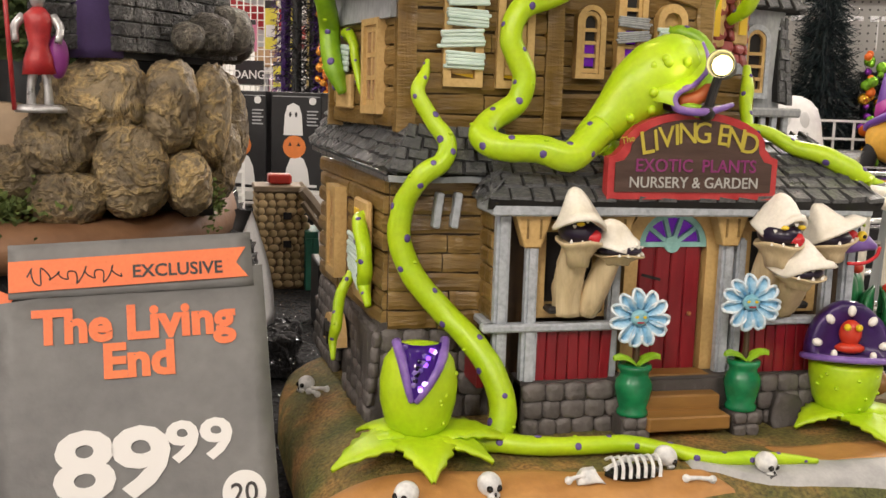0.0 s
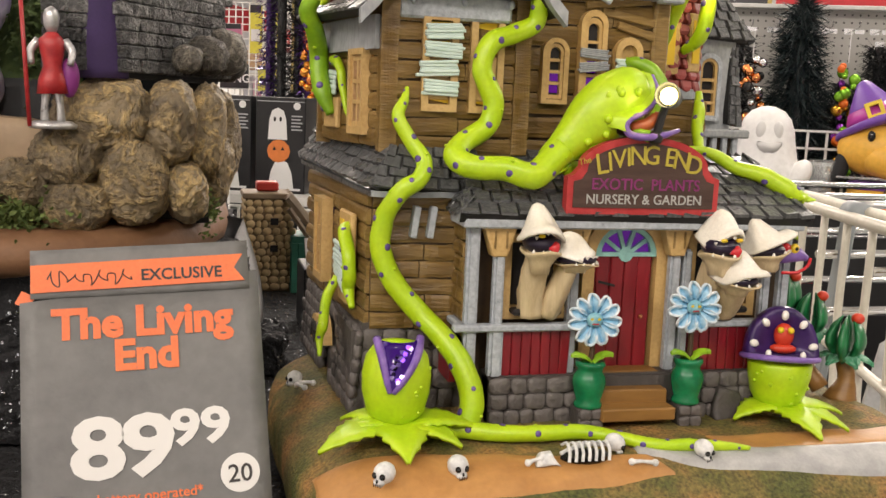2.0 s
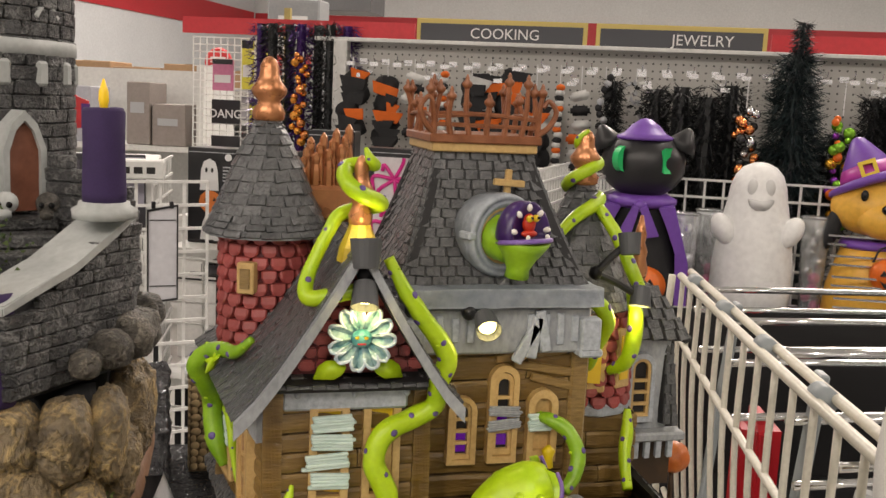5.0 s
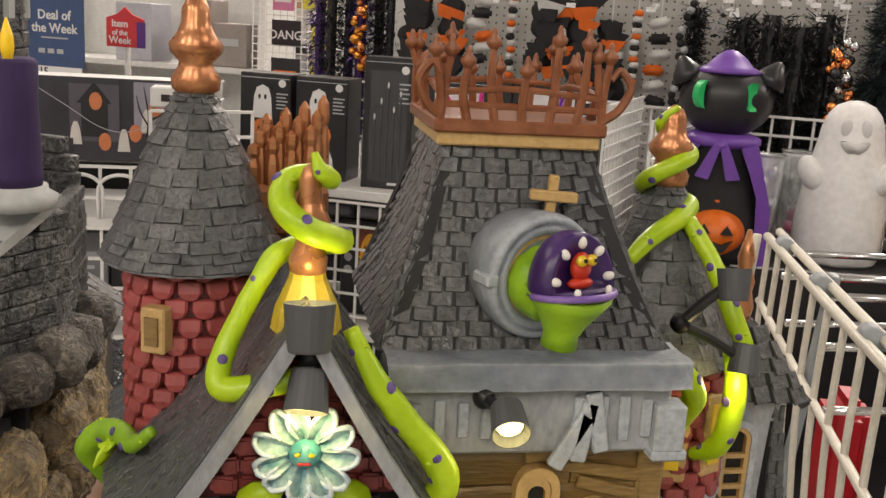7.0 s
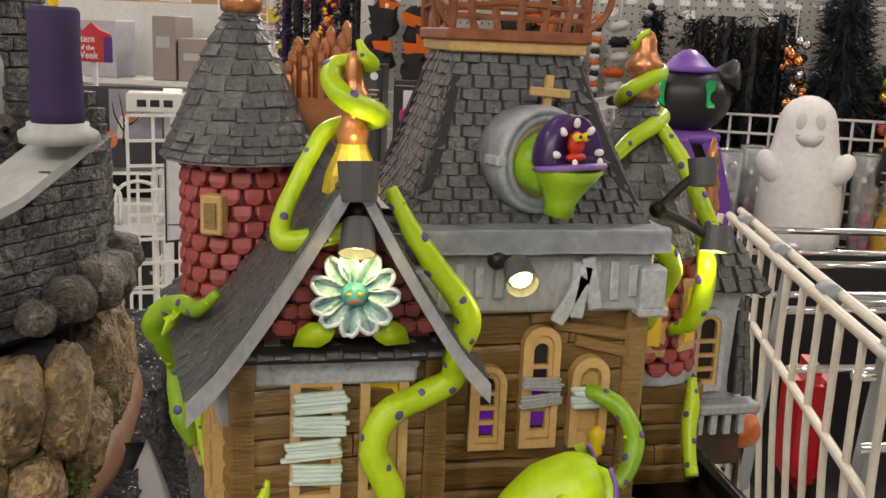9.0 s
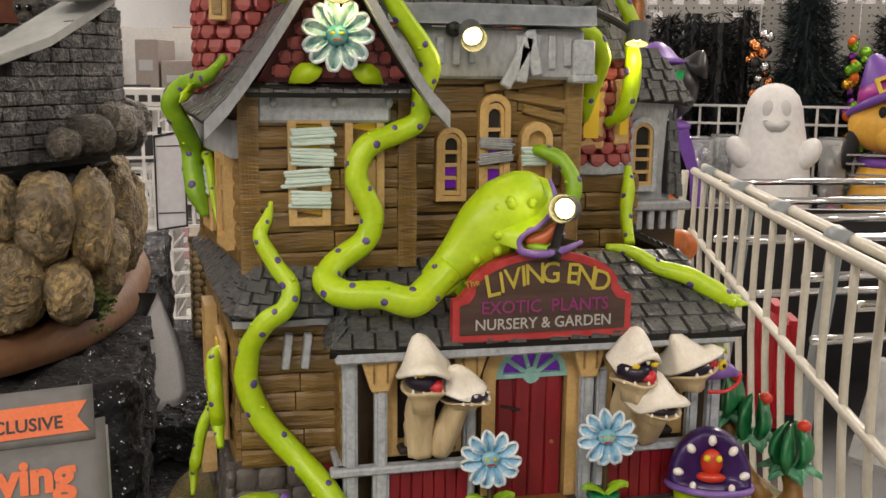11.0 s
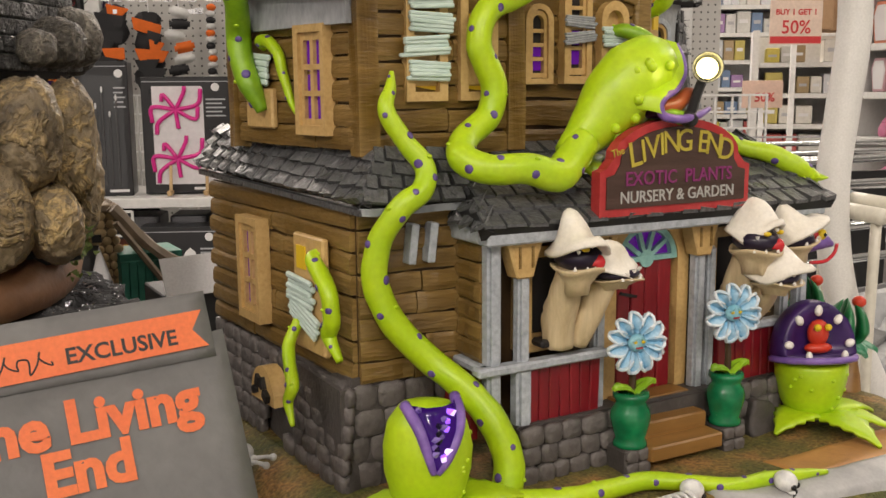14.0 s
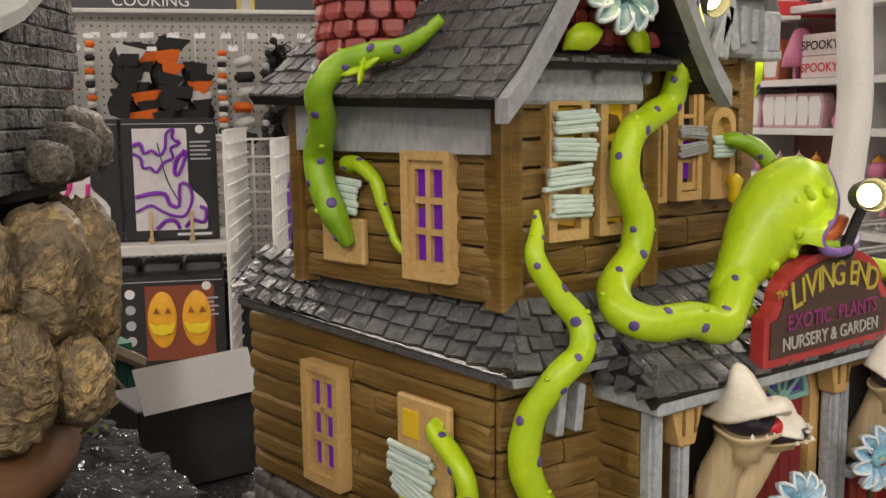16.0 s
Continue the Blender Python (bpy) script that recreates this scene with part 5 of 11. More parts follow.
# pitcher head lying on the porch roof
def pitcher_head():
    pts = [(-0.042, 0.010, 0.9545), (-0.0365, 0.011, 0.9600), (-0.0285, 0.012, 0.9665), (-0.0200, 0.012, 0.9745), (-0.0110, 0.011, 0.9820), (-0.0030, 0.010, 0.9870), (0.0035, 0.009, 0.9890)]
    bm = bmesh.new()
    Q = spline(pts, 6)
    R = [float(k) for k in np.interp(np.linspace(0, 6, len(Q)), range(7), [0.0068, 0.0076, 0.0105, 0.0142, 0.0158, 0.0140, 0.0095])]
    rings = []
    for i, q in enumerate(Q):
        d = (Q[min(i + 1, len(Q) - 1)] - Q[max(i - 1, 0)]).normalized()
        s = Vector((0, 1, 0))
        u = d.cross(s) * -1
        s = u.cross(d)
        rings.append([q + R[i] * (math.cos(2 * math.pi * k / 20) * u + 0.85 * math.sin(2 * math.pi * k / 20) * s) + 0.0003 * noise.noise_vector(q * 100) for k in range(20)])
    add_loft(bm, rings)
    h = part("pitcher_head", bm, LIME, house, "lime pitcher-plant head with lilac lips gaping", True)
    r = random.Random(4)
    for k in range(13):
        i = r.randrange(12, len(Q) - 3)
        a = r.uniform(-1.1, 2.4)
        p = Q[i] + Vector((-0.45 * math.sin(a) * 0.5, -0.80 * math.cos(a * 0.5 - 0.6), math.sin(a * 0.6))).normalized() * R[i] * 0.86
        part_mesh("wart", WART, Matrix.Translation(p) @ Matrix.Diagonal((0.0021, 0.0021, 0.0021, 1)), h)
    # jaws: an upper lip curling from the crown down to the lower one
    lip = [(0.0045, 0.005, 0.9965), (0.0062, 0.003, 0.9905), (0.0042, 0.000, 0.9845), (-0.0025, -0.003, 0.9790), (-0.0085, -0.004, 0.9762), (-0.0108, -0.004, 0.9730), (-0.0095, -0.005, 0.9692), (-0.0020, -0.006, 0.9680), (0.0075, -0.005, 0.9692), (0.0170, -0.001, 0.9715)]
    part("lip", tube(lip, [0.0009, 0.0012, 0.0013, 0.0014, 0.0015, 0.0016, 0.0017, 0.0017, 0.0016, 0.0010], 9, 5), LIP, h, smooth=True)
    lip2 = [(x, y + 0.020, z) for x, y, z in lip]
    part("lip", tube(lip2, [0.0009, 0.0012, 0.0013, 0.0014, 0.0015, 0.0016, 0.0017, 0.0017, 0.0016, 0.0010], 9, 5), LIP, h, smooth=True)
    bm = bmesh.new()
    A, B = spline(lip, 5), spline(lip2, 5)
    rows = []
    for a, b in zip(A, B):
        mid = (a + b) / 2 + Vector((-0.004, 0, 0.0))
        rows.append([bm.verts.new(a), bm.verts.new(a.lerp(mid, 0.6)), bm.verts.new(mid), bm.verts.new(b.lerp(mid, 0.6)), bm.verts.new(b)])
    for a, b in zip(rows, rows[1:]):
        for j in range(4):
            bm.faces.new((a[j], a[j + 1], b[j + 1], b[j]))
    th = bmesh.ops.solidify(bm, geom=bm.faces[:], thickness=0.0008)
    part("gullet", bm, INK, h, smooth=True)
    skin = bmesh.new()
    rows = []
    for a, b in zip(A, B):
        mid = (a + b) / 2 + Vector((-0.0075, 0, 0.0015))
        rows.append([skin.verts.new(a + Vector((-0.0012, -0.0012, 0.0004))), skin.verts.new(a.lerp(mid, 0.35) + Vector((-0.0030, -0.0022, 0.0012))), skin.verts.new(a.lerp(mid, 0.7) + Vector((-0.0036, -0.0010, 0.0014))), skin.verts.new(mid), skin.verts.new(b.lerp(mid, 0.6) + Vector((-0.003, 0.001, 0.001))), skin.verts.new(b + Vector((-0.0012, 0.0012, 0)))])
    for a, b in zip(rows[:30], rows[1:30]):
        for j in range(5):
            skin.faces.new((a[j], a[j + 1], b[j + 1], b[j]))
    part("cheek", skin, LIME, h, smooth=True)
    part("tongue", tube([(-0.006, 0.002, 0.972), (0.001, 0.000, 0.9735), (0.006, -0.001, 0.9775), (0.009, -0.001, 0.977)], [0.0030, 0.0032, 0.0026, 0.0012], 10, 4), plain("orange_tongue", (0.42, 0.10, 0.03), 0.3), h, smooth=True)
    part("jaw", lathe([(0.0002, -0.005), (0.007, -0.004), (0.0105, 0.0), (0.0095, 0.002)], 16, (0.0015, 0.006, 0.9690), Matrix.Rotation(radians(10), 4, "Y")), LIME_DARK, h, smooth=True)
pitcher_head()

# leafy rosettes
def leaf_blade(bm, root, tip, width, arch_h, n=9, jag=0.25, fold=0.25, seed=0):
    root, tip = Vector(root), Vector(tip)
    d = tip - root
    flat = Vector((d.x, d.y, 0))
    s = Vector((-flat.y, flat.x, 0)).normalized()
    r = random.Random(seed)
    up = Vector((0, 0, 1))
    rows = []
    for i in range(n + 1):
        t = i / n
        w = width * math.sin(math.pi * min(1, 0.18 + 0.82 * t) ** 0.9) * (1 + (jag if i % 2 else -jag))
        c = root.lerp(tip, t) + up * arch_h * 4 * t * (1 - t)
        w = max(w, 0.0006)
        rows.append([c - s * w, c - s * w * 0.5 + up * fold * width * 0.5, c + up * 0.0002, c + s * w * 0.5 + up * fold * width * 0.5, c + s * w])
    top = [[bm.verts.new(p) for p in q] for q in rows]
    bot = [[bm.verts.new(p - up * 0.0012) for p in q] for q in rows]
    for g, flip in ((top, 1), (bot, -1)):
        for a, b in zip(g, g[1:]):
            for j in range(4):
                f = (a[j], a[j + 1], b[j + 1], b[j])
                bm.faces.new(f[::flip])
    for i in range(n):
        bm.faces.new((top[i][0], top[i + 1][0], bot[i + 1][0], bot[i][0]))
        bm.faces.new((top[i][4], bot[i][4], bot[i + 1][4], top[i + 1][4]))
    bm.faces.new((top[n][0], top[n][1], top[n][2], top[n][3], top[n][4], bot[n][4], bot[n][3], bot[n][2], bot[n][1], bot[n][0]))

# flytrap with the violet mouth
trap = part("flytrap_bulb", lathe([(0.004, 0.838), (0.0090, 0.840), (0.0128, 0.846), (0.0148, 0.854), (0.0152, 0.862), (0.0136, 0.870), (0.0098, 0.8755), (0.0002, 0.8775)], 24, (-0.1145, -0.010, 0), None, 0.0003), LIME, house, "lime flytrap bulb with violet lit mouth", True)
for k in range(16):
    a, z = rnd.uniform(math.pi * 0.9, math.pi * 2.1), rnd.uniform(0.842, 0.868)
    r0 = float(np.interp(z, [0.838, 0.846, 0.854, 0.862, 0.870], [0.0070, 0.0120, 0.0140, 0.0142, 0.0125]))
    part_mesh("wart", WART, Matrix.Translation((-0.1135 + r0 * math.cos(a), -0.010 + r0 * math.sin(a), z)) @ Matrix.Diagonal((0.0011, 0.0011, 0.0010, 1)), trap)
def bulb_pt(side, t):
    """A point of the wedge-shaped mouth on the bulb's face, t from the top to the tip below."""
    z = 0.8780 - 0.0205 * t
    w = 0.0090 * (1 - t) ** 0.9 + 0.0006
    x = -0.1143 - 0.0050 * t + side * w
    r0 = float(np.interp(z, [0.846, 0.854, 0.862, 0.870, 0.8735, 0.8765, 0.88], [0.0128, 0.0148, 0.0152, 0.0137, 0.0118, 0.0096, 0.0080]))
    return Vector((x, -0.010 - math.sqrt(max(1e-6, r0 * r0 - (x + 0.1145) ** 2)) - 0.0004, z))
for side in (-1, 1):
    part("lip", tube([bulb_pt(side, t / 6) for t in range(7)], [0.0019, 0.0021, 0.0020, 0.0019, 0.0017, 0.0015, 0.0012], 9, 4), LIP, trap, smooth=True)
bm = bmesh.new()
rows = [[bm.verts.new(bulb_pt(k / 2, t / 8) + Vector((0, -0.0007, 0))) for k in (-2, -1, 0, 1, 2)] for t in range(9)]
for a, b in zip(rows, rows[1:]):
    for j in range(4):
        bm.faces.new((a[j], a[j + 1], b[j + 1], b[j]))
bmesh.ops.solidify(bm, geom=bm.faces[:], thickness=-0.0008)
part("lit_mouth", bm, plain("dark_violet_glass", (0.05, 0.012, 0.16), 0.08, glow=0.12, glow_col=(0.14, 0.01, 0.6)), trap, "violet lit crystal mouth", True)
SHARD = plain("violet_glass_shard", (0.34, 0.24, 0.66), 0.05, 0.3)
SHARD_LIT = plain("lit_violet_shard", (0.35, 0.16, 0.85), 0.08, glow=1.6, glow_col=(0.36, 0.10, 1.0))
# pale glowing shards paint in the white sparkles of the glassy mouth
SHARD_GLINT = plain("painted_glint_shard", (0.8, 0.65, 0.95), 0.08, glow=1.4, glow_col=(0.85, 0.62, 1.0))
for k in range(18):
    t = 0.05 + 0.75 * (k * 0.37 % 1.0)
    p = bulb_pt((k * 0.61 % 1.0 * 1.5 - 0.75) * (1 - 0.4 * t), t)
    part("crystal", lathe([(0.0013, -0.002), (0.0012, 0.0006), (0.0002, 0.0030)], 5, p, Matrix.Rotation(radians(-40 + 83 * (k * 0.53 % 1.0)), 4, "Y") @ Matrix.Rotation(radians(58), 4, "X")), (SHARD, SHARD_LIT, BLACK_EYE, SHARD_GLINT, SHARD)[k % 5], trap)
for i, (tip, w) in enumerate((((-0.1500, -0.026, 0.8335), 0.0110), ((-0.1160, -0.047, 0.8350), 0.0115), ((-0.0900, -0.034, 0.8360), 0.0095), ((-0.0790, -0.018, 0.8385), 0.0115), ((-0.1360, 0.006, 0.837), 0.0095), ((-0.1400, -0.012, 0.8365), 0.0090))):
    bm = bmesh.new()
    leaf_blade(bm, (-0.1135, -0.011, 0.8395), tip, w, 0.0045, 14, 0.10, 0.16, seed=i)
    part("leaf", bm, LIME, trap, smooth=True)

# spotted fungus plant
fung = part("spotted_plant", lathe([(0.005, 0.836), (0.0090, 0.838), (0.0128, 0.845), (0.0150, 0.854), (0.0154, 0.8605), (0.0146, 0.8625), (0.0002, 0.8625)], 22, (0.0845, -0.001, 0), None, 0.0003), LIME, house, "lime pitcher plant under a plum spotted cap", True)
capf, mf = spotted_cap((0.0840, -0.001, 0.8650), 0.0178, fung, radians(-22), True, -10)
for v in (-1, 1):
    part("eye", ball(mf @ Vector((v * 0.0024, -0.0112, 0.0118)), 0.0016, None, 8, 6), YELLOW_EYE, capf)
for k in range(10):
    a, z = rnd.uniform(math.pi * 0.95, math.pi * 2.05), rnd.uniform(0.842, 0.858)
    r0 = float(np.interp(z, [0.838, 0.845, 0.854], [0.0090, 0.0128, 0.0150]))
    part_mesh("wart", WART, Matrix.Translation((0.0845 + r0 * math.cos(a), -0.001 + r0 * math.sin(a), z)) @ Matrix.Diagonal((0.0010, 0.0010, 0.0009, 1)), fung)
for i, (tip, w) in enumerate((((0.0585, -0.006, 0.8345), 0.0095), ((0.0860, -0.037, 0.8335), 0.0098), ((0.1070, -0.028, 0.834), 0.0085), ((0.1160, -0.010, 0.836), 0.0090))):
    bm = bmesh.new()
    leaf_blade(bm, (0.0845, -0.003, 0.8385), tip, w, 0.0045, 14, 0.12, 0.16, seed=20 + i)
    part("leaf", bm, LIME, fung, smooth=True)

fung.matrix_basis = Matrix.Translation((-0.0055, -0.004, 0.0))

# potted blue flowers
PETAL_WHITE = paint("white_brushed_petal_edge", (0.50, 0.64, 0.74), (0.80, 0.84, 0.86), 420, 0.45, 0.2)
def petal_ring(bm, c, r, n, w, m, droop=0.0, seed=0, rims=None):
    rr = random.Random(seed)
    for k in range(n):
        a = 2 * math.pi * k / n + rr.uniform(-0.08, 0.08)
        d = Vector((math.cos(a), 0, math.sin(a)))
        s = Vector((-math.sin(a), 0, math.cos(a)))
        rings = []
        for i in range(6):
            t = i / 5
            ww = w * math.sin(math.pi * (0.10 + 0.70 * t)) * (1.0 if t < 0.95 else 0.85)
            q = d * (r * (0.25 + 0.75 * t)) + Vector((0, -0.0022 * math.sin(math.pi * t) - droop * t * t, 0))
            rings.append([m @ (q - s * ww + Vector((0, -0.0017, 0))), m @ (q + Vector((0, 0.0006, 0))), m @ (q + s * ww + Vector((0, -0.0017, 0))), m @ (q + s * ww * 0.9 + Vector((0, 0.0007, 0))), m @ (q + Vector((0, 0.0016, 0))), m @ (q - s * ww * 0.9 + Vector((0, 0.0007, 0)))])
        add_loft(bm, rings)
        if rims is not None:
            path = [r6[0] for r6 in rings[2:]] + [m @ (d * (r * 1.03) + Vector((0, -droop - 0.0004, 0)))] + [r6[2] for r6 in rings[:1:-1]]
            add_tube(rims, [p + 0.00025 * noise.noise_vector(p * 900) for p in path], [0.0003, r * 0.042, r * 0.055, r * 0.062, r * 0.055, r * 0.062, r * 0.055, r * 0.042, 0.0003], 6, 2)

def flower(c, r, parent, petal, face, yaw, seed=0):
    m = Matrix.Translation(c) @ Matrix.Rotation(yaw, 4, "Z")
    bm = bmesh.new()
    rims = bmesh.new()
    petal_ring(bm, c, r, 11, r * 0.215, m, 0.001, seed, rims)
    part("petal_edges", rims, PETAL_WHITE, parent, "white ruffled petal edges", True)
    f = part("bloom", bm, petal, parent, smooth=False)
    part("face", ball(m @ Vector((0, -0.0018, 0)), (r * 0.34, r * 0.22, r * 0.30), None, 12, 8), face, parent, smooth=True)
    for s in (-1, 1):
        part("eye", ball(m @ Vector((s * r * 0.14, -0.0018 - r * 0.20, r * 0.06)), (r * 0.075, r * 0.05, r * 0.055), None, 8, 6), YELLOW_EYE, parent)
        part("brow", box(m @ Vector((s * r * 0.15, -0.0020 - r * 0.21, r * 0.14)), (r * 0.2, r * 0.05, r * 0.04), Matrix.Rotation(yaw, 4, "Z") @ Matrix.Rotation(s * 0.4, 4, "Y")), face, parent)
    part("mouth", box(m @ Vector((0, -0.0020 - r * 0.20, -r * 0.13)), (r * 0.26, r * 0.04, r * 0.05)), SIGN_RED, parent)
FACE_BLUE = paint("blue_flower_face", (0.16, 0.40, 0.50), (0.30, 0.55, 0.60), 300, 0.4, 0.2)
for px, py, fz, yaw, pz in ((-0.0205, -0.003, 0.8835, radians(-12), 0.8410), (0.0302, -0.003, 0.8890, radians(-14), 0.8412)):
    pot = part("flower_pot", lathe([(0.0055, pz), (0.0068, pz + 0.0008), (0.0066, pz + 0.0022), (0.0058, pz + 0.0036), (0.0072, pz + 0.0080), (0.0080, pz + 0.0125), (0.0074, pz + 0.0155), (0.0060, pz + 0.0175), (0.0061, pz + 0.0190), (0.0072, pz + 0.0205), (0.0070, pz + 0.0222), (0.0052, pz + 0.0222)], 24, (px, py, 0)), POT, house, "emerald pot with a blue scowling flower", True)
    part("stem", tube([(px, py, pz + 0.020), (px + 0.0006, py, pz + 0.030), (px, py + 0.0015, fz)], [0.0016, 0.0013, 0.0012], 8, 4), WOOD_DARK, pot)
    for s in (-1, 1):
        bm = bmesh.new()
        leaf_blade(bm, (px, py, pz + 0.0215), (px + s * 0.0105, py - 0.002, pz + 0.0255), 0.0036, 0.0022, 7, 0.05, 0.5)
        part("leaf", bm, LIME_DARK, pot)
    flower((px, py - 0.0012, fz), 0.0118, pot, BLUE_PETAL, FACE_BLUE, yaw, 3)
gf = part("gable_flower", ball((-0.0785, 0.0275, 1.0520), 0.003), TEAL_PETAL, house, "teal and white scowling flower")
flower((-0.0785, 0.0235, 1.0525), 0.0134, gf, TEAL_PETAL, paint("teal_flower_face", (0.05, 0.25, 0.25), (0.12, 0.38, 0.36), 300, 0.4, 0.2), radians(-8), 9)
for s in (-1, 1):
    pts = [(0, 0), (0.0035, 0.0032), (0.0080, 0.0040), (0.0120, 0.0022), (0.0150, -0.0030), (0.0105, -0.0036), (0.0065, -0.0046), (0.0025, -0.0030)]
    leaf = prism([(s * x, z) for x, z in (pts if s > 0 else pts[::-1])], -0.0012, 0.0012, pose(-0.0785 + s * 0.0055, 0.0255, 1.0395, 0, s * 12, s * 14), 0.0004)
    part("leaf", leaf, LIME, gf, smooth=True)

# mushroom creatures in the windows
def stalk(pts, radii, parent):
    bm = bmesh.new()
    Q, R = add_tube(bm, pts, radii, 20, 6)
    for v in bm.verts:
        a = math.atan2(v.co.y - pts[0][1], v.co.x - pts[0][0])
        v.co += Vector((math.cos(a), math.sin(a), 0)) * 0.0006 * math.sin(a * 9)
    return part("stalk", bm, STALK, parent, smooth=True)

def hood(c, r, h, parent, yaw, tip=(0, 0, 0), tilt=0, tongue=True, gape=1.0, eyes=True, seed=0):
    """A peaked cap with a gaping mouth that looks towards minus y before yaw."""
    m = Matrix.Translation(c) @ Matrix.Rotation(yaw, 4, "Z") @ Matrix.Rotation(radians(tilt), 4, "X")
    bm = bmesh.new()
    n, rings = 22, []
    for k, z in ((0.98, -0.02), (1.12, -0.06), (1.16, 0.02), (0.98, 0.17), (0.80, 0.38), (0.63, 0.60), (0.48, 0.78), (0.30, 0.93), (0.08, 1.0)):
        ring = []
        for i in range(n):
            a = 2 * math.pi * i / n
            fr = max(0.0, -math.sin(a))
            lift = 0.30 * gape * fr * fr * h if z < 0.3 else 0.0
            lift += (0.11 * h * math.sin(2 * a + seed) + 0.06 * h * math.sin(3 * a + 2 * seed)) * max(0.0, 1 - z * 1.6)
            k = k * (1 + 0.10 * math.sin(2 * a + 1.3 * seed + z * 2) + 0.05 * math.sin(5 * a + seed))
            ring.append(m @ (Vector((r * k * math.cos(a), r * k * (1 + 0.18 * fr) * math.sin(a), h * z + lift)) + Vector(tip) * z * z))
        rings.append(ring)
    add_loft(bm, rings)
    cap = part("cap", bm, CREAM, parent, "cream pointed mushroom cap", True)
    jb = bmesh.new()
    jr = []
    for k, z in ((0.46, -0.95), (0.52, -0.70), (0.78, -0.46), (0.99, -0.36), (0.98, -0.29), (0.84, -0.33)):
        jr.append([m @ Vector((r * k * math.cos(2 * math.pi * i / n), r * k * (1 + 0.30 * max(0.0, -math.sin(2 * math.pi * i / n))) * math.sin(2 * math.pi * i / n), h * (z * gape + 0.05 * math.sin(3 * 2 * math.pi * i / n + seed)))) for i in range(n)])
    add_loft(jb, jr)
    part("jaw", jb, STALK, cap, "tan lower lip", True)
    part("mouth", ball(m @ Vector((0, -r * 0.10, -h * 0.08 * gape)), (r * 0.93, r * 0.98, h * (0.12 + 0.22 * gape)), Matrix.Rotation(yaw, 4, "Z"), 18, 10), INK, cap, smooth=True)
    if tongue:
        part("tongue", tube([m @ Vector((0, -r * 0.2, -h * 0.20)), m @ Vector((0.1 * r, -r * 0.95, -h * 0.12)), m @ Vector((0.12 * r, -r * 1.10, -h * 0.20)), m @ Vector((0.12 * r, -r * 1.14, -h * 0.32))], [r * 0.30, r * 0.30, r * 0.26, r * 0.10], 10, 4, 0, 0.55), TONGUE, cap, smooth=True)
    for i in range(5):
        a = radians(-148 + 27 * i + 5 * math.sin(seed + 2 * i))
        part("tooth", lathe([(r * 0.085, 0), (r * 0.06, h * 0.05), (r * 0.01, h * 0.10)], 6, m @ Vector((r * 0.93 * math.cos(a), r * 1.14 * math.sin(a), -h * 0.33 * gape))), TOOTH, cap)
    for i in range(4):
        a = radians(-140 + 27 * i + 8 * math.sin(seed + i))
        fr = max(0.0, -math.sin(a))
        part("tooth", lathe([(r * 0.09, 0), (r * 0.07, -h * 0.05), (r * 0.01, -h * 0.09)], 6, m @ Vector((r * 0.98 * math.cos(a), r * 1.08 * math.sin(a), h * (0.30 * gape * fr * fr - 0.02)))), TOOTH, cap)
    if eyes:
        for s in (-0.55, 0.35):
            part("eye", ball(m @ Vector((s * r, -r * 0.98, h * 0.16)), (r * 0.19, r * 0.12, r * 0.10), None, 8, 6), YELLOW_EYE, cap)
    return cap
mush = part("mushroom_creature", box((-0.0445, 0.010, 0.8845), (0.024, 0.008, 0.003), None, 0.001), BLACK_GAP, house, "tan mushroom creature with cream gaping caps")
stalk([(-0.0470, 0.009, 0.883), (-0.0480, 0.007, 0.895), (-0.0488, 0.001, 0.908), (-0.0487, -0.003, 0.916)], [0.0062, 0.0064, 0.0056, 0.0058], mush)
stalk([(-0.0400, 0.008, 0.884), (-0.0370, 0.003, 0.895), (-0.0335, -0.002, 0.908)], [0.0054, 0.0054, 0.0050], mush)
hood((-0.0487, -0.0035, 0.9208), 0.0094, 0.0162, mush, radians(12), (-0.0015, 0.002, 0), 0, True, seed=0.6)
hood((-0.0325, -0.0040, 0.9125), 0.0100, 0.0122, mush, radians(34), (-0.0045, 0, 0), 0, False, 0.55, False, 2.1)
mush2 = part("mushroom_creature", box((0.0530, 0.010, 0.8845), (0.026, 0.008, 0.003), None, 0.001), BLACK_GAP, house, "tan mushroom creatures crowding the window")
stalk([(0.0440, 0.010, 0.884), (0.0420, 0.004, 0.897), (0.0410, -0.003, 0.914)], [0.0064, 0.0066, 0.0058], mush2)
stalk([(0.0530, 0.009, 0.884), (0.0520, 0.001, 0.893), (0.0500, -0.006, 0.903)], [0.0065, 0.0066, 0.0060], mush2)
hood((0.0405, -0.0050, 0.9195), 0.0099, 0.0158, mush2, radians(10), (0.002, 0.002, 0), 0, True, seed=3.4)
hood((0.0490, -0.0085, 0.9035), 0.0098, 0.0138, mush2, radians(28), (0.0005, 0, 0), 0, False, 0.6, False, 4.4)
hood((0.0680, 0.0020, 0.9165), 0.0104, 0.0155, mush2, radians(52), (-0.006, 0.001, 0), -14, True, 0.8, False, 5.5)

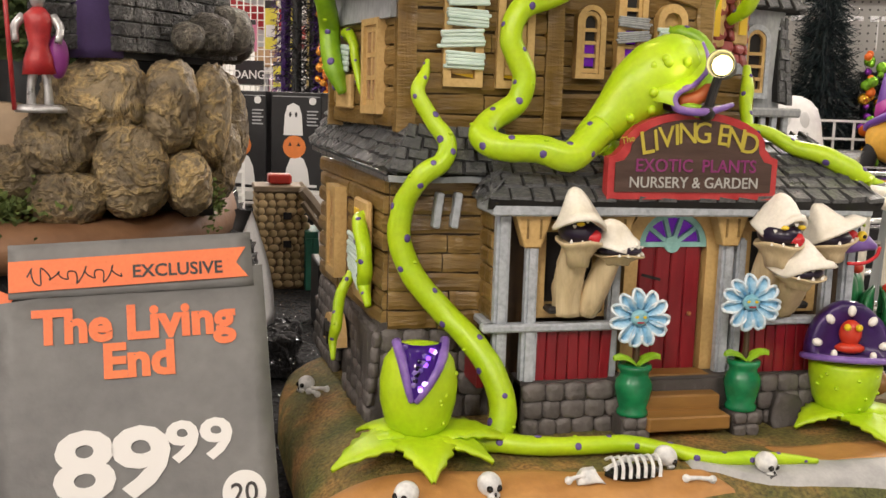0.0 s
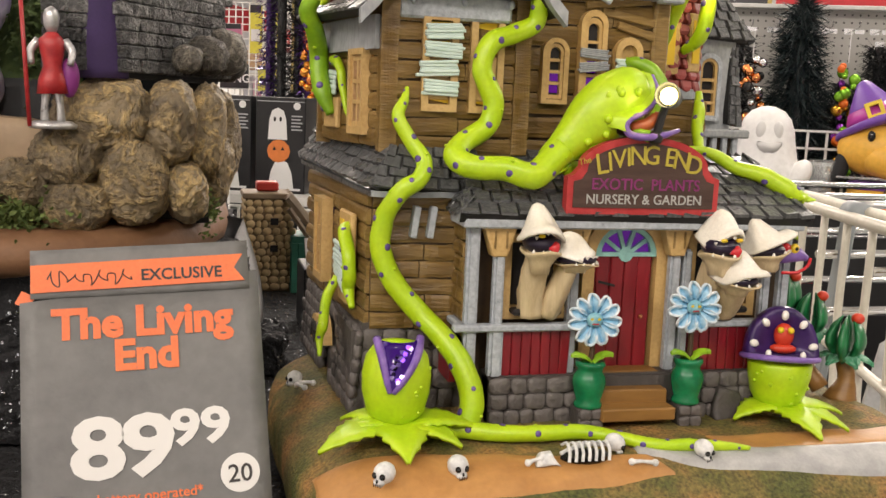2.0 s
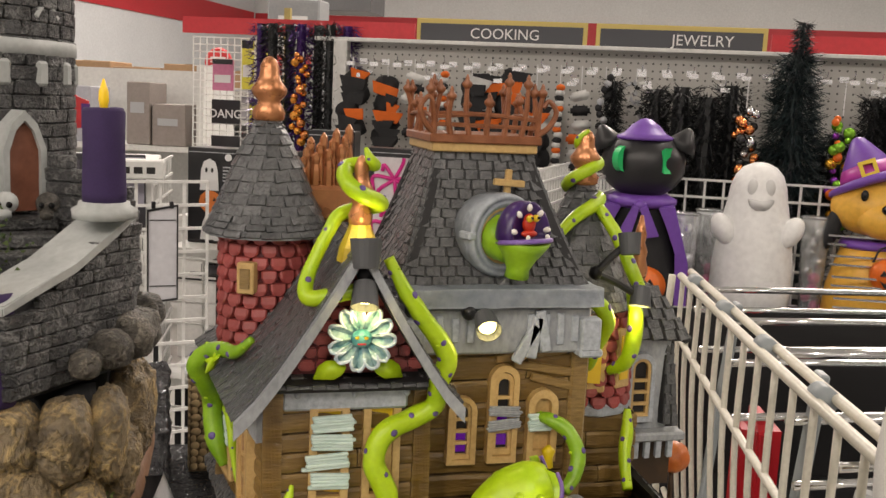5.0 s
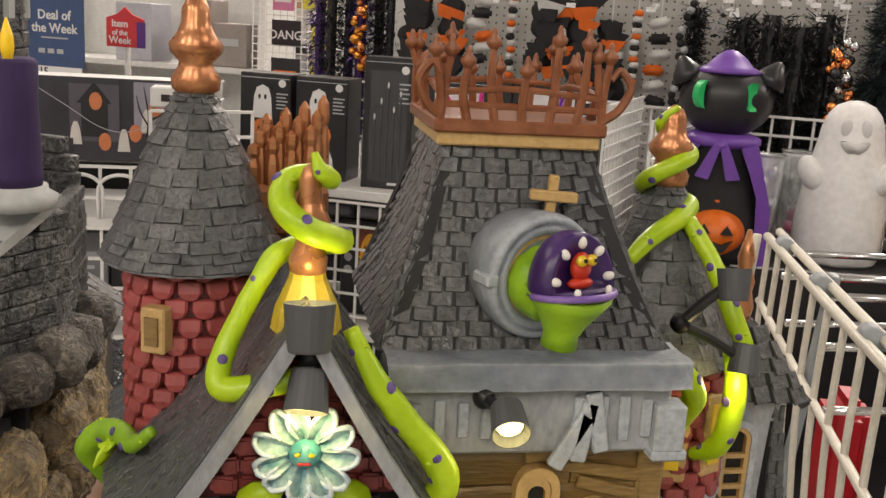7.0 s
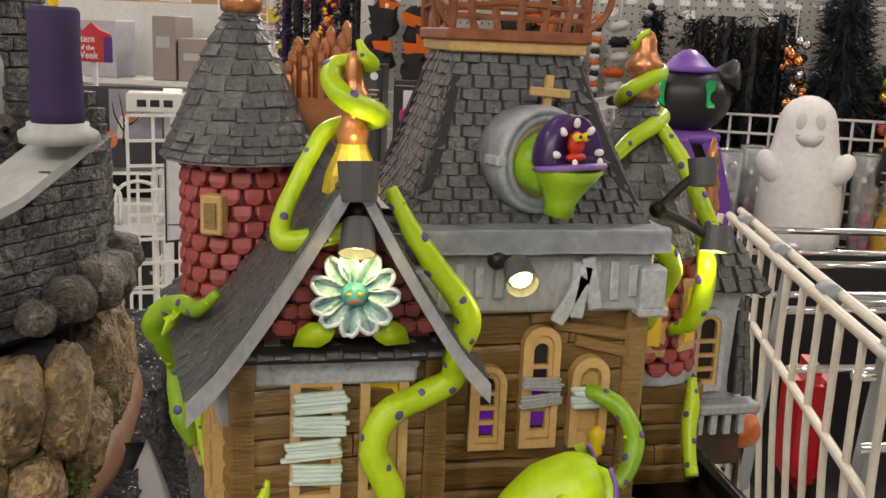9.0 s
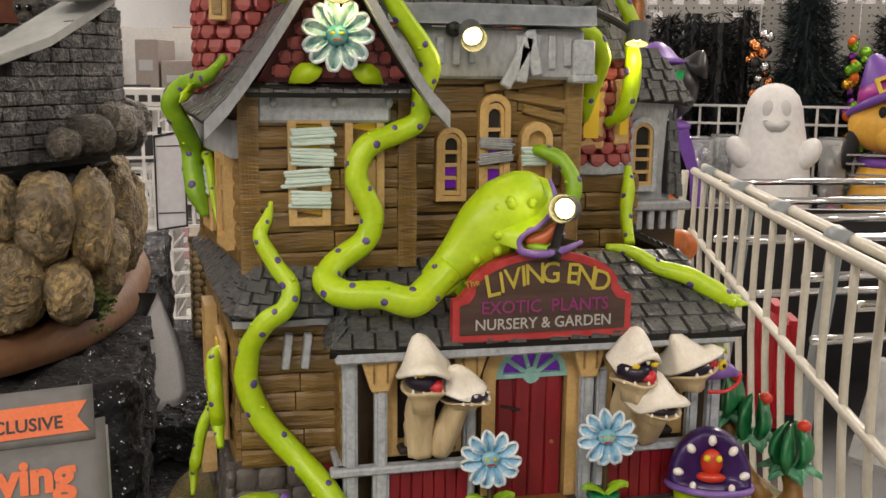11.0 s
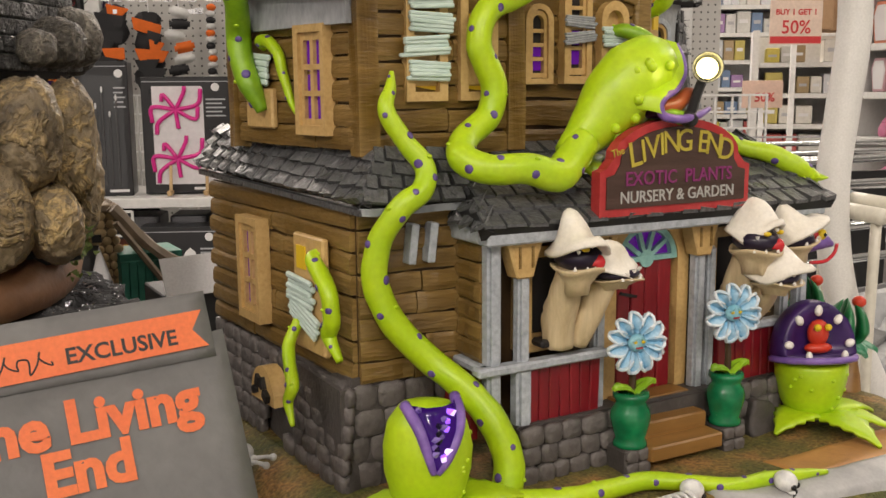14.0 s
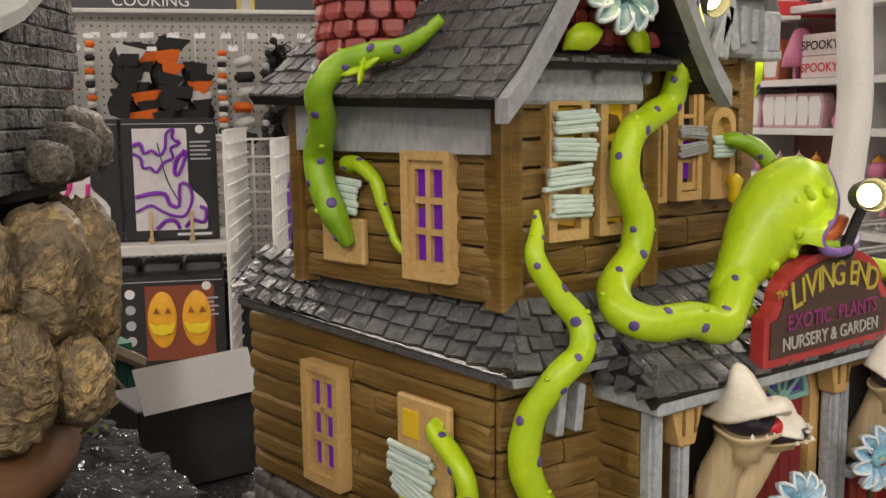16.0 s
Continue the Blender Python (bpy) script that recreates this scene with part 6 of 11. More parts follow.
# sign over the porch
sign = part("sign", prism([(-0.0385, 0.9325), (0.0405, 0.9325), (0.0405, 0.9495), (0.0375, 0.9505), (0.0340, 0.9540)] + [(0.001 + 0.0335 * math.cos(math.pi * (0.08 + 0.84 * k / 14)), 0.9535 + 0.0150 * math.sin(math.pi * (0.08 + 0.84 * k / 14))) for k in range(15)] + [(-0.0320, 0.9540), (-0.0355, 0.9505), (-0.0385, 0.9495)], -0.0200, -0.0150, None), SIGN_RED, house, "dark brown shop sign with a red border")
inner = [(-0.0355, 0.9355), (0.0375, 0.9355), (0.0375, 0.9475), (0.0335, 0.9485), (0.0310, 0.9520)] + [(0.001 + 0.0305 * math.cos(math.pi * (0.08 + 0.84 * k / 14)), 0.9515 + 0.0140 * math.sin(math.pi * (0.08 + 0.84 * k / 14))) for k in range(15)] + [(-0.0290, 0.9520), (-0.0315, 0.9485), (-0.0355, 0.9475)]
part("sign_board", prism(inner, -0.0206, -0.0196), SIGN_BROWN, sign)
part("sign_back", box((0.001, -0.013, 0.940), (0.05, 0.006, 0.012)), SLATE_BODY, sign)
GOLD = plain("sign_gold", (0.46, 0.38, 0.05), 0.45)
MAGENTA = plain("sign_magenta", (0.22, 0.03, 0.14), 0.45)
SIGN_WHITE = plain("sign_white", (0.42, 0.42, 0.40), 0.5)
text = "LIVING END"
LETTER_W = (0.62, 0.36, 0.74, 0.36, 0.80, 0.82, 0.42, 0.62, 0.80, 0.80)
LETTER_MID = [sum(LETTER_W[:k]) + LETTER_W[k] / 2 for k in range(10)]
for i, ch in enumerate(text):
    if ch == " ":
        continue
    t = (LETTER_MID[i] - 3.25) / 2.95
    x = 0.0030 + 0.0245 * t
    words(ch, 0.0122 if i not in (0,) else 0.0135, GOLD, pose(x, -0.0209, 0.9512 + 0.0048 * (1 - t * t), 0, 11 * t, 0) @ pose(0, 0, 0, 90, 0, 0), sign, "letter", 0.0002, 0.00006)
words("The", 0.0040, GOLD, pose(-0.0305, -0.0210, 0.9555, 0, -14, 0) @ pose(0, 0, 0, 90, 0, 0), sign, "letter", 0.0002, 0.0)
words("EXOTIC  PLANTS", 0.0074, MAGENTA, facing(0.0015, -0.0209, 0.9440), sign, "lettering", 0.0002, 0.00008)
words("NURSERY & GARDEN", 0.0064, SIGN_WHITE, facing(0.0010, -0.0209, 0.9374), sign, "lettering", 0.0002, 0.00003)
sign.matrix_basis = Matrix.Translation((0.0006, 0.0185, -0.0004)) @ Matrix.Diagonal((0.965, 1, 1, 1))

# side windows
def side_window(c, w, h, yaw, rows=3, name="side_window"):
    m = Matrix.Translation(c) @ Matrix.Rotation(yaw, 4, "Z")
    f = part(name, ring_prism([(-w / 2, -h / 2), (w / 2, -h / 2), (w / 2 * 0.97, h / 2), (-w / 2 * 1.03, h / 2)], [(-w * 0.36, -h * 0.41), (w * 0.37, -h * 0.41), (w * 0.36, h * 0.43), (-w * 0.36, h * 0.43)], -0.0040, 0.002, m), TAN, house, "tan sash window with violet panes")
    part("pane", box(m @ Vector((0, -0.0004, 0)), (w * 0.74, 0.001, h * 0.86), Matrix.Rotation(yaw, 4, "Z")), PURPLE_GLOW, f)
    part("stile", box(m @ Vector((0, -0.0016, 0)), (w * 0.10, 0.002, h * 0.80), Matrix.Rotation(yaw, 4, "Z")), TAN, f)
    part("inner_frame", ring_prism([(-w * 0.37, -h * 0.41), (w * 0.37, -h * 0.41), (w * 0.37, h * 0.43), (-w * 0.37, h * 0.43)], [(-w * 0.27, -h * 0.35), (w * 0.29, -h * 0.35), (w * 0.29, h * 0.36), (-w * 0.27, h * 0.36)], -0.0026, 0.0, m), TAN, f)
    for k in range(1, rows):
        part("bar", box(m @ Vector((0, -0.0016, -h * 0.36 + k * h * 0.72 / rows)), (w * 0.6, 0.002, h * 0.05), Matrix.Rotation(yaw, 4, "Z")), TAN, f)
    return f
side_window((-0.1303, 0.1155, 0.904), 0.0230, 0.0450, radians(-86))
side_window((-0.1210, 0.0620, 0.9835), 0.0212, 0.0410, radians(-80))
# boarded side windows
bs1 = part("boarded_window", box((-0.1263, 0.061, 0.902), (0.003, 0.0260, 0.046), Matrix.Rotation(radians(4), 4, "Z"), 0.0008), TAN, house, "boarded tan side window")
part("pane", box((-0.1278, 0.066, 0.916), (0.002, 0.0075, 0.009), Matrix.Rotation(radians(4), 4, "Z")), AMBER_GLOW, bs1)
part("nailed_board", ragged_board((-0.1293, 0.0655, 0.9030), (0.024, 0.002, 0.011), 71, MINT, 0.05, radians(-86)), MINT, bs1)
part("nailed_board", ragged_board((-0.1298, 0.0625, 0.8930), (0.026, 0.002, 0.009), 72, MINT, 0.34, radians(-86)), MINT, bs1)
bs2 = part("boarded_window", box((-0.1295, 0.1020, 0.9725), (0.003, 0.0215, 0.0160), Matrix.Rotation(radians(10), 4, "Z"), 0.0008), TAN, house)
part("nailed_board", ragged_board((-0.1312, 0.1030, 0.9885), (0.021, 0.002, 0.012), 73, MINT, 0.10, radians(-80)), MINT, bs2)
cel = part("cellar_window", prism([(0.0120 * math.cos(math.pi * k / 10), 0.0150 * math.sin(math.pi * k / 10)) for k in range(11)], -0.003, 0.004, Matrix.Translation((-0.1345, 0.092, 0.852)) @ Matrix.Rotation(radians(-86), 4, "Z")), TAN, house, "tan half-round cellar window")
for k in range(4):
    a = math.pi * (k + 0.5) / 4
    part("pane", box((-0.1382, 0.092 - 0.0070 * math.cos(a), 0.8525 + 0.0085 * math.sin(a)), (0.002, 0.0034, 0.0050), Matrix.Rotation(a - math.pi / 2, 4, "X")), BLACK_GAP, cel)

# spot lamps on black arms
def spot(pivot, head, aim, parent_label, lit=True, r=0.0058, power=0.018):
    pivot, head, aim = Vector(pivot), Vector(head), Vector(aim).normalized()
    arm = part("spot_lamp", tube([pivot, pivot.lerp(head, 0.5) + Vector((0, 0, 0.001)), head], [0.0021, 0.0019, 0.0018], 8, 4), SPOT_BLACK, house, parent_label)
    part("joint", ball(pivot, 0.0036, None, 10, 7), SPOT_BLACK, arm, smooth=True)
    m = aim.to_track_quat("Z", "Y").to_matrix().to_4x4()
    part("shade", lathe([(r * 0.80, -r * 1.1), (r * 0.84, -r * 1.0), (r, r * 0.75), (r * 0.93, r * 0.75), (r * 0.75, -r * 0.5), (r * 0.001, -r * 0.5)], 20, head, m), SPOT_GREY, arm)
    if lit:
        part("bulb", lathe([(0.0001, r * 0.30), (r * 0.62, r * 0.28), (r * 0.70, r * 0.10), (0.0001, r * 0.05)], 14, head, m), BULB, arm)
        la = bpy.data.lights.new("spot_glow", "POINT")
        la.energy, la.color, la.shadow_soft_size = power, (1.0, 0.80, 0.30), 0.004
        lo = adopt(new("spot_glow", la), arm)
        lo.location = head + aim * r * 1.3
    return arm
spot((0.0040, -0.004, 0.9680), (0.0060, -0.0105, 0.9868), (-0.62, -0.75, 0.12), "black spot lamp with a lit bulb")
spot((-0.0780, 0.022, 1.0790), (-0.0790, 0.016, 1.0710), (-0.10, -0.50, -0.85), "grey spot lamp with a lit bulb", power=0.028)
spot((-0.0780, 0.024, 1.0790), (-0.0790, 0.017, 1.0900), (0.0, 0.18, 1.0), "grey spot lamp with a lit bulb", r=0.0066)
spot((-0.0255, 0.048, 1.0570), (-0.0205, 0.0355, 1.0540), (-0.05, -0.92, -0.42), "grey spot lamp with a lit bulb")
spot((0.0500, 0.083, 1.0690), (0.0640, 0.076, 1.0860), (0.0, 0.25, 1.0), "grey spot lamp with a lit bulb", lit=False)
spot((0.0500, 0.083, 1.0690), (0.0730, 0.078, 1.0570), (-0.15, -0.25, -0.95), "grey spot lamp with a lit bulb", r=0.0056, power=0.050)

# copper finial on the right arm's side and the coil round the right finial
tentacle("tentacle", [(RF.x - 0.0215, RF.y - 0.024, 1.086), (RF.x - 0.012, RF.y - 0.020, 1.094), (RF.x + 0.001, RF.y - 0.013, 1.100), (RF.x + 0.008, RF.y - 0.004, 1.1035), (RF.x + 0.004, RF.y + 0.008, 1.105), (RF.x - 0.007, RF.y + 0.006, 1.108), (RF.x - 0.0085, RF.y - 0.004, 1.113), (RF.x, RF.y - 0.0075, 1.119), (RF.x + 0.007, RF.y - 0.002, 1.122), (RF.x + 0.001, RF.y + 0.006, 1.127), (RF.x - 0.005, RF.y, 1.133), (RF.x, RF.y - 0.003, 1.139)],
         [0.0024, 0.0036, 0.0037, 0.0034, 0.0030, 0.0030, 0.0032, 0.0034, 0.0031, 0.0026, 0.0022, 0.0010], 8, seed=31)
tentacle("tentacle", [(RF.x + 0.004, RF.y - 0.013, 1.099), (RF.x + 0.011, RF.y - 0.022, 1.086), (RF.x + 0.016, RF.y - 0.032, 1.070), (RF.x + 0.021, RF.y - 0.036, 1.058)], [0.0030, 0.0034, 0.0036, 0.0032], 4, seed=32)
part("copper_spike", lathe([(0.0040, 1.058), (0.0052, 1.064), (0.0038, 1.070), (0.0044, 1.074), (0.0026, 1.079), (0.0034, 1.083), (0.0008, 1.094)], 12, (0.092, 0.122, 0)), COPPER, house, smooth=True)

# leafy bulbs on a root at the right end, ground litter
lant = part("pumpkin_lantern", tube([(0.1465, 0.166, 0.826), (0.1470, 0.166, 0.880), (0.1465, 0.166, 0.930)], [0.0026, 0.0018, 0.0016], 8, 3), WOOD_DARK, house, "orange pumpkin lantern on a dark post", True)
bm = bmesh.new()
add_ball(bm, (0, 0, 0), (0.0115, 0.0115, 0.0100), None, 28, 12)
for v in bm.verts:
    k = 1 - 0.09 * abs(math.sin(4 * math.atan2(v.co.y, v.co.x)))
    v.co = Vector((0.1465 + v.co.x * k, 0.166 + v.co.y * k, 0.9365 + v.co.z))
part("pumpkin", bm, paint("orange_resin_pumpkin", (0.50, 0.12, 0.02), (0.66, 0.20, 0.04), 90, 0.4, 0.2), lant, smooth=True)
LEAF_PALE = paint("pale_edged_leaf", (0.02, 0.20, 0.09), (0.16, 0.36, 0.24), 220, 0.35, 0.2)
root = part("root", tube([(0.136, 0.022, 0.830), (0.139, 0.022, 0.842), (0.138, 0.024, 0.852)], [0.0090, 0.0050, 0.0042], 10, 5, 0.0008), STEP, house, "tan root with dark green leafy bulbs", True)
for bx, by, bz, s in ((0.137, 0.023, 0.8535, 1.0), (0.1265, 0.040, 0.8635, 0.95), (0.1155, 0.050, 0.8725, 0.95)):
    for k in range(4):
        a = 2 * math.pi * k / 4 + bx * 40
        bm = bmesh.new()
        add_tube(bm, [(bx + 0.0030 * s * math.cos(a), by + 0.0030 * s * math.sin(a), bz), (bx + 0.0072 * s * math.cos(a), by + 0.0072 * s * math.sin(a), bz + 0.0085 * s), (bx + 0.0060 * s * math.cos(a), by + 0.0060 * s * math.sin(a), bz + 0.0165 * s), (bx + 0.0022 * s * math.cos(a), by + 0.0022 * s * math.sin(a), bz + 0.0235 * s)], [0.0040 * s, 0.0092 * s, 0.0072 * s, 0.0006], 12, 6, 0, 0.34)
        part("bulb_leaf", bm, LEAF_DARK, root, smooth=True)
    for k in range(6):
        a = 2 * math.pi * k / 6 + by * 60
        bm = bmesh.new()
        leaf_blade(bm, (bx, by, bz + 0.001), (bx + 0.015 * s * math.cos(a), by + 0.015 * s * math.sin(a), bz - 0.0015), 0.0056 * s, 0.0025, 7, 0.12, 0.4)
        part("collar_leaf", bm, LEAF_PALE, root)
    part("berry", ball((bx + 0.0035, by - 0.0035, bz + 0.0225 * s), (0.0034 * s, 0.0034 * s, 0.0030 * s), None, 12, 8), FACE_RED, root, smooth=True)
# violet lizard head peering round the porch corner
liz = part("lizard_head", tube([(0.0735, 0.004, 0.9115), (0.0790, 0.000, 0.9135), (0.0850, -0.002, 0.9140), (0.0900, -0.003, 0.9120)], [0.0040, 0.0052, 0.0044, 0.0016], 14, 5, 0.0004, 0.8), LIP, house, "violet lizard head with a yellow eye and red tongue", True)
part("eye", ball((0.0815, -0.0048, 0.9170), (0.0024, 0.0018, 0.0024), None, 12, 8), YELLOW_EYE, liz, smooth=True)
part("pupil", ball((0.0816, -0.0064, 0.9170), 0.0009, None, 8, 6), BLACK_EYE, liz)
part("tongue", tube([(0.0760, -0.004, 0.9050), (0.0830, -0.006, 0.9055), (0.0885, -0.006, 0.9085), (0.0900, -0.006, 0.9125)], [0.0008], 7, 5), TONGUE, liz, smooth=True)
bm = bmesh.new()
leaf_blade(bm, (0.0760, 0.002, 0.9170), (0.0860, 0.000, 0.9215), 0.0050, 0.003, 7, 0.2, 0.4, 4)
part("leaf_tuft", bm, LIME, liz, smooth=True)
part("stem", tube([(0.1155, 0.050, 0.873), (0.120, 0.038, 0.852), (0.128, 0.028, 0.836)], [0.0034, 0.0036, 0.005], 8, 4), STEP, root, smooth=True)
part("dark_boulder", lumpy_box((0.0555, 0.004, 0.8385), (0.018, 0.014, 0.014), 0.003, 90, 6, 0.6), STONE_BED, house, smooth=True)

def skull(c, s, yaw, tilt=0):
    m = Matrix.Translation(c) @ Matrix.Rotation(yaw, 4, "Z") @ Matrix.Rotation(radians(tilt), 4, "X")
    bm = bmesh.new()
    add_ball(bm, (0, 0.0008 * s, 0.0042 * s), (0.0042 * s, 0.0048 * s, 0.0042 * s), None, 14, 9)
    add_box(bm, (0, -0.0026 * s, 0.0014 * s), (0.0042 * s, 0.0034 * s, 0.0030 * s), None, 0.0008 * s, 2)
    bm.transform(m)
    k = part("skull", bm, BONE, house, "small bone-white skull", True)
    for x in (-1, 1):
        part("socket", ball(m @ Vector((x * 0.0017 * s, -0.0032 * s, 0.0040 * s)), (0.0012 * s, 0.0014 * s, 0.0013 * s), None, 8, 6), BLACK_EYE, k)
    part("nose", ball(m @ Vector((0, -0.0043 * s, 0.0022 * s)), (0.0005 * s, 0.0006 * s, 0.0008 * s), None, 6, 5), BLACK_EYE, k)
    for t in range(4):
        part("gap", box(m @ Vector(((t - 1.5) * 0.0010 * s, -0.0043 * s, 0.0006 * s)), (0.0002 * s, 0.0004 * s, 0.0014 * s)), BLACK_EYE, k)
skull((-0.127, -0.050, 0.8280), 1.05, radians(-45), 0)
skull((-0.0955, -0.049, 0.8290), 1.05, radians(10), 0)
skull((0.0150, -0.049, 0.8315), 0.95, radians(20), 14)
skull((0.1420, -0.024, 0.8320), 1.0, radians(50), 0)
skull((-0.1490, 0.085, 0.8300), 0.9, radians(-60), 0)
skull((-0.0235, -0.0400, 0.8330), 0.95, radians(60), 20)
rib = part("rib_cage", tube([(-0.050, -0.0455, 0.8350), (-0.040, -0.0440, 0.8380), (-0.028, -0.0420, 0.8370)], [0.0010, 0.0012, 0.0010], 7, 4), BONE, house, "half-buried white skeleton")
for i in range(7):
    x = -0.0485 + 0.0030 * i
    part("rib", tube([(x, -0.0520, 0.8335), (x + 0.0006, -0.0505, 0.8375), (x + 0.0010, -0.0455, 0.8395), (x + 0.0008, -0.0405, 0.8370)], [0.0007], 6, 4), BONE, rib)
# solid black ball painted in as the shade between the ribs
part("chest_shade", ball((-0.039, -0.0460, 0.8335), (0.0115, 0.0055, 0.0035), None, 12, 7), BLACK_EYE, rib)
part("pelvis", lumpy_box((-0.0570, -0.0475, 0.8340), (0.010, 0.007, 0.005), 0.0016, 160, 4, 0.5), BONE, rib, smooth=True)
for a, b in (((-0.0215, -0.0550, 0.8335), (-0.0120, -0.0575, 0.8335)), ((-0.066, -0.050, 0.8335), (-0.060, -0.049, 0.8345)), ((-0.1480, 0.078, 0.8320), (-0.1450, 0.068, 0.8335)), ((-0.1460, 0.080, 0.8325), (-0.1400, 0.074, 0.8340)), ((-0.0930, 0.004, 0.8365), (-0.0860, 0.003, 0.8370))):
    a, b = Vector(a), Vector(b)
    bn = part("bone", tube([a, (a + b) / 2 + Vector((0, 0, 0.0004)), b], [0.0011, 0.0008, 0.0011], 7, 4), BONE, house, smooth=True)
    for q in (a, b):
        part("knuckle", ball(q, 0.0016, None, 7, 5), BONE, bn)

# ---- table and its other things ----
def cloth_top():
    bm = bmesh.new()
    nx, ny = 90, 90
    g = []
    for i in range(nx + 1):
        row = []
        for j in range(ny + 1):
            x, y = -0.95 + 1.085 * i / nx, -0.20 + 0.84 * j / ny
            z = TABLE - 0.0012 + 0.0014 * noise.noise(Vector((x, y, 0)) * 30) + 0.0008 * noise.noise(Vector((x, y, 3)) * 90)
            if -0.19 < x < 0.20 and -0.09 < y < 0.22:
                z = min(z, TABLE - 0.0008)
            row.append(bm.verts.new((x, y, z)))
        g.append(row)
    for a, b in zip(g, g[1:]):
        for j in range(ny):
            bm.faces.new((a[j], a[j + 1], b[j + 1], b[j]))
    return bm
table = thing("display_table", (-0.4, 0.375, 0), "display table draped with black glitter cloth", "table")
part("cloth_top", cloth_top(), GLITTER, table, "black glittering fibre cloth", True)
part("tabletop", box((-0.4075, 0.220, 0.765), (1.08, 0.835, 0.036), None, 0.004), plain("dark_laminate", (0.02, 0.02, 0.022), 0.5), table)
for sx in (-0.90, 0.09):
    for sy in (-0.15, 0.59):
        part("leg", box((sx, sy, 0.3735), (0.05, 0.05, 0.747), None, 0.003), plain("dark_leg", (0.02, 0.02, 0.02), 0.5), table)

# ---- castle on its riser ----
def rock_material(name, deep, mid, gold, scale=70.0, amount=0.9):
    """Grey-brown resin rock, its ridges dry-brushed in a lighter colour."""
    m, nt, bs = nodes_of(name)
    N, L = nt.nodes, nt.links
    geo = N.new("ShaderNodeNewGeometry")
    def tex(sc, det, rough=0.6, dist=0.0):
        n = N.new("ShaderNodeTexNoise")
        n.inputs["Scale"].default_value, n.inputs["Detail"].default_value = sc, det
        n.inputs["Roughness"].default_value, n.inputs["Distortion"].default_value = rough, dist
        L.new(geo.outputs["Position"], n.inputs["Vector"])
        return n.outputs[0]
    def rng(src, a, b, c, d):
        r = N.new("ShaderNodeMapRange")
        for k, v in enumerate((a, b, c, d)):
            r.inputs[k + 1].default_value = v
        L.new(src, r.inputs[0])
        return r.outputs[0]
    def math_(op, a, b):
        k = N.new("ShaderNodeMath")
        k.operation = op
        for i, v in enumerate((a, b)):
            if isinstance(v, float):
                k.inputs[i].default_value = v
            else:
                L.new(v, k.inputs[i])
        return k.outputs[0]
    big, net, fine = tex(scale * 0.5, 4), tex(scale, 5, 0.65, 0.6), tex(scale * 6, 4)
    ridge = rng(math_("ABSOLUTE", math_("SUBTRACT", net, 0.5), 0.0), 0.0, 0.075, 1.0, 0.0)
    mask = math_("MULTIPLY", math_("MULTIPLY", ridge, rng(big, 0.38, 0.60, 0.15, 1.0)), rng(fine, 0.36, 0.56, 0.15, 1.0))
    def mix(f, a, b):
        x = N.new("ShaderNodeMix")
        x.data_type = "RGBA"
        L.new(f, x.inputs[0])
        for i, v in ((6, a), (7, b)):
            if isinstance(v, tuple):
                x.inputs[i].default_value = (*v, 1)
            else:
                L.new(v, x.inputs[i])
        return x.outputs[2]
    body = mix(rng(math_("ADD", math_("MULTIPLY", big, 0.6), math_("MULTIPLY", fine, 0.4)), 0.36, 0.62, 0.0, 1.0), deep, mid)
    L.new(mix(math_("MULTIPLY", mask, amount), body, gold), bs.inputs["Base Color"])
    bs.inputs["Roughness"].default_value = 0.5
    bp = N.new("ShaderNodeBump")
    bp.inputs["Strength"].default_value, bp.inputs["Distance"].default_value = 0.9, 0.0032
    L.new(math_("ADD", math_("MULTIPLY", ridge, 0.5), math_("MULTIPLY", fine, 0.7)), bp.inputs["Height"])
    L.new(bp.outputs[0], bs.inputs["Normal"])
    return m
ROCK = rock_material("tan_brushed_boulder", (0.090, 0.070, 0.046), (0.31, 0.24, 0.14), (0.68, 0.49, 0.22), 48.0, 1.0)
BROWN_SLAB = paint("terracotta_slab", (0.16, 0.075, 0.035), (0.27, 0.145, 0.075), 40, 0.55, 0.5, 0.9, 200, depth=0.002)
BLOCK = rock_material("charcoal_castle_block", (0.020, 0.021, 0.022), (0.105, 0.106, 0.108), (0.38, 0.38, 0.37), 85.0, 0.85)
BLOCK_BED = paint("castle_mortar", (0.016, 0.017, 0.02), (0.03, 0.032, 0.035), 80, 0.7, 0.4)
PALE_CAP = paint("pale_grey_coping", (0.36, 0.38, 0.37), (0.52, 0.54, 0.53), 60, 0.5, 0.4, 0.9, 260)
CANDLE = paint("purple_felt_candle", (0.032, 0.016, 0.072), (0.048, 0.026, 0.10), 60, 0.8, 0.3, 0.8, 900)
FLAME = plain("yellow_flame_plastic", (0.85, 0.55, 0.02), 0.35, glow=0.35, glow_col=(1.0, 0.62, 0.02))
VINE = paint("dark_moss", (0.02, 0.045, 0.010), (0.085, 0.12, 0.03), 160, 0.8, 0.8, 0.9, 600)
RED_CLOTH = paint("red_figurine_paint", (0.30, 0.012, 0.018), (0.42, 0.03, 0.03), 180, 0.35, 0.2)
SILVER = paint("silver_figurine_paint", (0.40, 0.40, 0.41), (0.62, 0.62, 0.62), 200, 0.3, 0.2, metal=0.6)
GREYROCK = rock_material("grey_drybrushed_rock", (0.026, 0.024, 0.021), (0.13, 0.118, 0.098), (0.42, 0.38, 0.31), 70.0, 0.9)
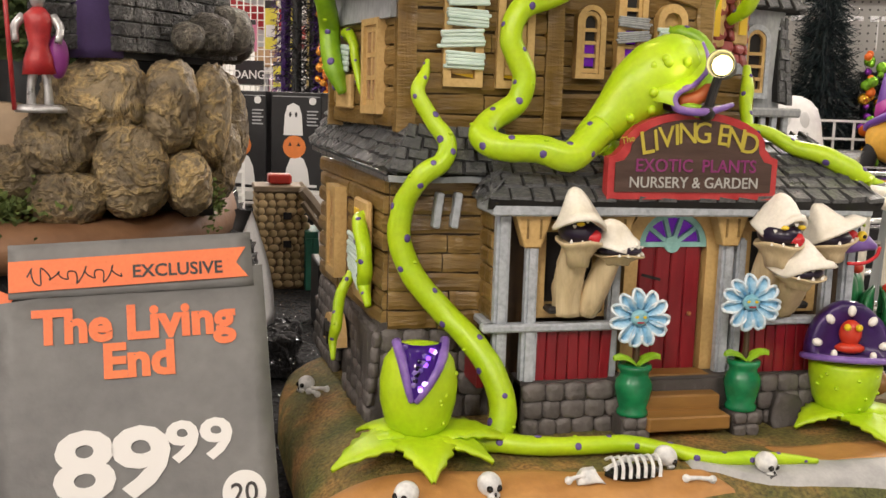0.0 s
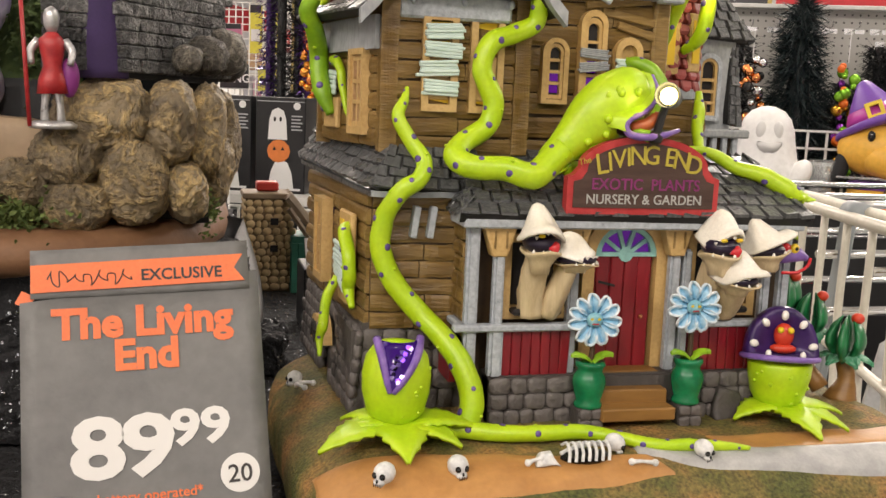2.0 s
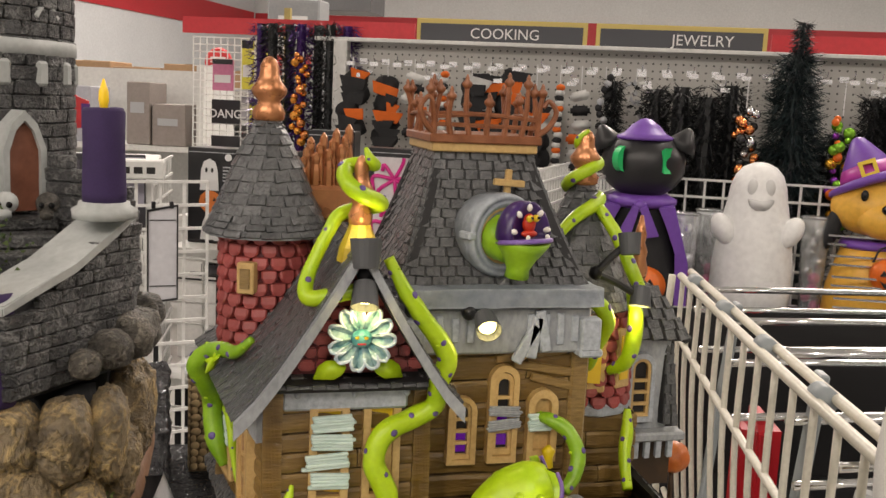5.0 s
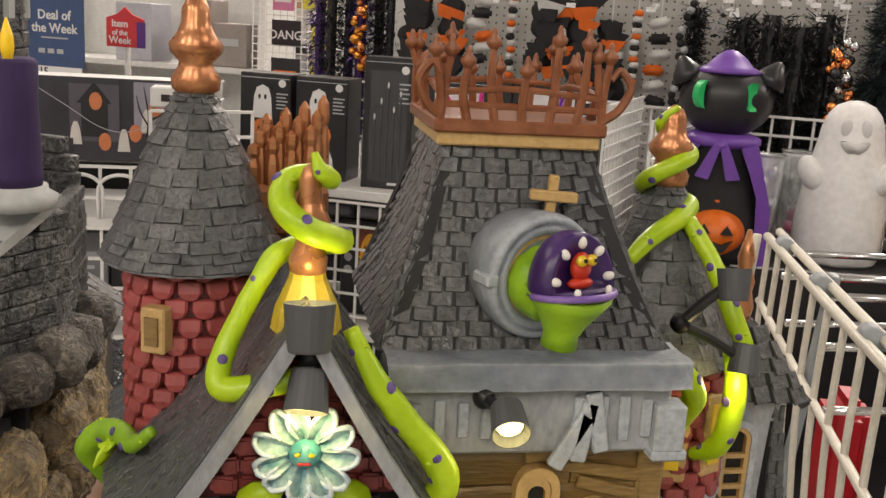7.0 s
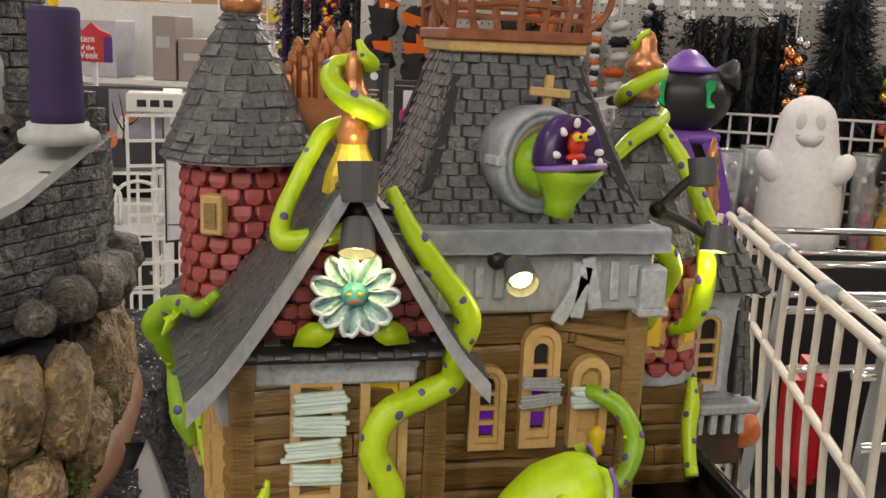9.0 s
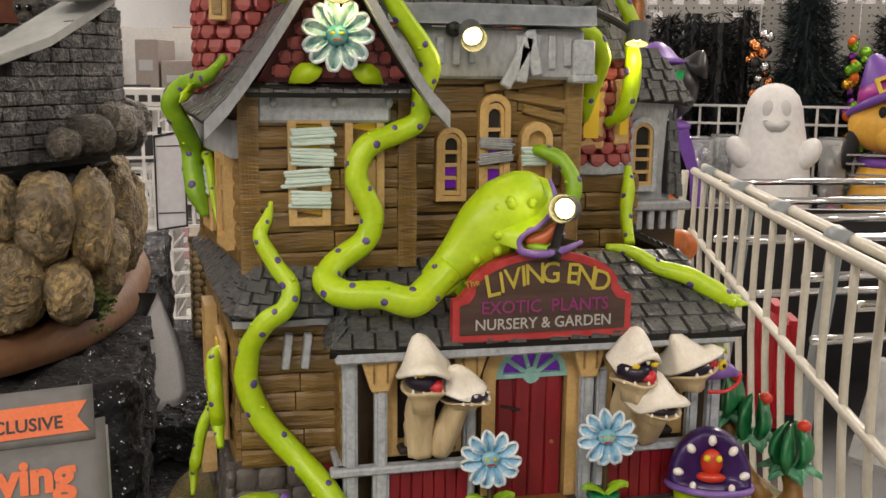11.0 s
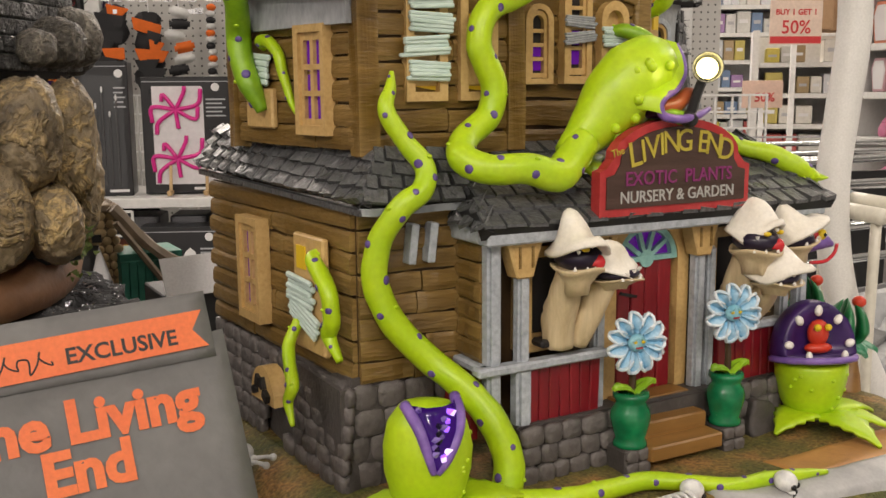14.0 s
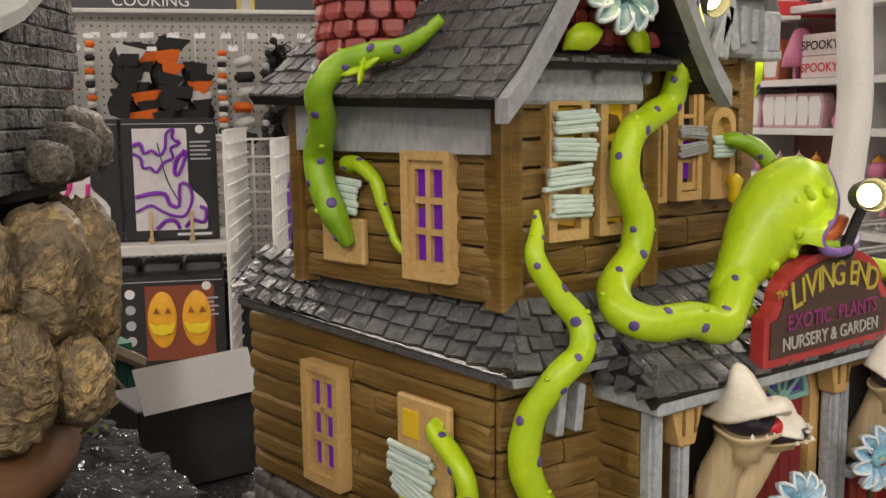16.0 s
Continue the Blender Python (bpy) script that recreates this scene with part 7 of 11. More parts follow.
WOODROOF = paint("weathered_barn_board", (0.16, 0.115, 0.07), (0.28, 0.21, 0.13), 60, 0.6, 0.5, 0.9, 300, 0.15)
BARN_GREEN = paint("faded_green_barn", (0.015, 0.11, 0.075), (0.035, 0.19, 0.13), 80, 0.5, 0.3, 0.9, 300, 0.12)
TAN_STONE = paint("tan_cobble", (0.50, 0.36, 0.17), (0.62, 0.46, 0.25), 70, 0.5, 0.4, 0.9, 300, 0.12, edge=(0.62, 0.48, 0.28), edge_amount=0.5)
TAN_BED = paint("tan_mortar", (0.16, 0.11, 0.055), (0.22, 0.15, 0.08), 90, 0.6, 0.3)

def crumpled(c, s):
    bm = lumpy_box(c, s, 0.004, 30, 70)
    for v in bm.verts:
        v.co += 0.0045 * noise.noise_vector(v.co * 70) + 0.003 * noise.noise_vector(v.co * 160)
        v.co.z = max(v.co.z, TABLE)
    return bm
riser = thing("riser", (-0.3500, 0.3717, TABLE), "display riser covered in black glitter cloth", "riser")
part("cloth", crumpled((-0.3400, 0.3717, 0.8345), (0.341, 0.484, 0.0945)), GLITTER, riser, smooth=True)
part("core", box((-0.3420, 0.3717, 0.832), (0.324, 0.465, 0.0880)), SPOT_BLACK, riser)
castle = thing("castle", (-0.30, 0.25, 0.888), "grey resin castle on boulders with purple candles and stairs", "castle model")

def boulder(c, r, seed, mat=ROCK, name="boulder", parent=None, turn=0.0):
    bm = bmesh.new()
    bmesh.ops.create_icosphere(bm, subdivisions=5 if mat is ROCK else 4, radius=1)
    for v in bm.verts:
        d = v.co.normalized()
        k = max(abs(d.x), abs(d.y), abs(d.z))
        q = d * (0.80 + 0.20 / k * 0.8)
        q += 0.10 * noise.noise_vector(d * 1.6 + Vector((seed * 3.1, 0, 0))) + 0.035 * noise.noise_vector(d * 5 + Vector((seed, 2, 0)))
        q *= 1 + 0.02 * noise.noise(d * 14 + Vector((seed, 0, 5)))
        ridge = 1 - 2 * abs(noise.noise(d * 2.6 + Vector((0, seed * 1.7, 3))))
        chip = 1 - 2 * abs(noise.noise(d * 6.5 + Vector((seed * 0.9, 7, 1))))
        q *= 0.985 + 0.055 * max(0.0, ridge) ** 3 + 0.035 * max(0.0, chip) ** 2 - 0.03 * max(0.0, noise.noise(d * 9 + Vector((seed, 4, 9))))
        v.co = Vector((q.x * r[0], q.y * r[1], q.z * r[2]))
    bm.transform(Matrix.Translation(c) @ Matrix.Rotation(turn, 4, "Y"))
    return part(name, bm, mat, parent or castle, smooth=True)

def slab():
    bm = bmesh.new()
    n, rings = 60, []
    for k, z in ((0.93, 0.8885), (0.99, 0.893), (1.0, 0.900), (0.985, 0.908), (0.95, 0.912), (0.4, 0.913)):
        ring = []
        for i in range(n):
            a = 2 * math.pi * i / n
            r = 1 / ((abs(math.cos(a)) / 0.165) ** 2.6 + (abs(math.sin(a)) / 0.205) ** 2.6) ** (1 / 2.6)
            r *= k * (1 + 0.03 * noise.noise(Vector((math.cos(a) * 2, math.sin(a) * 2, 4))))
            ring.append(Vector((-0.328 + r * math.cos(a), 0.262 + r * math.sin(a), z + 0.002 * noise.noise(Vector((a * 3, z * 50, 0))))))
        rings.append(ring)
    add_loft(bm, rings)
    return bm
part("slab", slab(), BROWN_SLAB, castle, "rough terracotta base slab", True)
for i, (x, y, z, rx, rz) in enumerate(((-0.2307, 0.108, 0.9660, 0.0260, 0.0190), (-0.1985, 0.112, 0.9640, 0.0140, 0.0225), (-0.1800, 0.130, 0.9590, 0.0110, 0.0260), (-0.2472, 0.104, 0.9460, 0.0180, 0.0170), (-0.2156, 0.104, 0.9345, 0.0178, 0.0235), (-0.2431, 0.100, 0.9215, 0.0180, 0.0135), (-0.1905, 0.114, 0.9285, 0.0115, 0.0165), (-0.2681, 0.106, 0.9320, 0.0150, 0.0150), (-0.2890, 0.112, 0.9260, 0.0180, 0.0180), (-0.1765, 0.150, 0.935, 0.0120, 0.022), (-0.1730, 0.180, 0.955, 0.0140, 0.030), (-0.1740, 0.215, 0.945, 0.0150, 0.032), (-0.1800, 0.255, 0.950, 0.0160, 0.034), (-0.1900, 0.300, 0.950, 0.018, 0.034))):
    boulder((x, y, z), (rx, 0.020, rz), i, turn=(-0.2, 0.1, 0.05, 0.2, -0.1, 0.1)[i % 6])
part("rock_core", lumpy_box((-0.262, 0.22, 0.945), (0.165, 0.19, 0.072), 0.006, 30, 10, 0.92), BLOCK_BED, castle, smooth=True)
for i, (x, y, z, r) in enumerate(((-0.180, 0.146, 1.000, 0.0125), (-0.172, 0.165, 1.003, 0.0150), (-0.190, 0.128, 0.997, 0.0085), (-0.170, 0.190, 1.000, 0.0150), (-0.168, 0.215, 1.004, 0.014))):
    boulder((x, y, z), (r, r, r * 0.9), 30 + i, GREYROCK)
def moss_clump(c, r, n, seed, parent, mat=VINE, name="moss"):
    rr = random.Random(seed)
    bm = bmesh.new()
    for k in range(n):
        p = Vector(c) + Vector((rr.gauss(0, r[0] * 0.5), rr.gauss(0, r[1] * 0.5), rr.gauss(0, r[2] * 0.5)))
        d = Vector((rr.uniform(-1, 1), rr.uniform(-1, 1), rr.uniform(-0.6, 1))).normalized()
        s = d.orthogonal().normalized() * rr.uniform(0.0008, 0.0016)
        l = d * rr.uniform(0.0018, 0.0036)
        bm.faces.new([bm.verts.new(p - s), bm.verts.new(p + l * 0.6 - s * 0.6), bm.verts.new(p + l), bm.verts.new(p + l * 0.6 + s * 0.6), bm.verts.new(p + s)])
    o = part(name, bm, mat, parent)
    return tagged(o, kind="stuff")
MOSS_LEAF = paint("moss_green_flock", (0.035, 0.07, 0.014), (0.16, 0.20, 0.05), 260, 0.8, 0.3, 0.9, 700, 0.3)
moss_clump((-0.2740, 0.088, 0.9175), (0.026, 0.014, 0.009), 900, 1, castle, MOSS_LEAF)
moss_clump((-0.1790, 0.146, 0.921), (0.006, 0.018, 0.015), 800, 2, castle, MOSS_LEAF)
moss_clump((-0.2560, 0.150, 1.020), (0.030, 0.020, 0.050), 1900, 3, castle, VINE)
moss_clump((-0.3050, 0.200, 1.070), (0.030, 0.030, 0.090), 1700, 4, castle, VINE)
part("earth_step", lumpy_box((-0.288, 0.125, 0.945), (0.080, 0.060, 0.035), 0.006, 40, 8, 0.8), paint("pale_earth", (0.26, 0.18, 0.11), (0.38, 0.28, 0.18), 50, 0.6, 0.4, 0.9, 240), castle, smooth=True)
part("green_bank", lumpy_box((-0.275, 0.185, 1.000), (0.070, 0.070, 0.090), 0.010, 35, 8, 0.6), VINE, castle, smooth=True)

def block_mesh(seed):
    bm = bmesh.new()
    add_box(bm, (0, 0, 0), (1, 1, 1), None, 0.09, 1)
    for v in bm.verts:
        v.co += 0.08 * noise.noise_vector(v.co * 2 + Vector((seed * 2.3, 0, 0)))
    return piece_mesh("block", bm, BLOCK, False)
BLOCKS = [block_mesh(i) for i in range(6)]
def block_course(parent, fn, length, z0, z1, h, seed, top=None, w=(0.008, 0.015), depth=0.007):
    """Blocks along a line fn(s) -> (place, angle), from z0 up to top(s) or z1."""
    r = random.Random(seed)
    rows = int((z1 - z0) / h)
    for i in range(rows):
        s = -r.uniform(0, 0.006)
        while s < length:
            k = r.uniform(*w)
            z = z0 + (i + 0.5) * h
            mid = min(max(s + k / 2, 0), length)
            if top is None or z + h * 0.4 < top(mid):
                p, a = fn(mid)
                part_mesh("block", r.choice(BLOCKS), Matrix.Translation((p[0], p[1], z)) @ Matrix.Rotation(a + r.uniform(-0.03, 0.03), 4, "Z") @ Matrix.Diagonal((k * 0.97, depth, h * 0.95, 1)), parent)
            s += k

# stair wall with its sloping coping
A0, A1 = Vector((-0.2220, 0.098, 0)), Vector((-0.1720, 0.168, 0))
along = (A1 - A0).normalized()
def coping_z(s):
    return 1.030 + (s / (A1 - A0).length) ** 1.2 * 0.036
sw = part("stair_wall", prism([(0, 0.985), ((A1 - A0).length, 0.985), ((A1 - A0).length, 1.064), ((A1 - A0).length * 0.5, 1.043), (0, 1.029)], 0.001, 0.022, Matrix.Translation((A0.x, A0.y, 0)) @ Matrix.Rotation(math.atan2(along.y, along.x), 4, "Z")), BLOCK_BED, castle)
block_course(sw, lambda s: (A0 + along * s, math.atan2(along.y, along.x)), (A1 - A0).length, 0.988, 1.066, 0.0068, 3, coping_z, (0.010, 0.017))
block_course(sw, lambda s: ((A1.x - 0.001, A1.y + s), math.pi / 2), 0.06, 0.988, 1.066, 0.0068, 4, None, (0.010, 0.017))
block_course(sw, lambda s: ((A0.x - s, A0.y + 0.002), 0.0), 0.03, 0.988, 1.030, 0.0068, 5, None, (0.010, 0.017))
part("coping", prism([(-0.004, 1.029), (0.043, 1.043), (0.074, 1.058), (0.090, 1.066), (0.090, 1.0705), (0.074, 1.0625), (0.043, 1.0475), (-0.004, 1.034)], -0.004, 0.026, Matrix.Translation((A0.x, A0.y, 0)) @ Matrix.Rotation(math.atan2(along.y, along.x), 4, "Z"), 0.0008), PALE_CAP, castle, "pale grey stair coping")
part("newel_cap", lathe([(0.0120, 1.0660), (0.0160, 1.0670), (0.0165, 1.0715), (0.0130, 1.0735), (0.0128, 1.0755)], 20, (-0.1830, 0.158, 0)), PALE_CAP, castle, smooth=True)
for i in range(5):
    part("stone_step", box((-0.232 - 0.004 * i, 0.165 + 0.020 * i, 1.022 + 0.0075 * i), (0.060, 0.022, 0.007), Matrix.Rotation(0.3, 4, "Z"), 0.001), BLOCK, castle)
part("stair_core", box((-0.222, 0.205, 1.000), (0.080, 0.090, 0.070)), BLOCK_BED, castle)
# keep with its arched door
KC, KR = Vector((-0.2960, 0.330, 0)), 0.0760
keep = part("keep", lathe([(KR, 1.00), (KR * 0.985, 1.17), (KR * 0.98, 1.235)], 40, KC), BLOCK_BED, castle, smooth=True)
def keep_at(s):
    a = -math.pi * 0.92 + s / KR
    return KC + Vector((math.cos(a), math.sin(a), 0)) * KR, a + math.pi / 2
block_course(keep, keep_at, KR * math.pi * 1.10, 1.030, 1.232, 0.0088, 6, None, (0.013, 0.025), 0.008)
dk = Matrix.Translation((-0.2430, 0.262, 1.058)) @ Matrix.Rotation(radians(38), 4, "Z")
part("arched_door", prism([(-0.0100, 0), (0.0100, 0), (0.0100, 0.036), (0.0058, 0.048), (0, 0.054), (-0.0058, 0.048), (-0.0100, 0.036)], -0.010, 0.004, dk), paint("rust_red_door", (0.16, 0.055, 0.03), (0.24, 0.095, 0.055), 90, 0.5, 0.4, 0.9, 300), keep)
part("door_arch", ring_prism([(-0.0135, 0), (0.0135, 0), (0.0135, 0.037), (0.0080, 0.052), (0, 0.060), (-0.0080, 0.052), (-0.0135, 0.037)], [(-0.0098, 0), (0.0098, 0), (0.0098, 0.036), (0.0056, 0.048), (0, 0.054), (-0.0056, 0.048), (-0.0098, 0.036)], -0.013, 0.002, dk), PALE_CAP, keep)
part("corbel_band", lathe([(KR * 1.0, 1.148), (KR * 1.07, 1.152), (KR * 1.07, 1.160), (KR * 1.0, 1.163)], 40, KC), PALE_CAP, keep, smooth=True)
for i in range(8):
    p, a = keep_at(KR * math.pi * (0.18 + 0.11 * i))
    part("corbel", box((p.x, p.y, 1.140), (0.010, 0.012, 0.016), Matrix.Rotation(a, 4, "Z"), 0.002), PALE_CAP, keep)
for sgn in (-1, 1):
    p, a = keep_at(KR * 2.42)
    part("crossed_bone", box((p.x, p.y - 0.004, 1.186), (0.004, 0.004, 0.034), Matrix.Rotation(a, 4, "Z") @ Matrix.Rotation(sgn * 0.75, 4, "Y"), 0.001), PALE_CAP, keep)
# curved flank wall
def flank(s):
    return Vector((-0.2200 + s * 0.62, 0.262 - s * 0.35, 0)), math.atan2(-0.35, 0.62)
fw = part("flank_wall", box((-0.2030, 0.262, 1.045), (0.050, 0.012, 0.072), Matrix.Rotation(math.atan2(-0.35, 0.62), 4, "Z")), BLOCK_BED, castle)
block_course(fw, lambda s: (flank(s)[0] + Vector((0, -0.002, 0)), flank(s)[1]), 0.065, 1.012, 1.094, 0.0080, 9, lambda s: 1.094 - s * 0.18)
for x in (-0.2420, -0.2195):
    bm = bmesh.new()
    add_ball(bm, (x, 0.226, 1.0660), (0.0068, 0.0072, 0.0065), None, 14, 9)
    add_box(bm, (x, 0.221, 1.0600), (0.0070, 0.006, 0.006), None, 0.001, 2)
    sk = part("stone_skull", bm, GREYROCK if x > -0.23 else PALE_CAP, castle, smooth=True)
    for s in (-1, 1):
        part("socket", ball((x + s * 0.0027, 0.2198, 1.0655), 0.0019, None, 8, 6), BLACK_EYE, sk)
def candle(x, y, z, h, r):
    c = part("candle", lathe([(r * 0.99, z), (r * 1.02, z + h * 0.1), (r * 0.97, z + h * 0.6), (r * 1.0, z + h * 0.96), (r * 0.9, z + h), (r * 0.3, z + h - 0.0015)], 26, (x, y, 0), None, 0.0006), CANDLE, castle, "dark purple felt candle", True)
    part("flame", lathe([(0.0016, z + h - 0.002), (0.0026, z + h + 0.004), (0.0024, z + h + 0.008), (0.0004, z + h + 0.0145)], 12, (x, y, 0)), FLAME, c, "yellow plastic flame", True)
candle(-0.2300, 0.106, 0.9850, 0.0530, 0.0118)
candle(-0.1830, 0.158, 1.0755, 0.0480, 0.0108)
# small painted figurine, one plain mesh in three paints
def figurine():
    bm = bmesh.new()
    marks = []
    def done(k):
        marks.append((len(bm.faces), k))
    x, y = -0.2660, 0.084
    add_lathe(bm, [(0.0105, 0.960), (0.0112, 0.9618), (0.0085, 0.9635)], 14, (x, y, 0))
    for s in (-1, 1):
        add_tube(bm, [(x + s * 0.0036, y, 0.963), (x + s * 0.0034, y - 0.001, 0.971), (x + s * 0.0022, y, 0.979)], [0.0021, 0.0017, 0.0022], 8, 3)
        add_tube(bm, [(x + s * 0.0058, y, 1.001), (x + s * 0.0092, y - 0.002, 0.996), (x + s * 0.0085, y - 0.005, 0.990)], [0.0022, 0.0019, 0.0016], 8, 3)
    add_lathe(bm, [(0.0018, 1.004), (0.0034, 1.008), (0.0037, 1.012), (0.0030, 1.0150), (0.0006, 1.0168)], 12, (x, y, 0))
    done(0)
    add_lathe(bm, [(0.0072, 0.9765), (0.0062, 0.983), (0.0044, 0.989), (0.0058, 0.996), (0.0062, 1.001), (0.0024, 1.005)], 14, (x, y, 0), None, 0.0008)
    add_tube(bm, [(x - 0.0095, y - 0.006, 0.961), (x - 0.0125, y - 0.006, 1.022)], [0.0010], 7, 2)
    done(1)
    add_ball(bm, (x + 0.0075, y + 0.002, 0.984), (0.0045, 0.0035, 0.0095), None, 10, 8, 0.001, 90)
    done(2)
    bm.faces.ensure_lookup_table()
    start = 0
    for end, k in marks:
        for i in range(start, end):
            bm.faces[i].material_index = k
        start = end
    return bm
fig = solo("figurine", figurine(), [SILVER, RED_CLOTH, plain("violet_cape_paint", (0.22, 0.03, 0.20), 0.4)], "small silver and red painted figurine with a staff", "figurine", smooth=True)

# lit white rock with lettering, and pale purple-footed rocks, beside the castle
WHITE_ROCK = paint("white_plaster_rock", (0.50, 0.47, 0.40), (0.66, 0.63, 0.56), 60, 0.6, 0.7, 0.9, 260, depth=0.002)
PURPLE_ROCK = paint("white_rock_purple_foot", (0.22, 0.16, 0.36), (0.52, 0.52, 0.55), 45, 0.6, 0.6, 0.7, 260, depth=0.002)
ROCK_GLOW = plain("orange_lit_letter_panel", (0.8, 0.25, 0.03), 0.5, glow=0.9, glow_col=(1.0, 0.36, 0.04))
rk = thing("lit_rock_sign", (-0.322, 0.080, 0.905), "white plaster rock with orange lit lettering", "rock sign")
def rough_rock(c, r, seed, mat, name, parent):
    bm = bmesh.new()
    bmesh.ops.create_icosphere(bm, subdivisions=4, radius=1)
    for v in bm.verts:
        d = v.co.normalized()
        q = d * (1 + 0.12 * noise.noise(d * 2 + Vector((seed, 0, 0))) + 0.04 * noise.noise(d * 7 + Vector((0, seed, 0))))
        v.co = Vector((c[0] + q.x * r[0], c[1] + q.y * r[1], c[2] + q.z * r[2]))
    return part(name, bm, mat, parent, smooth=True)
rough_rock((-0.326, 0.086, 0.938), (0.030, 0.018, 0.034), 3, WHITE_ROCK, "rock", rk)
part("glow_panel", ball((-0.318, 0.0695, 0.936), (0.0090, 0.0030, 0.0150), None, 14, 9, 0.001, 90), ROCK_GLOW, rk, "orange lit panel", True)
RED_INK = plain("red_letter", (0.42, 0.03, 0.015), 0.5)
words("D", 0.0120, RED_INK, facing(-0.3165, 0.0655, 0.9395, 12), rk, "lettering", 0.0002, 0.0003)
words("S", 0.0120, RED_INK, facing(-0.3165, 0.0655, 0.9265, 12), rk, "lettering", 0.0002, 0.0003)
rk2 = thing("pale_rock", (-0.318, 0.150, 0.940), "pale rock group with purple painted feet", "rock")
for k, (c, r) in enumerate((((-0.300, 0.140, 0.982), (0.014, 0.012, 0.022)), ((-0.328, 0.150, 1.020), (0.018, 0.014, 0.026)), ((-0.300, 0.158, 1.028), (0.016, 0.014, 0.024)))):
    rough_rock(c, r, 5 + k, PURPLE_ROCK, "rock", rk2)
for r_ in (rk, rk2):
    r_.location = Vector((-0.2025, -0.4161, 0.9789)) + 1.06 * (r_.location - Vector((-0.2025, -0.4161, 0.9789))) + Vector((-0.011, 0, 0))
    r_.scale = (1.06, 1.06, 1.06)

# the castle and its figurine stand at their full size
CS, CE = 1.105, Vector((-0.2025, -0.4161, 0.9789))
castle.location = CE + CS * (castle.location - CE) + Vector((-0.015, 0, 0))
castle.scale = (CS, CS, CS)
fig.matrix_basis = Matrix.Translation(CE + Vector((0.001, 0, 0))) @ Matrix.Scale(CS, 4) @ Matrix.Translation(-CE)

# ---- price card ----
CARD_GREY = paint("grey_printed_card", (0.115, 0.115, 0.114), (0.195, 0.195, 0.191), 38, 0.5, 0.55, 0.9, 200, depth=0.0016)
CARD_ORANGE = paint("orange_print", (0.78, 0.16, 0.045), (0.84, 0.20, 0.06), 40, 0.5, 0.05)
CARD_WHITE = plain("white_print", (0.78, 0.77, 0.75), 0.55)
CARD_DARK = plain("dark_print", (0.035, 0.03, 0.03), 0.55)
card = thing("price_card", (-0.2160, -0.02, TABLE), "grey folded price card with orange and white print", "price card")
CM = Matrix.Translation((-0.2087, -0.0228, TABLE + 0.006)) @ Matrix.Rotation(radians(1.1), 4, "Z") @ Matrix.Rotation(radians(-23.1), 4, "X") @ Matrix.Rotation(radians(-2.5), 4, "Y")
def bent(w, h, z0, y, mat, name, label="", curve=0.0003, th=0.0004, right=0.0, slope=0.0):
    bm = bmesh.new()
    n = 14
    g = []
    for t in (0, th):
        rows = []
        for j in range(9):
            rows.append([bm.verts.new(CM @ Vector(((i / n - 0.5) * w + right, y + t + curve * math.sin(math.pi * i / n) + 0.00025 * noise.noise(Vector((i * 0.5, j * 0.6, 0))), z0 + (h + slope * (i / n - 0.5)) * j / 8))) for i in range(n + 1)])
        g.append(rows)
    for k, rows in enumerate(g):
        for a, b in zip(rows, rows[1:]):
            for i in range(n):
                f = (a[i], a[i + 1], b[i + 1], b[i])
                bm.faces.new(f if k == 0 else f[::-1])
    for j in range(8):
        bm.faces.new((g[0][j][0], g[0][j + 1][0], g[1][j + 1][0], g[1][j][0]))
        bm.faces.new((g[0][j][n], g[1][j][n], g[1][j + 1][n], g[0][j + 1][n]))
    for i in range(n):
        bm.faces.new((g[0][8][i], g[0][8][i + 1], g[1][8][i + 1], g[1][8][i]))
        bm.faces.new((g[0][0][i], g[1][0][i], g[1][0][i + 1], g[0][0][i + 1]))
    return part(name, bm, mat, card, label, True)
bent(0.0990, 0.112, 0.0, 0.0, CARD_GREY, "lower_card", "grey price panel", right=-0.0075, slope=0.010)
bent(0.0908, 0.0215, 0.1085, -0.0005, CARD_GREY, "header_card", "grey header panel", right=-0.0073, slope=0.001)
bent(0.0980, 0.108, 0.002, 0.0050, plain("pale_card_back", (0.45, 0.46, 0.47), 0.5), "back_card", right=-0.0065, slope=0.008)
part("stand", box(CM @ Vector((-0.0075, 0.026, 0.02)), (0.060, 0.008, 0.05)), SPOT_BLACK, card)
def on_card(x, z, y=-0.0004):
    return CM @ Matrix.Translation((x, y, z)) @ Matrix.Rotation(radians(90), 4, "X")
rib = [(-0.0525, 0.1108), (0.0362, 0.1122), (0.0318, 0.1182), (0.0358, 0.1243), (-0.0525, 0.1228)]
part("orange_ribbon", prism(rib, -0.0013, -0.0008, CM), CARD_ORANGE, card, "orange printed ribbon")
part("orange_corner", box(CM @ Vector((-0.0550, 0.0012, 0.1085)), (0.006, 0.0006, 0.006), CM.to_3x3().to_4x4() @ Matrix.Rotation(0.5, 4, "Y")), CARD_ORANGE, card)
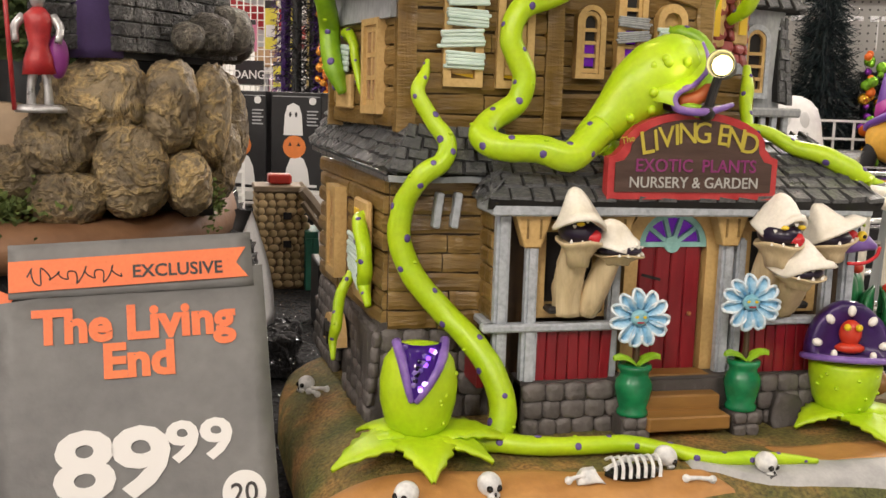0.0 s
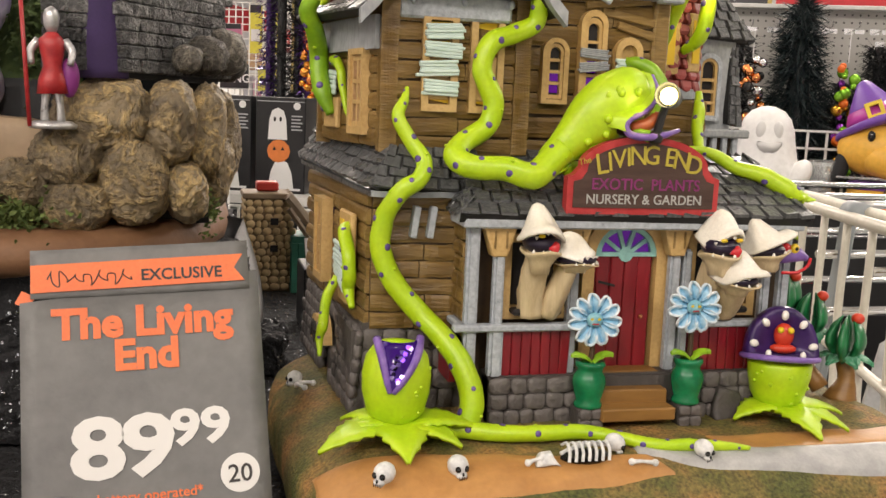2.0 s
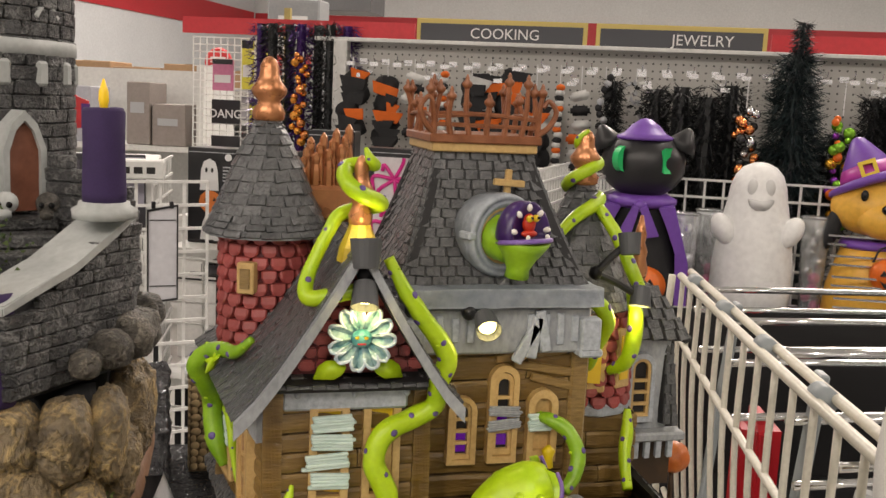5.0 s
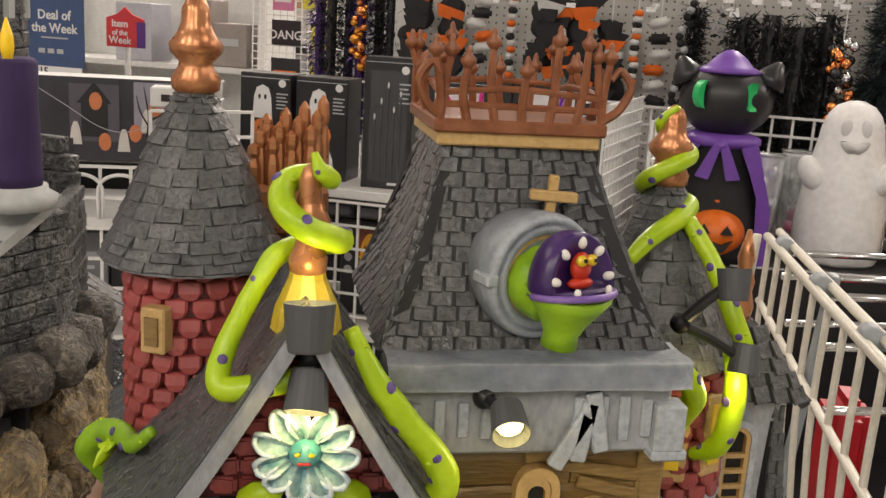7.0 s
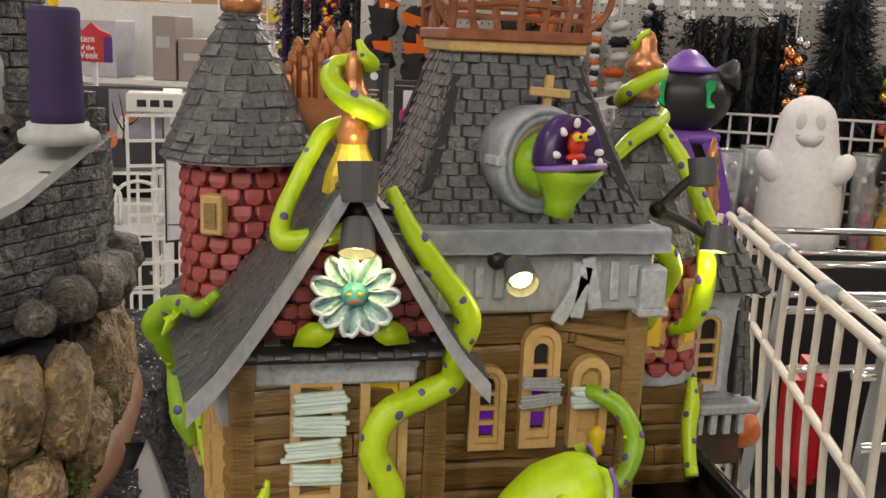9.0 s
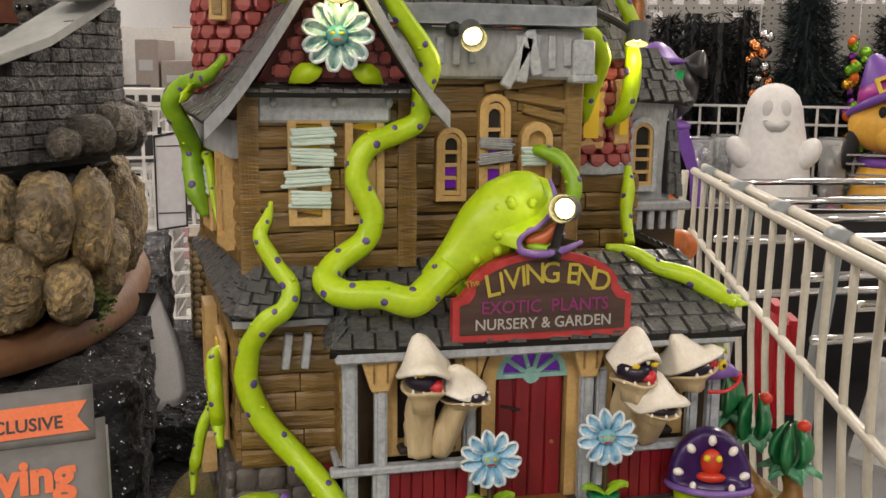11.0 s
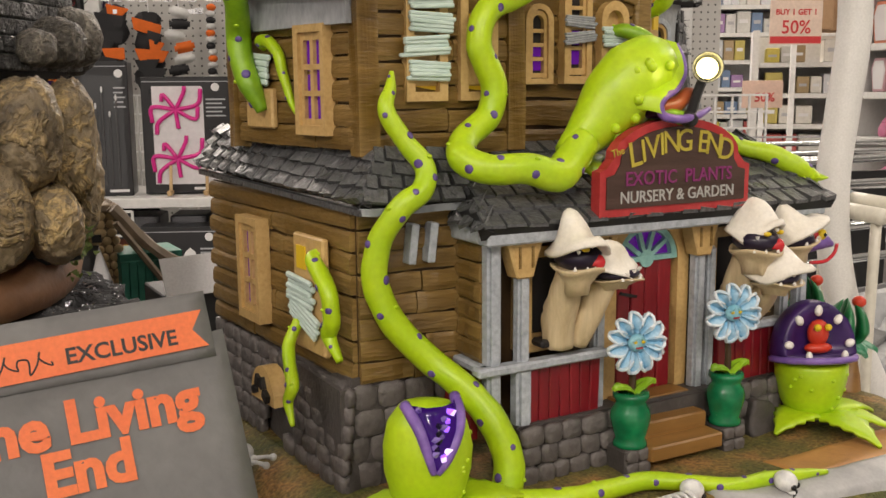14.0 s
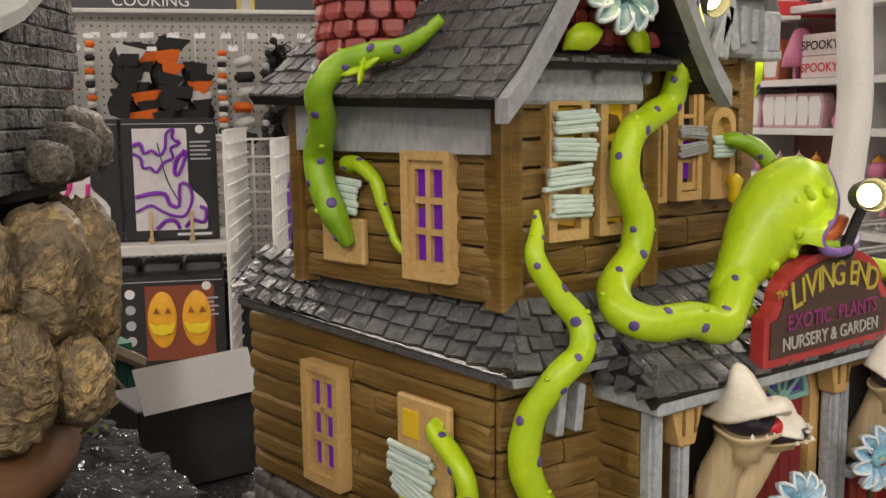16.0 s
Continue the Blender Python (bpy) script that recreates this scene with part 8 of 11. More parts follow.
# the script wordmark as a plain wavy stroke
wave = [(-0.0460 + 0.00098 * i + 0.0009 * math.sin(i * 1.9), -0.0013, 0.1165 + 0.0016 * math.sin(i * 1.25) * (2.2 if i < 7 or 17 < i < 22 or 28 < i < 32 else 1.0)) for i in range(36)]
part("script_stroke", tube([CM @ Vector(p) for p in wave], [0.00030], 6, 4), CARD_DARK, card)
words("EXCLUSIVE", 0.0070, CARD_DARK, on_card(0.0092, 0.1143, -0.0014), card, bold=0.00015, depth=0.0001)
words("The Living", 0.0178, CARD_ORANGE, on_card(-0.0074, 0.0908), card, bold=0.00075, depth=0.0001)
words("End", 0.0178, CARD_ORANGE, on_card(-0.0068, 0.0764), card, bold=0.00075, depth=0.0001)
words("89", 0.0437, CARD_WHITE, on_card(-0.0175, 0.0325) @ Matrix.Diagonal((1, 0.79, 1, 1)), card, bold=0.0014, depth=0.0001, space=0.92)
words("99", 0.0250, CARD_WHITE, on_card(0.0139, 0.0430) @ Matrix.Diagonal((1, 0.82, 1, 1)), card, bold=0.0008, depth=0.0001)
part("white_disc", lathe([(0.0082, 0), (0.0082, 0.0003), (0.0001, 0.0003)], 28, (0, 0, 0), on_card(0.0293, 0.0288, -0.0003)), CARD_WHITE, card)
words("20", 0.0105, CARD_DARK, on_card(0.0293, 0.0251, -0.0009), card, bold=0.0001, depth=0.0001)
words("battery operated*", 0.0058, CARD_ORANGE, on_card(-0.0074, 0.0215), card, bold=0.0001, depth=0.0001)

# ---- leaning grey flap card, stone tower, barn, box behind ----
FLAP = paint("white_card_inside", (0.76, 0.76, 0.77), (0.82, 0.82, 0.83), 25, 0.5, 0.1)
flap = thing("folded_card", (-0.165, 0.275, TABLE), "dark folded price card with orange print and pale grey inside", "price card")
# the pale inner leaf bows from the fold down to its loose corner
bm = bmesh.new()
rows = []
for j in range(11):
    v = j / 10
    left = Vector((-0.1770, 0.2610, 0.8150)).lerp(Vector((-0.1755, 0.2660, 0.8735)), min(1.0, v / 0.75)) if v < 0.75 else Vector((-0.1755, 0.2660, 0.8735)).lerp(Vector((-0.1655, 0.2860, 0.8930)), (v - 0.75) / 0.25)
    right = Vector((-0.1500, 0.2960, 0.8150)).lerp(Vector((-0.1650, 0.2900, 0.8930)), v) + Vector((0.0045, 0.004, 0)) * math.sin(math.pi * v ** 0.8)
    rows.append([bm.verts.new(left.lerp(right, i / 6) + Vector((0.0, 0.0025, -0.0015 * (1 - v))) * math.sin(math.pi * i / 6)) for i in range(7)])
for a, b in zip(rows, rows[1:]):
    for i in range(6):
        bm.faces.new((a[i], a[i + 1], b[i + 1], b[i]))
bmesh.ops.solidify(bm, geom=bm.faces[:], thickness=0.0005)
part("inner_leaf", bm, FLAP, flap, "pale grey inner leaf", True)
bm = bmesh.new()
rows = []
for j in range(6):
    right = Vector((-0.1655, 0.2857, 0.8932)).lerp(Vector((-0.1830, 0.2590, 0.8500)), j / 5)
    left = Vector((-0.2080, 0.2700, 0.9000)).lerp(Vector((-0.2120, 0.2480, 0.8500)), j / 5)
    rows.append([bm.verts.new(left.lerp(right, i / 6) + Vector((0, -0.0020, 0.0005)) * math.sin(math.pi * i / 6)) for i in range(7)])
for a, b in zip(rows, rows[1:]):
    for i in range(6):
        bm.faces.new((a[i], a[i + 1], b[i + 1], b[i]))
bmesh.ops.solidify(bm, geom=bm.faces[:], thickness=0.0005)
part("dark_leaf", bm, paint("dark_card", (0.075, 0.075, 0.077), (0.105, 0.105, 0.108), 30, 0.5, 0.1), flap, "dark grey printed leaf", True)
for i in range(3):
    part("orange_bar", box((-0.1905 + 0.0042 * i, 0.2665 + 0.0010 * i, 0.8780), (0.0022, 0.0008, 0.0110), Matrix.Rotation(radians(10), 4, "Z") @ Matrix.Rotation(0.25, 4, "Y") @ Matrix.Rotation(-0.35, 4, "X")), CARD_ORANGE, flap)
part("cloth_pad", crumpled((-0.160, 0.290, 0.800), (0.050, 0.075, 0.026)), GLITTER, flap, "crumpled black cloth under the card", True)
BRICK_PIECE = []
for i in range(3):
    bm = bmesh.new()
    add_box(bm, (0, 0, 0), (1, 1, 1), None, 0.12, 1)
    for v in bm.verts:
        v.co += 0.06 * noise.noise_vector(v.co * 2 + Vector((i * 2.0, 0, 0)))
    BRICK_PIECE.append(piece_mesh("brick", bm, paint("brown_brick_piece", (0.060, 0.034, 0.026), (0.115, 0.068, 0.052), 90, 0.55, 0.4, 0.9, 300, 0.25)))
# small brick house with a slate roof behind the castle
bh = thing("brick_house", (-0.228, 0.492, TABLE), "small brown brick house model with slate roof", "house model")
bw = part("wall", box((-0.2290, 0.4920, 0.861), (0.052, 0.062, 0.148)), STONE_BED, bh)
for i in range(13):
    for j in range(5):
        part_mesh("brick", BRICK_PIECE[(i + j) % 3], Matrix.Translation((-0.2500 + 0.0104 * j + 0.0052 * (i % 2) - 0.002, 0.4605, 0.846 + 0.0072 * i)) @ Matrix.Diagonal((0.0094, 0.003, 0.0060, 1)), bw)
for sx in (-0.2555, -0.2025):
    part("corner_post", box((sx, 0.4600, 0.861), (0.006, 0.006, 0.148), None, 0.0008), GREY_WOOD, bh)
part("eave_board", box((-0.2255, 0.4580, 0.9385), (0.066, 0.008, 0.008), None, 0.001), GREY_WOOD, bh)
for i in range(6):
    part("roof_board", box((-0.2230, 0.4525 + 0.0130 * i, 0.9650 ), (0.078, 0.0124, 0.004), Matrix.Rotation(radians(33 + (i % 2)), 4, "Y"), 0.0008), SLATE, bh)
part("door_arch", box((-0.2440, 0.4570, 0.870), (0.010, 0.003, 0.030), None, 0.001), paint("orange_door", (0.42, 0.17, 0.03), (0.5, 0.22, 0.05), 90), bh)
ST = Vector((-0.1262, 0.585, 0))
stw = thing("stone_tower", (ST.x, ST.y, TABLE), "tan cobblestone tower model with a red chimney top", "tower model")
tw = part("tower_body", lumpy_box((ST.x, ST.y, 0.833), (0.045, 0.045, 0.094), 0.001, 60, 6, 0.97), TAN_BED, stw)
COB = []
for i in range(5):
    bm = bmesh.new()
    add_ball(bm, (0, 0, 0), (0.5, 0.5, 0.5), None, 9, 6)
    for v in bm.verts:
        v.co += 0.06 * noise.noise_vector(v.co * 3 + Vector((i, 0, 0)))
    COB.append(piece_mesh("cobble", bm, TAN_STONE, True))
for face in range(2):
    for i in range(13):
        x = -0.022
        z = 0.791 + i * 0.0070
        while x < 0.022:
            k = rnd.uniform(0.006, 0.011)
            p = Vector((ST.x + x + k / 2, ST.y - 0.0215, z)) if face == 0 else Vector((ST.x - 0.0215, ST.y + x + k / 2, z))
            part_mesh("cobble", rnd.choice(COB), Matrix.Translation(p) @ Matrix.Rotation(0 if face == 0 else math.pi / 2, 4, "Z") @ Matrix.Diagonal((k * 1.02, 0.006, 0.0075, 1)), tw)
            x += k
part("tower_rim", box((ST.x, ST.y, 0.8820), (0.050, 0.050, 0.006), None, 0.001), WOODROOF, stw)
part("red_cap", box((ST.x, ST.y, 0.8905), (0.022, 0.022, 0.009), None, 0.0015), plain("red_cap", (0.42, 0.03, 0.02), 0.4), stw)
for z in (0.857, 0.830):
    part("arrow_slit", box((ST.x + 0.006, ST.y - 0.0255, z), (0.0075, 0.003, 0.0065)), BLACK_GAP, tw)
barn = thing("barn", (-0.075, 0.56, TABLE), "small green barn model with weathered wooden roof", "barn model")
part("barn_wall", box((-0.078, 0.575, 0.815), (0.052, 0.050, 0.056)), BARN_GREEN, barn)
for i in range(8):
    part("board", box((-0.101 + 0.0066 * i, 0.5488, 0.812), (0.0060, 0.002, 0.050), None, 0.0004), BARN_GREEN, barn)
for i in range(5):
    a, b = Vector((-0.108, 0.545 + 0.012 * i, 0.884)), Vector((-0.045, 0.545 + 0.012 * i, 0.826))
    part("roof_board", tube([a, (a + b) / 2 + Vector((0, 0, -0.008)), b], [0.0062], 6, 5, 0.0008, 0.5), WOODROOF, barn)
part("barge_board", tube([(-0.108, 0.540, 0.872), (-0.084, 0.540, 0.838), (-0.052, 0.540, 0.790)], [0.0030], 6, 5), WOODROOF, barn)
gbx = thing("open_box", (-0.073, 0.40, TABLE), "black carton with its grey lid flap raised", "carton")
part("carton", box((-0.0730, 0.4020, 0.8145), (0.076, 0.056, 0.054), None, 0.001), paint("charcoal_board", (0.030, 0.032, 0.034), (0.050, 0.052, 0.054), 40, 0.5, 0.1), gbx)
part("lid_flap", box((-0.0730, 0.3735, 0.8545), (0.0750, 0.0010, 0.0290), Matrix.Rotation(radians(-2), 4, "Y") @ Matrix.Rotation(radians(-30), 4, "X")), paint("pale_grey_board", (0.72, 0.72, 0.73), (0.78, 0.78, 0.79), 30, 0.5, 0.1), gbx, "pale grey lid flap")
part("orange_mark", box((-0.0365, 0.3725, 0.8500), (0.002, 0.0012, 0.008)), CARD_ORANGE, gbx)
# dark figure at the table's front edge, with a red hood
bm = bmesh.new()
add_ball(bm, (-0.2600, -0.1007, 0.8270), (0.0140, 0.012, 0.0200), None, 16, 10, 0.003, 60)
fg = solo("toy_mushroom", bm, paint("brown_fur", (0.035, 0.02, 0.012), (0.07, 0.04, 0.025), 120, 0.7, 0.5), "small brown toy with a red hood and a grey hat", "toy", smooth=True)
part("red_hood", ball((-0.2760, -0.0976, 0.8530), (0.0140, 0.011, 0.0110), None, 14, 9, 0.002, 60), paint("red_pleated_hood", (0.40, 0.015, 0.022), (0.55, 0.03, 0.04), 60, 0.45, 0.6, 0.8, 250, stretch=(0.4, 0.4, 3)), fg, smooth=True)
part("grey_hat", ball((-0.2425, -0.0987, 0.8410), (0.0110, 0.010, 0.0085), None, 14, 9, 0.002, 60), plain("grey_hat", (0.07, 0.07, 0.075), 0.5), fg, smooth=True)
part("foot", box((-0.260, -0.1007, 0.797), (0.030, 0.024, 0.022), None, 0.003), SPOT_BLACK, fg)

# ---- shopping cart beside the table ----
CREAM_PIPE = paint("cream_coated_wire", (0.60, 0.57, 0.47), (0.68, 0.65, 0.56), 30, 0.35, 0.1, 0.8, 200)
CHROME = plain("chrome_wire", (0.72, 0.73, 0.74), 0.12, 1.0)
GREY_CLIP = plain("grey_plastic_clip", (0.27, 0.30, 0.31), 0.45)
cart = thing("shopping_cart", (0.75, 0.6, 0.0), "cream wire shopping cart with chrome bars and grey clips", "cart")
def rail_pt(t, z):
    a, b, c = Vector((0.625, 1.06, 0)), Vector((0.470, 0.58, 0)), Vector((0.352, 0.165, 0))
    p = a * (1 - t) ** 2 + b * 2 * t * (1 - t) + c * t * t
    return Vector((p.x, p.y, z))
part("top_rail", tube([rail_pt(t / 8, 0.886) for t in range(9)], [0.0062], 12, 3), CREAM_PIPE, cart, "cream top rail", True)
part("top_rail", tube([rail_pt(t / 8, 0.892) + Vector((0.020, 0.004, 0)) for t in range(9)], [0.0058], 12, 3), CREAM_PIPE, cart, smooth=True)
part("low_rail", tube([rail_pt(t / 8, 0.790 - 0.05 * t / 8) for t in range(9)], [0.0052], 10, 3), CREAM_PIPE, cart, smooth=True)
part("low_rail", tube([rail_pt(t / 8, 0.52) for t in range(9)], [0.0052], 10, 3), CREAM_PIPE, cart, smooth=True)
for i in range(15):
    t = 0.01 + 0.98 * i / 14
    p = rail_pt(t, 0)
    part("upright", tube([(p.x + 0.002, p.y, 0.888), (p.x + 0.003, p.y, 0.72), (p.x + 0.030, p.y, 0.45)], [0.0056], 10, 4, 0, 0.7), CREAM_PIPE, cart, smooth=True)
    if i % 3 == 1:
        part("clip", tube([rail_pt(t - 0.016, 0.890) + Vector((0.010, 0, 0)), rail_pt(t + 0.016, 0.890) + Vector((0.010, 0, 0))], [0.0115], 12, 1, 0, 1.0), GREY_CLIP, cart, smooth=True)
for t in (0.24, 0.62):
    p = rail_pt(t, 0)
    part("strut", box((p.x + 0.028, p.y + 0.006, 0.72), (0.010, 0.026, 0.34), Matrix.Rotation(radians(-18), 4, "Z") @ Matrix.Rotation(radians(5), 4, "Y"), 0.002), GREY_CLIP, cart)
part("end_upright", tube([(0.615, 1.07, 0.886), (0.612, 1.08, 0.70), (0.63, 1.09, 0.45)], [0.006], 10, 4), CREAM_PIPE, cart, smooth=True)
for i, (z, y0, y1) in enumerate(((0.872, 1.02, 0.86), (0.848, 0.98, 0.82), (0.800, 0.92, 0.80), (0.872, 0.80, 0.66), (0.830, 0.74, 0.62), (0.770, 0.70, 0.60), (0.880, 0.60, 0.48), (0.835, 0.50, 0.42), (0.780, 0.46, 0.40), (0.840, 0.36, 0.30))):
    x0 = rail_pt(min(0.98, (1.06 - y0) / 0.9), 0).x
    part("chrome_bar", tube([(x0 + 0.012, y0, z), ((x0 + 1.5) / 2, (y0 + y1) / 2, z + 0.004), (1.5, y1, z)], [0.0050], 10, 3), CHROME, cart, smooth=True)
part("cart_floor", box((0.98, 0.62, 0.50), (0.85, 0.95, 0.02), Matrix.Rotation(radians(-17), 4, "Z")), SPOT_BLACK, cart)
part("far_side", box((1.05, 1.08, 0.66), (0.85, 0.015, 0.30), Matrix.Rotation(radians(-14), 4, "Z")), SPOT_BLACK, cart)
for x, y in ((0.62, 1.0), (0.50, 0.3), (1.35, 0.9), (1.2, 0.2)):
    part("wheel", lathe([(0.001, -0.012), (0.045, -0.012), (0.05, 0), (0.045, 0.012), (0.001, 0.012)], 20, (x, y, 0.05), Matrix.Rotation(radians(90), 4, "Y")), SPOT_BLACK, cart)
    part("caster", tube([(x, y, 0.05), (x, y, 0.5)], [0.010], 8, 1), CHROME, cart)
solo("red_basket", box((0.700, 0.92, 0.605), (0.06, 0.10, 0.19), Matrix.Rotation(radians(-18), 4, "Z"), 0.022, 3), plain("red_plastic", (0.46, 0.012, 0.02), 0.35), "red plastic basket in the shopping cart", "basket")
for i in range(9):
    bm = box((0.66 + 0.07 * (i % 5), 0.45 + 0.09 * (i // 5) + 0.02 * (i % 2), 0.58 + 0.03 * (i % 3)), (0.10, 0.07, 0.13), Matrix.Rotation(0.4 * i, 4, "Z") @ Matrix.Rotation(0.2 * (i % 3), 4, "X"), 0.006)
    pk = solo("blister_pack", bm, paint("clear_pack" + str(i), (0.42, 0.43, 0.44), (0.62, 0.63, 0.63), 40, 0.15, 0.4, 0.9, 120), "clear plastic pack in the shopping cart", "package", "packs in the cart")
    cb = box((0, 0, 0.058), (0.092, 0.030, 0.030), None, 0.002)
    cb.transform(Matrix.Translation((0.66 + 0.07 * (i % 5), 0.45 + 0.09 * (i // 5) + 0.02 * (i % 2), 0.58 + 0.03 * (i % 3))) @ Matrix.Rotation(0.4 * i, 4, "Z") @ Matrix.Rotation(0.2 * (i % 3), 4, "X"))
    part("header_card", cb, CARD_GREY, pk, "grey card header")
# fat white bent pipe in front of the cart
pipe = solo("white_pipe", tube([(0.352, 0.205, 1.40), (0.350, 0.205, 1.20), (0.352, 0.202, 1.08), (0.354, 0.200, 1.02), (0.346, 0.200, 0.960), (0.340, 0.200, 0.905), (0.349, 0.200, 0.845), (0.374, 0.200, 0.785), (0.410, 0.200, 0.725), (0.450, 0.20, 0.60), (0.46, 0.20, 0.30), (0.46, 0.20, 0.0)], [0.0122], 22, 6), paint("white_pvc", (0.70, 0.69, 0.66), (0.76, 0.75, 0.72), 20, 0.35, 0.05), "thick white bent plastic pipe by the cart", "pipe", smooth=True)

# ---- the shop round the table ----
WALL_WHITE = paint("white_wall_paint", (0.62, 0.63, 0.63), (0.68, 0.69, 0.69), 1.2, 0.6, 0.05, 0.8, 30)
SLATWALL = paint("white_slatwall", (0.60, 0.62, 0.64), (0.66, 0.68, 0.70), 1.5, 0.5, 0.05, 0.8, 30)
RED_BAND = paint("red_wall_band", (0.42, 0.022, 0.03), (0.48, 0.03, 0.04), 1.5, 0.5, 0.05, 0.8, 30)
FLOOR_GREY = paint("grey_vinyl_floor", (0.30, 0.29, 0.27), (0.36, 0.35, 0.33), 2.5, 0.35, 0.05, 0.8, 60)
CEIL_WHITE = paint("white_ceiling_tile", (0.70, 0.70, 0.69), (0.76, 0.76, 0.75), 1.5, 0.8, 0.05, 0.8, 60)

def sbox(u, v, z, su, sv, sz, bevel=0.0, turn=0.0, bm=None, lean=0.0):
    """A box in the shop's axes: middle u, v, z and size su, sv, sz."""
    m = Matrix.Rotation(-YAW + turn, 4, "Z") @ Matrix.Rotation(lean, 4, "X")
    if bm is None:
        return box(shop(u, v, z), (su, sv, sz), m, bevel)
    add_box(bm, shop(u, v, z), (su, sv, sz), m, bevel)
    return bm

structure("floor", sbox(4, 6.5, -0.05, 32, 36, 0.1), FLOOR_GREY, "grey vinyl shop floor")
structure("ceiling", sbox(4, 6.5, 4.95, 32, 36, 0.1), CEIL_WHITE, "white tiled ceiling")
structure("wall_back", sbox(5.5, 22.1, 2.45, 28.6, 0.2, 4.9), WALL_WHITE, "white back wall")
structure("wall_left", sbox(-8.8, 6.4, 2.45, 0.2, 31.0, 4.9), SLATWALL, "white slatted side wall")
structure("wall_right", sbox(19.8, 6.4, 2.45, 0.2, 31.2, 4.9), WALL_WHITE, "white side wall")
structure("wall_front", sbox(5.5, -9.2, 2.45, 28.4, 0.2, 4.9), WALL_WHITE, "white front wall")

structure("trim_back", sbox(5.5, 21.98, 2.70, 28.4, 0.03, 0.50), RED_BAND, "red band on the back wall")
structure("trim_left", sbox(-8.68, 6.4, 2.70, 0.03, 30.8, 0.50), RED_BAND, "red band on the side wall")

WIRE_WHITE = paint("white_powder_coat", (0.72, 0.72, 0.70), (0.80, 0.80, 0.78), 8, 0.4, 0.05, 0.8, 60)
SHELF_WHITE = paint("white_shelf_steel", (0.62, 0.62, 0.60), (0.70, 0.70, 0.68), 5, 0.45, 0.05, 0.8, 60)
BLACK_CARD = paint("black_carton_print", (0.010, 0.010, 0.012), (0.018, 0.018, 0.020), 14, 0.3, 0.05, 0.8, 80)
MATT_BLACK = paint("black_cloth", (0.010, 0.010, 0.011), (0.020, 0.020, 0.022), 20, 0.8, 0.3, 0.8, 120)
WHITE_PRINT = plain("white_print", (0.72, 0.72, 0.72), 0.5)
PALE_PRINT = plain("pale_grey_print", (0.42, 0.43, 0.45), 0.5)
ORANGE = paint("orange_plastic", (0.72, 0.13, 0.008), (0.80, 0.18, 0.012), 14, 0.4, 0.05, 0.8, 90)
BLOW_WHITE = paint("milky_blow_mould", (0.84, 0.84, 0.83), (0.90, 0.90, 0.89), 10, 0.45, 0.06, 0.8, 60)
HAT_PURPLE = paint("violet_plastic", (0.155, 0.055, 0.36), (0.19, 0.075, 0.42), 12, 0.4, 0.05, 0.8, 80)
BAND_PINK = plain("magenta_plastic", (0.46, 0.05, 0.33), 0.4)
DOG_YELLOW = paint("golden_plastic", (0.80, 0.42, 0.05), (0.86, 0.50, 0.08), 10, 0.4, 0.05, 0.8, 80)
EYE_GREEN = plain("green_eye_paint", (0.02, 0.50, 0.14), 0.35)
CLEAR_CUP = plain("clear_plastic_cup", (0.9, 0.92, 0.93), 0.12, trans=0.85)
SILVER_BALL = plain("silver_bauble", (0.75, 0.75, 0.76), 0.15, 1.0)
PINK_BALL = plain("pink_glitter_bauble", (0.62, 0.16, 0.30), 0.3, 0.5)
COPPER_BALL = plain("copper_bauble", (0.80, 0.30, 0.10), 0.18, 1.0)

def pegboard_material():
    m, nt, bs = nodes_of("grey_pegboard")
    N, L = nt.nodes, nt.links
    tc = N.new("ShaderNodeTexCoord")
    fr = N.new("ShaderNodeVectorMath")
    fr.operation = "MODULO"
    fr.inputs[1].default_value = (0.0254, 0.0254, 0.0254)
    ad = N.new("ShaderNodeVectorMath")
    ad.inputs[1].default_value = (50 * 0.0254, 50 * 0.0254, 50 * 0.0254)
    L.new(tc.outputs["Object"], ad.inputs[0])
    L.new(ad.outputs[0], fr.inputs[0])
    ds = N.new("ShaderNodeVectorMath")
    ds.operation = "DISTANCE"
    mk = N.new("ShaderNodeVectorMath")
    mk.operation = "MULTIPLY"
    mk.inputs[1].default_value = (1, 0, 1)
    L.new(fr.outputs[0], mk.inputs[0])
    L.new(mk.outputs[0], ds.inputs[0])
    ds.inputs[1].default_value = (0.0127, 0, 0.0127)
    lt = N.new("ShaderNodeMath")
    lt.operation = "LESS_THAN"
    lt.inputs[1].default_value = 0.0036
    L.new(ds.outputs["Value"], lt.inputs[0])
    mx = N.new("ShaderNodeMix")
    mx.data_type = "RGBA"
    mx.inputs[6].default_value, mx.inputs[7].default_value = (0.53, 0.52, 0.49, 1), (0.10, 0.098, 0.09, 1)
    L.new(lt.outputs[0], mx.inputs[0])
    L.new(mx.outputs[2], bs.inputs["Base Color"])
    bs.inputs["Roughness"].default_value = 0.55
    return m
PEG_GREY = pegboard_material()
CARDBOARD = paint("brown_cardboard", (0.34, 0.21, 0.11), (0.42, 0.27, 0.15), 3, 0.7, 0.05, 0.8, 40)
def colour(name, c, rough=0.5):
    return paint(name, tuple(k * 0.88 for k in c), c, 12, rough, 0.04, 0.8, 70)
